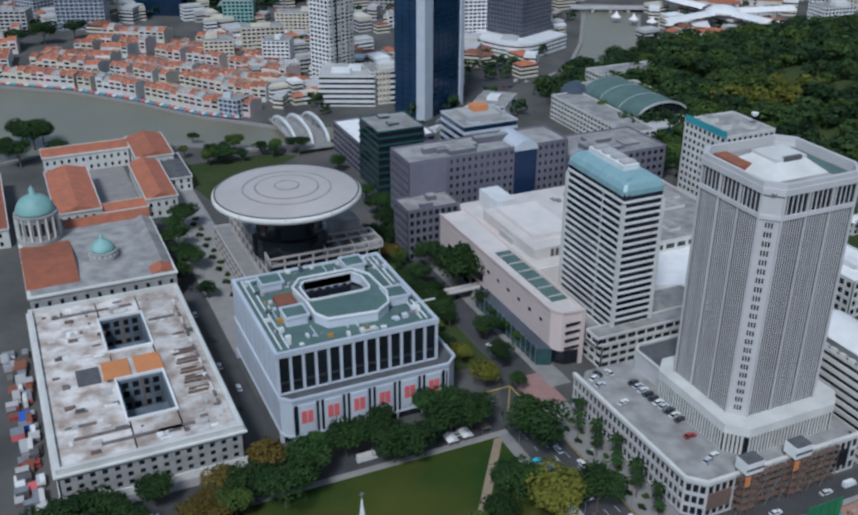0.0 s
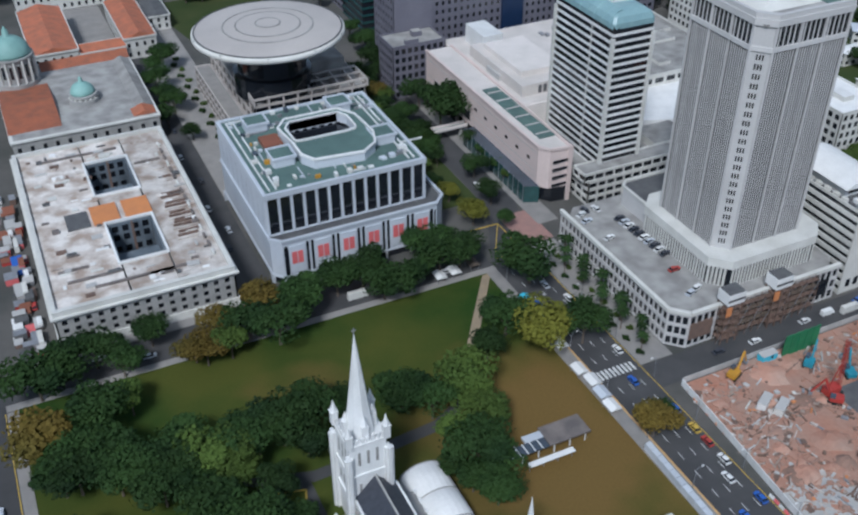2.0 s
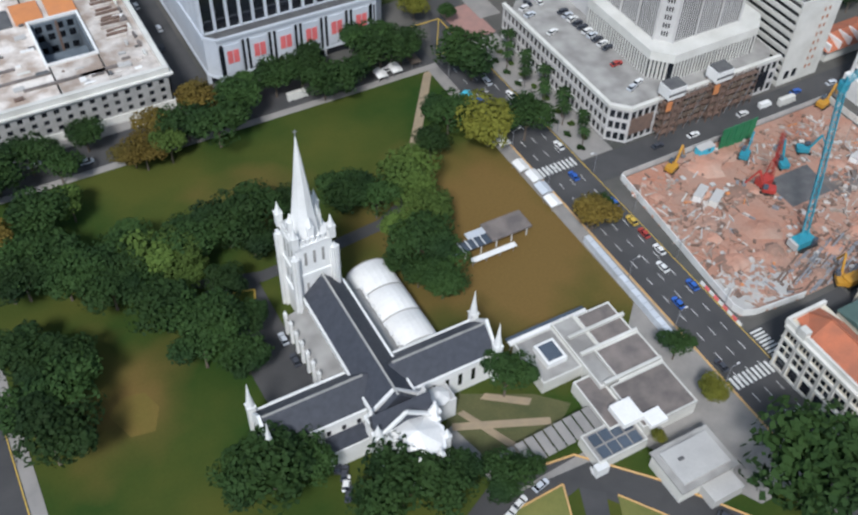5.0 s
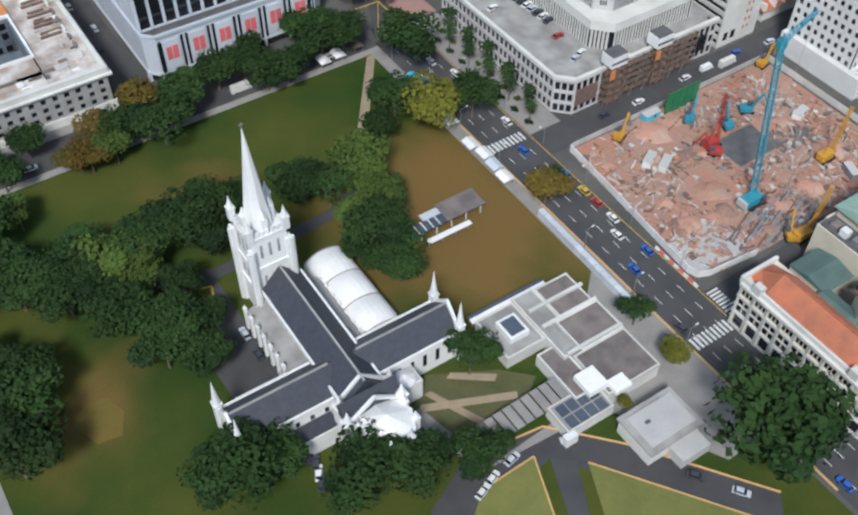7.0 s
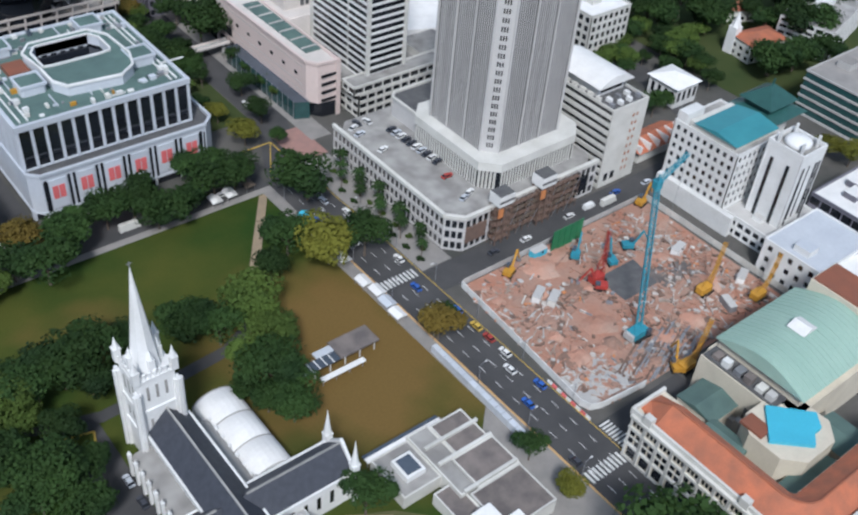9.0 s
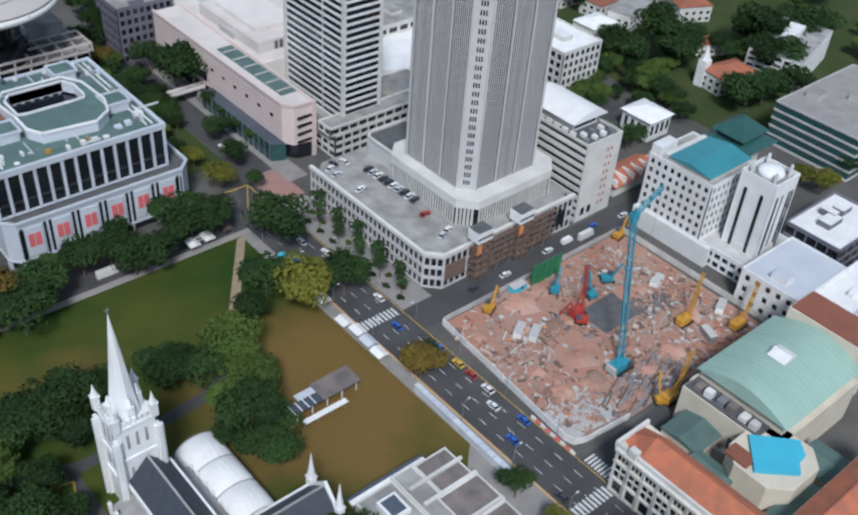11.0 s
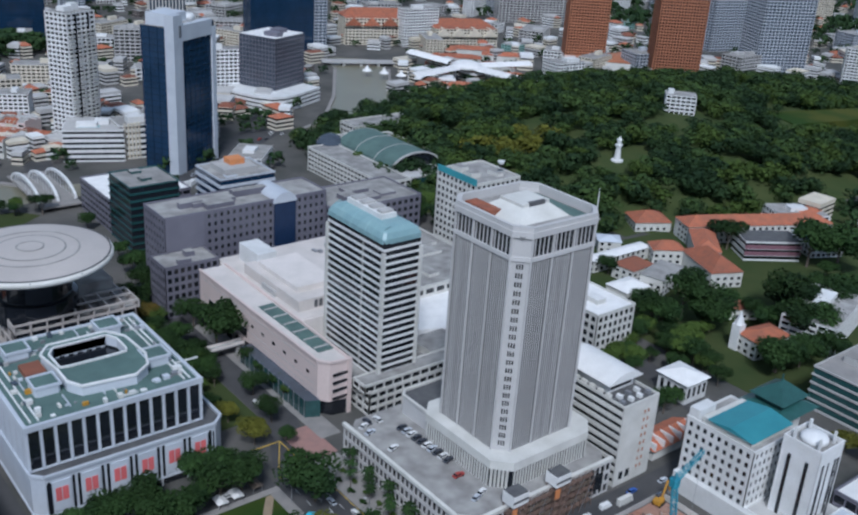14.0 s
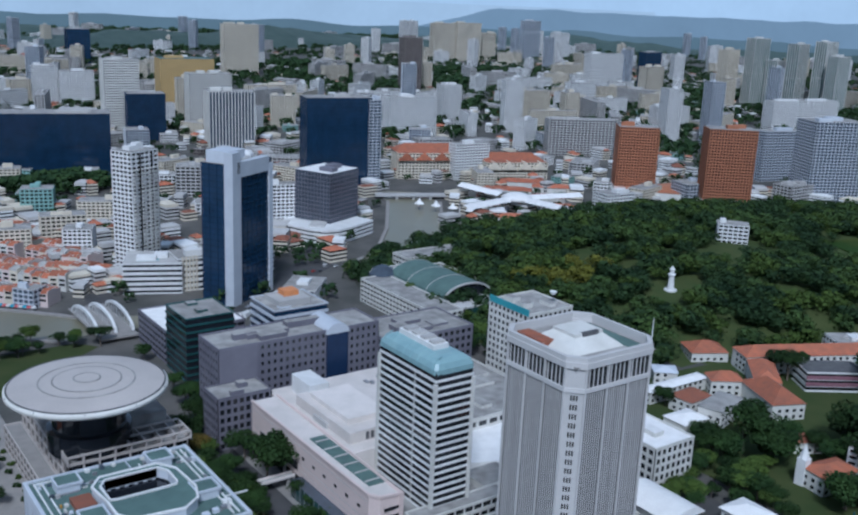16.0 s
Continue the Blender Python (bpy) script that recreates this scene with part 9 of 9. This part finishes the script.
for kind, x, y in (("blue", 157.4, 160), ("yellow", 157.6, 151), ("red", 157.6, 145), ("white", 157.5, 137.5), ("blue", 157.3, 122), ("blue", 149.4, 118.6), ("white", 154, 131.5), ("white", 157.4, 220), ("blue", 153.2, 175.6), ("silver", 149.6, 210), ("black", 145.9, 96), ("white", 153.8, 74), ("silver", 150, 60), ("blue", 146, 40), ("bus", 153.5, 243), ("silver", 154, 230), ("white", 157.2, 190)):
    vehicle(kind, x, y, 90)
row = ("black", "silver", "white", "black", "black", "white", "silver", "black", "white", "black")
for k, kind in enumerate(row):
    vehicle(kind, 188.4 + 0.15 * k, 237 - k * 2.8, 10, 14.3, "parked on the roof deck")
for kind, x, y, a in (("white", 177.3, 245, 20), ("silver", 176.8, 240.5, 10), ("white", 178, 228, 15), ("red", 187, 203, 0), ("white", 187.3, 191.5, 20), ("silver", 184, 190.2, 20), ("white", 184, 246, 90), ("black", 180, 247, 90)):
    vehicle(kind, x, y, a, 14.3, "parked on the roof deck")
for kind, x, y, a in (("black", 43.5, 116, 60), ("black", 44, 113.4, 60), ("white", 43.2, 110.8, 60), ("black", 42.5, 108, 60), ("silver", 44.5, 118.6, 60), ("black", 47, 150, 90), ("silver", 47, 158, 90)):
    vehicle(kind, x, y, a, 0.14, "parked beside the cathedral")
for kind, x, y, a in (("white", 73, 85.4, 20), ("white", 77, 87, 20), ("silver", 84, 88.6, 12), ("black", 118, 61, -52), ("silver", 124, 52, -55), ("white", 99, 85.5, -20)):
    vehicle(kind, x, y, a, 0.14, "on the curving slip road")
for kind, x, y in (("white", -31, 172), ("blue", -35, 167), ("silver", -30, 205), ("black", -35, 240)):
    vehicle(kind, x, y, 90)
for kind, x, y in (("white", 104, 252), ("black", 110, 252), ("silver", 118, 258), ("white", 126, 252), ("white", 70, 257), ("black", 40, 257), ("silver", 20, 252), ("white", 5, 258), ("lorry", 92, 252)):
    vehicle(kind, x, y, 0)
for kind, x, y in (("van", 232, 175), ("lorry", 240, 173), ("white", 222, 175), ("blue", 247, 176), ("silver", 262, 174), ("white", 200, 174), ("black", 186, 175)):
    vehicle(kind, x, y, 0)
for kind, x, y in (("black", 60, 300), ("silver", 63, 312), ("white", 60, 330), ("black", 63, 352), ("white", 60, 375), ("black", 63, 400), ("silver", 60, 430), ("white", 164, 300), ("black", 168, 318), ("silver", 164, 345), ("white", 168, 372)):
    vehicle(kind, x, y, 90)
rnd = random.Random(31)
for k in range(26):
    u = rnd.random()
    vehicle(rnd.choice(["white", "silver", "black", "red", "bus", "van"]), 250 + 120 * u + rnd.uniform(-6, 6), 556 + 84 * u + rnd.uniform(-6, 6), 35, 0.12)
for k in range(9):
    vehicle("lorry" if k % 3 == 0 else "van" if k % 3 == 1 else "red", -11 + rnd.uniform(-1.5, 1.5), 275 + k * 10, 90, 0.05, "parked beside the civic hall")

# workmen's stalls and blue tarpaulins by the road
for k, (x, y, m) in enumerate(((151, 224, "bluetarp"), (152.5, 219, "carblue"), (149.5, 213, "bluetarp"), (140, 186, "canvas"), (141, 180, "canvas"), (140.5, 174, "panel"), (140, 168, "canvas"), (141, 199, "canvas"), (128, 249.5, "canvas"), (122, 249, "canvas"), (136, 251, "bark"))):
    t = thing("stall", x - 8 if k < 3 else x, y, 0.1, "small roadside stall under a canvas sheet", "stall", "roadside stalls")
    g = Geo()
    gable(g, -1.8, -2.4, 1.8, 2.4, 2.3, 3.1, "y", 0, 0.2)
    obj("sheet", g, m, t)
    for dx in (-1.6, 1.6):
        for dy in (-2.2, 2.2):
            boxpart("post", dx - 0.06, dy - 0.06, 0, dx + 0.06, dy + 0.06, 2.35, "steel", t)


# street lamps
POLE, HEAD = Geo(), Geo()
POLE.lathe([(0.12, 0), (0.08, 7.6)], 0, 0, 6)
POLE.beam((0, 0, 7.5), (1.8, 0, 8.1), 0.1)
HEAD.box(1.5, -0.18, 8.0, 2.4, 0.18, 8.2)
POLE, HEAD = POLE.mesh("pole", "steel"), HEAD.mesh("lamp_head", "white")
for k in range(9):
    for x, a in ((143.0, 0), (160.6, 180)):
        t = thing("street_lamp", x, 70 + k * 21, 0.15, "grey steel street lamp beside the road", "street lamp", "street lamps")
        t.rotation_euler = (0, 0, radians(a))
        new("pole", POLE).parent = t
        new("lamp_head", HEAD).parent = t
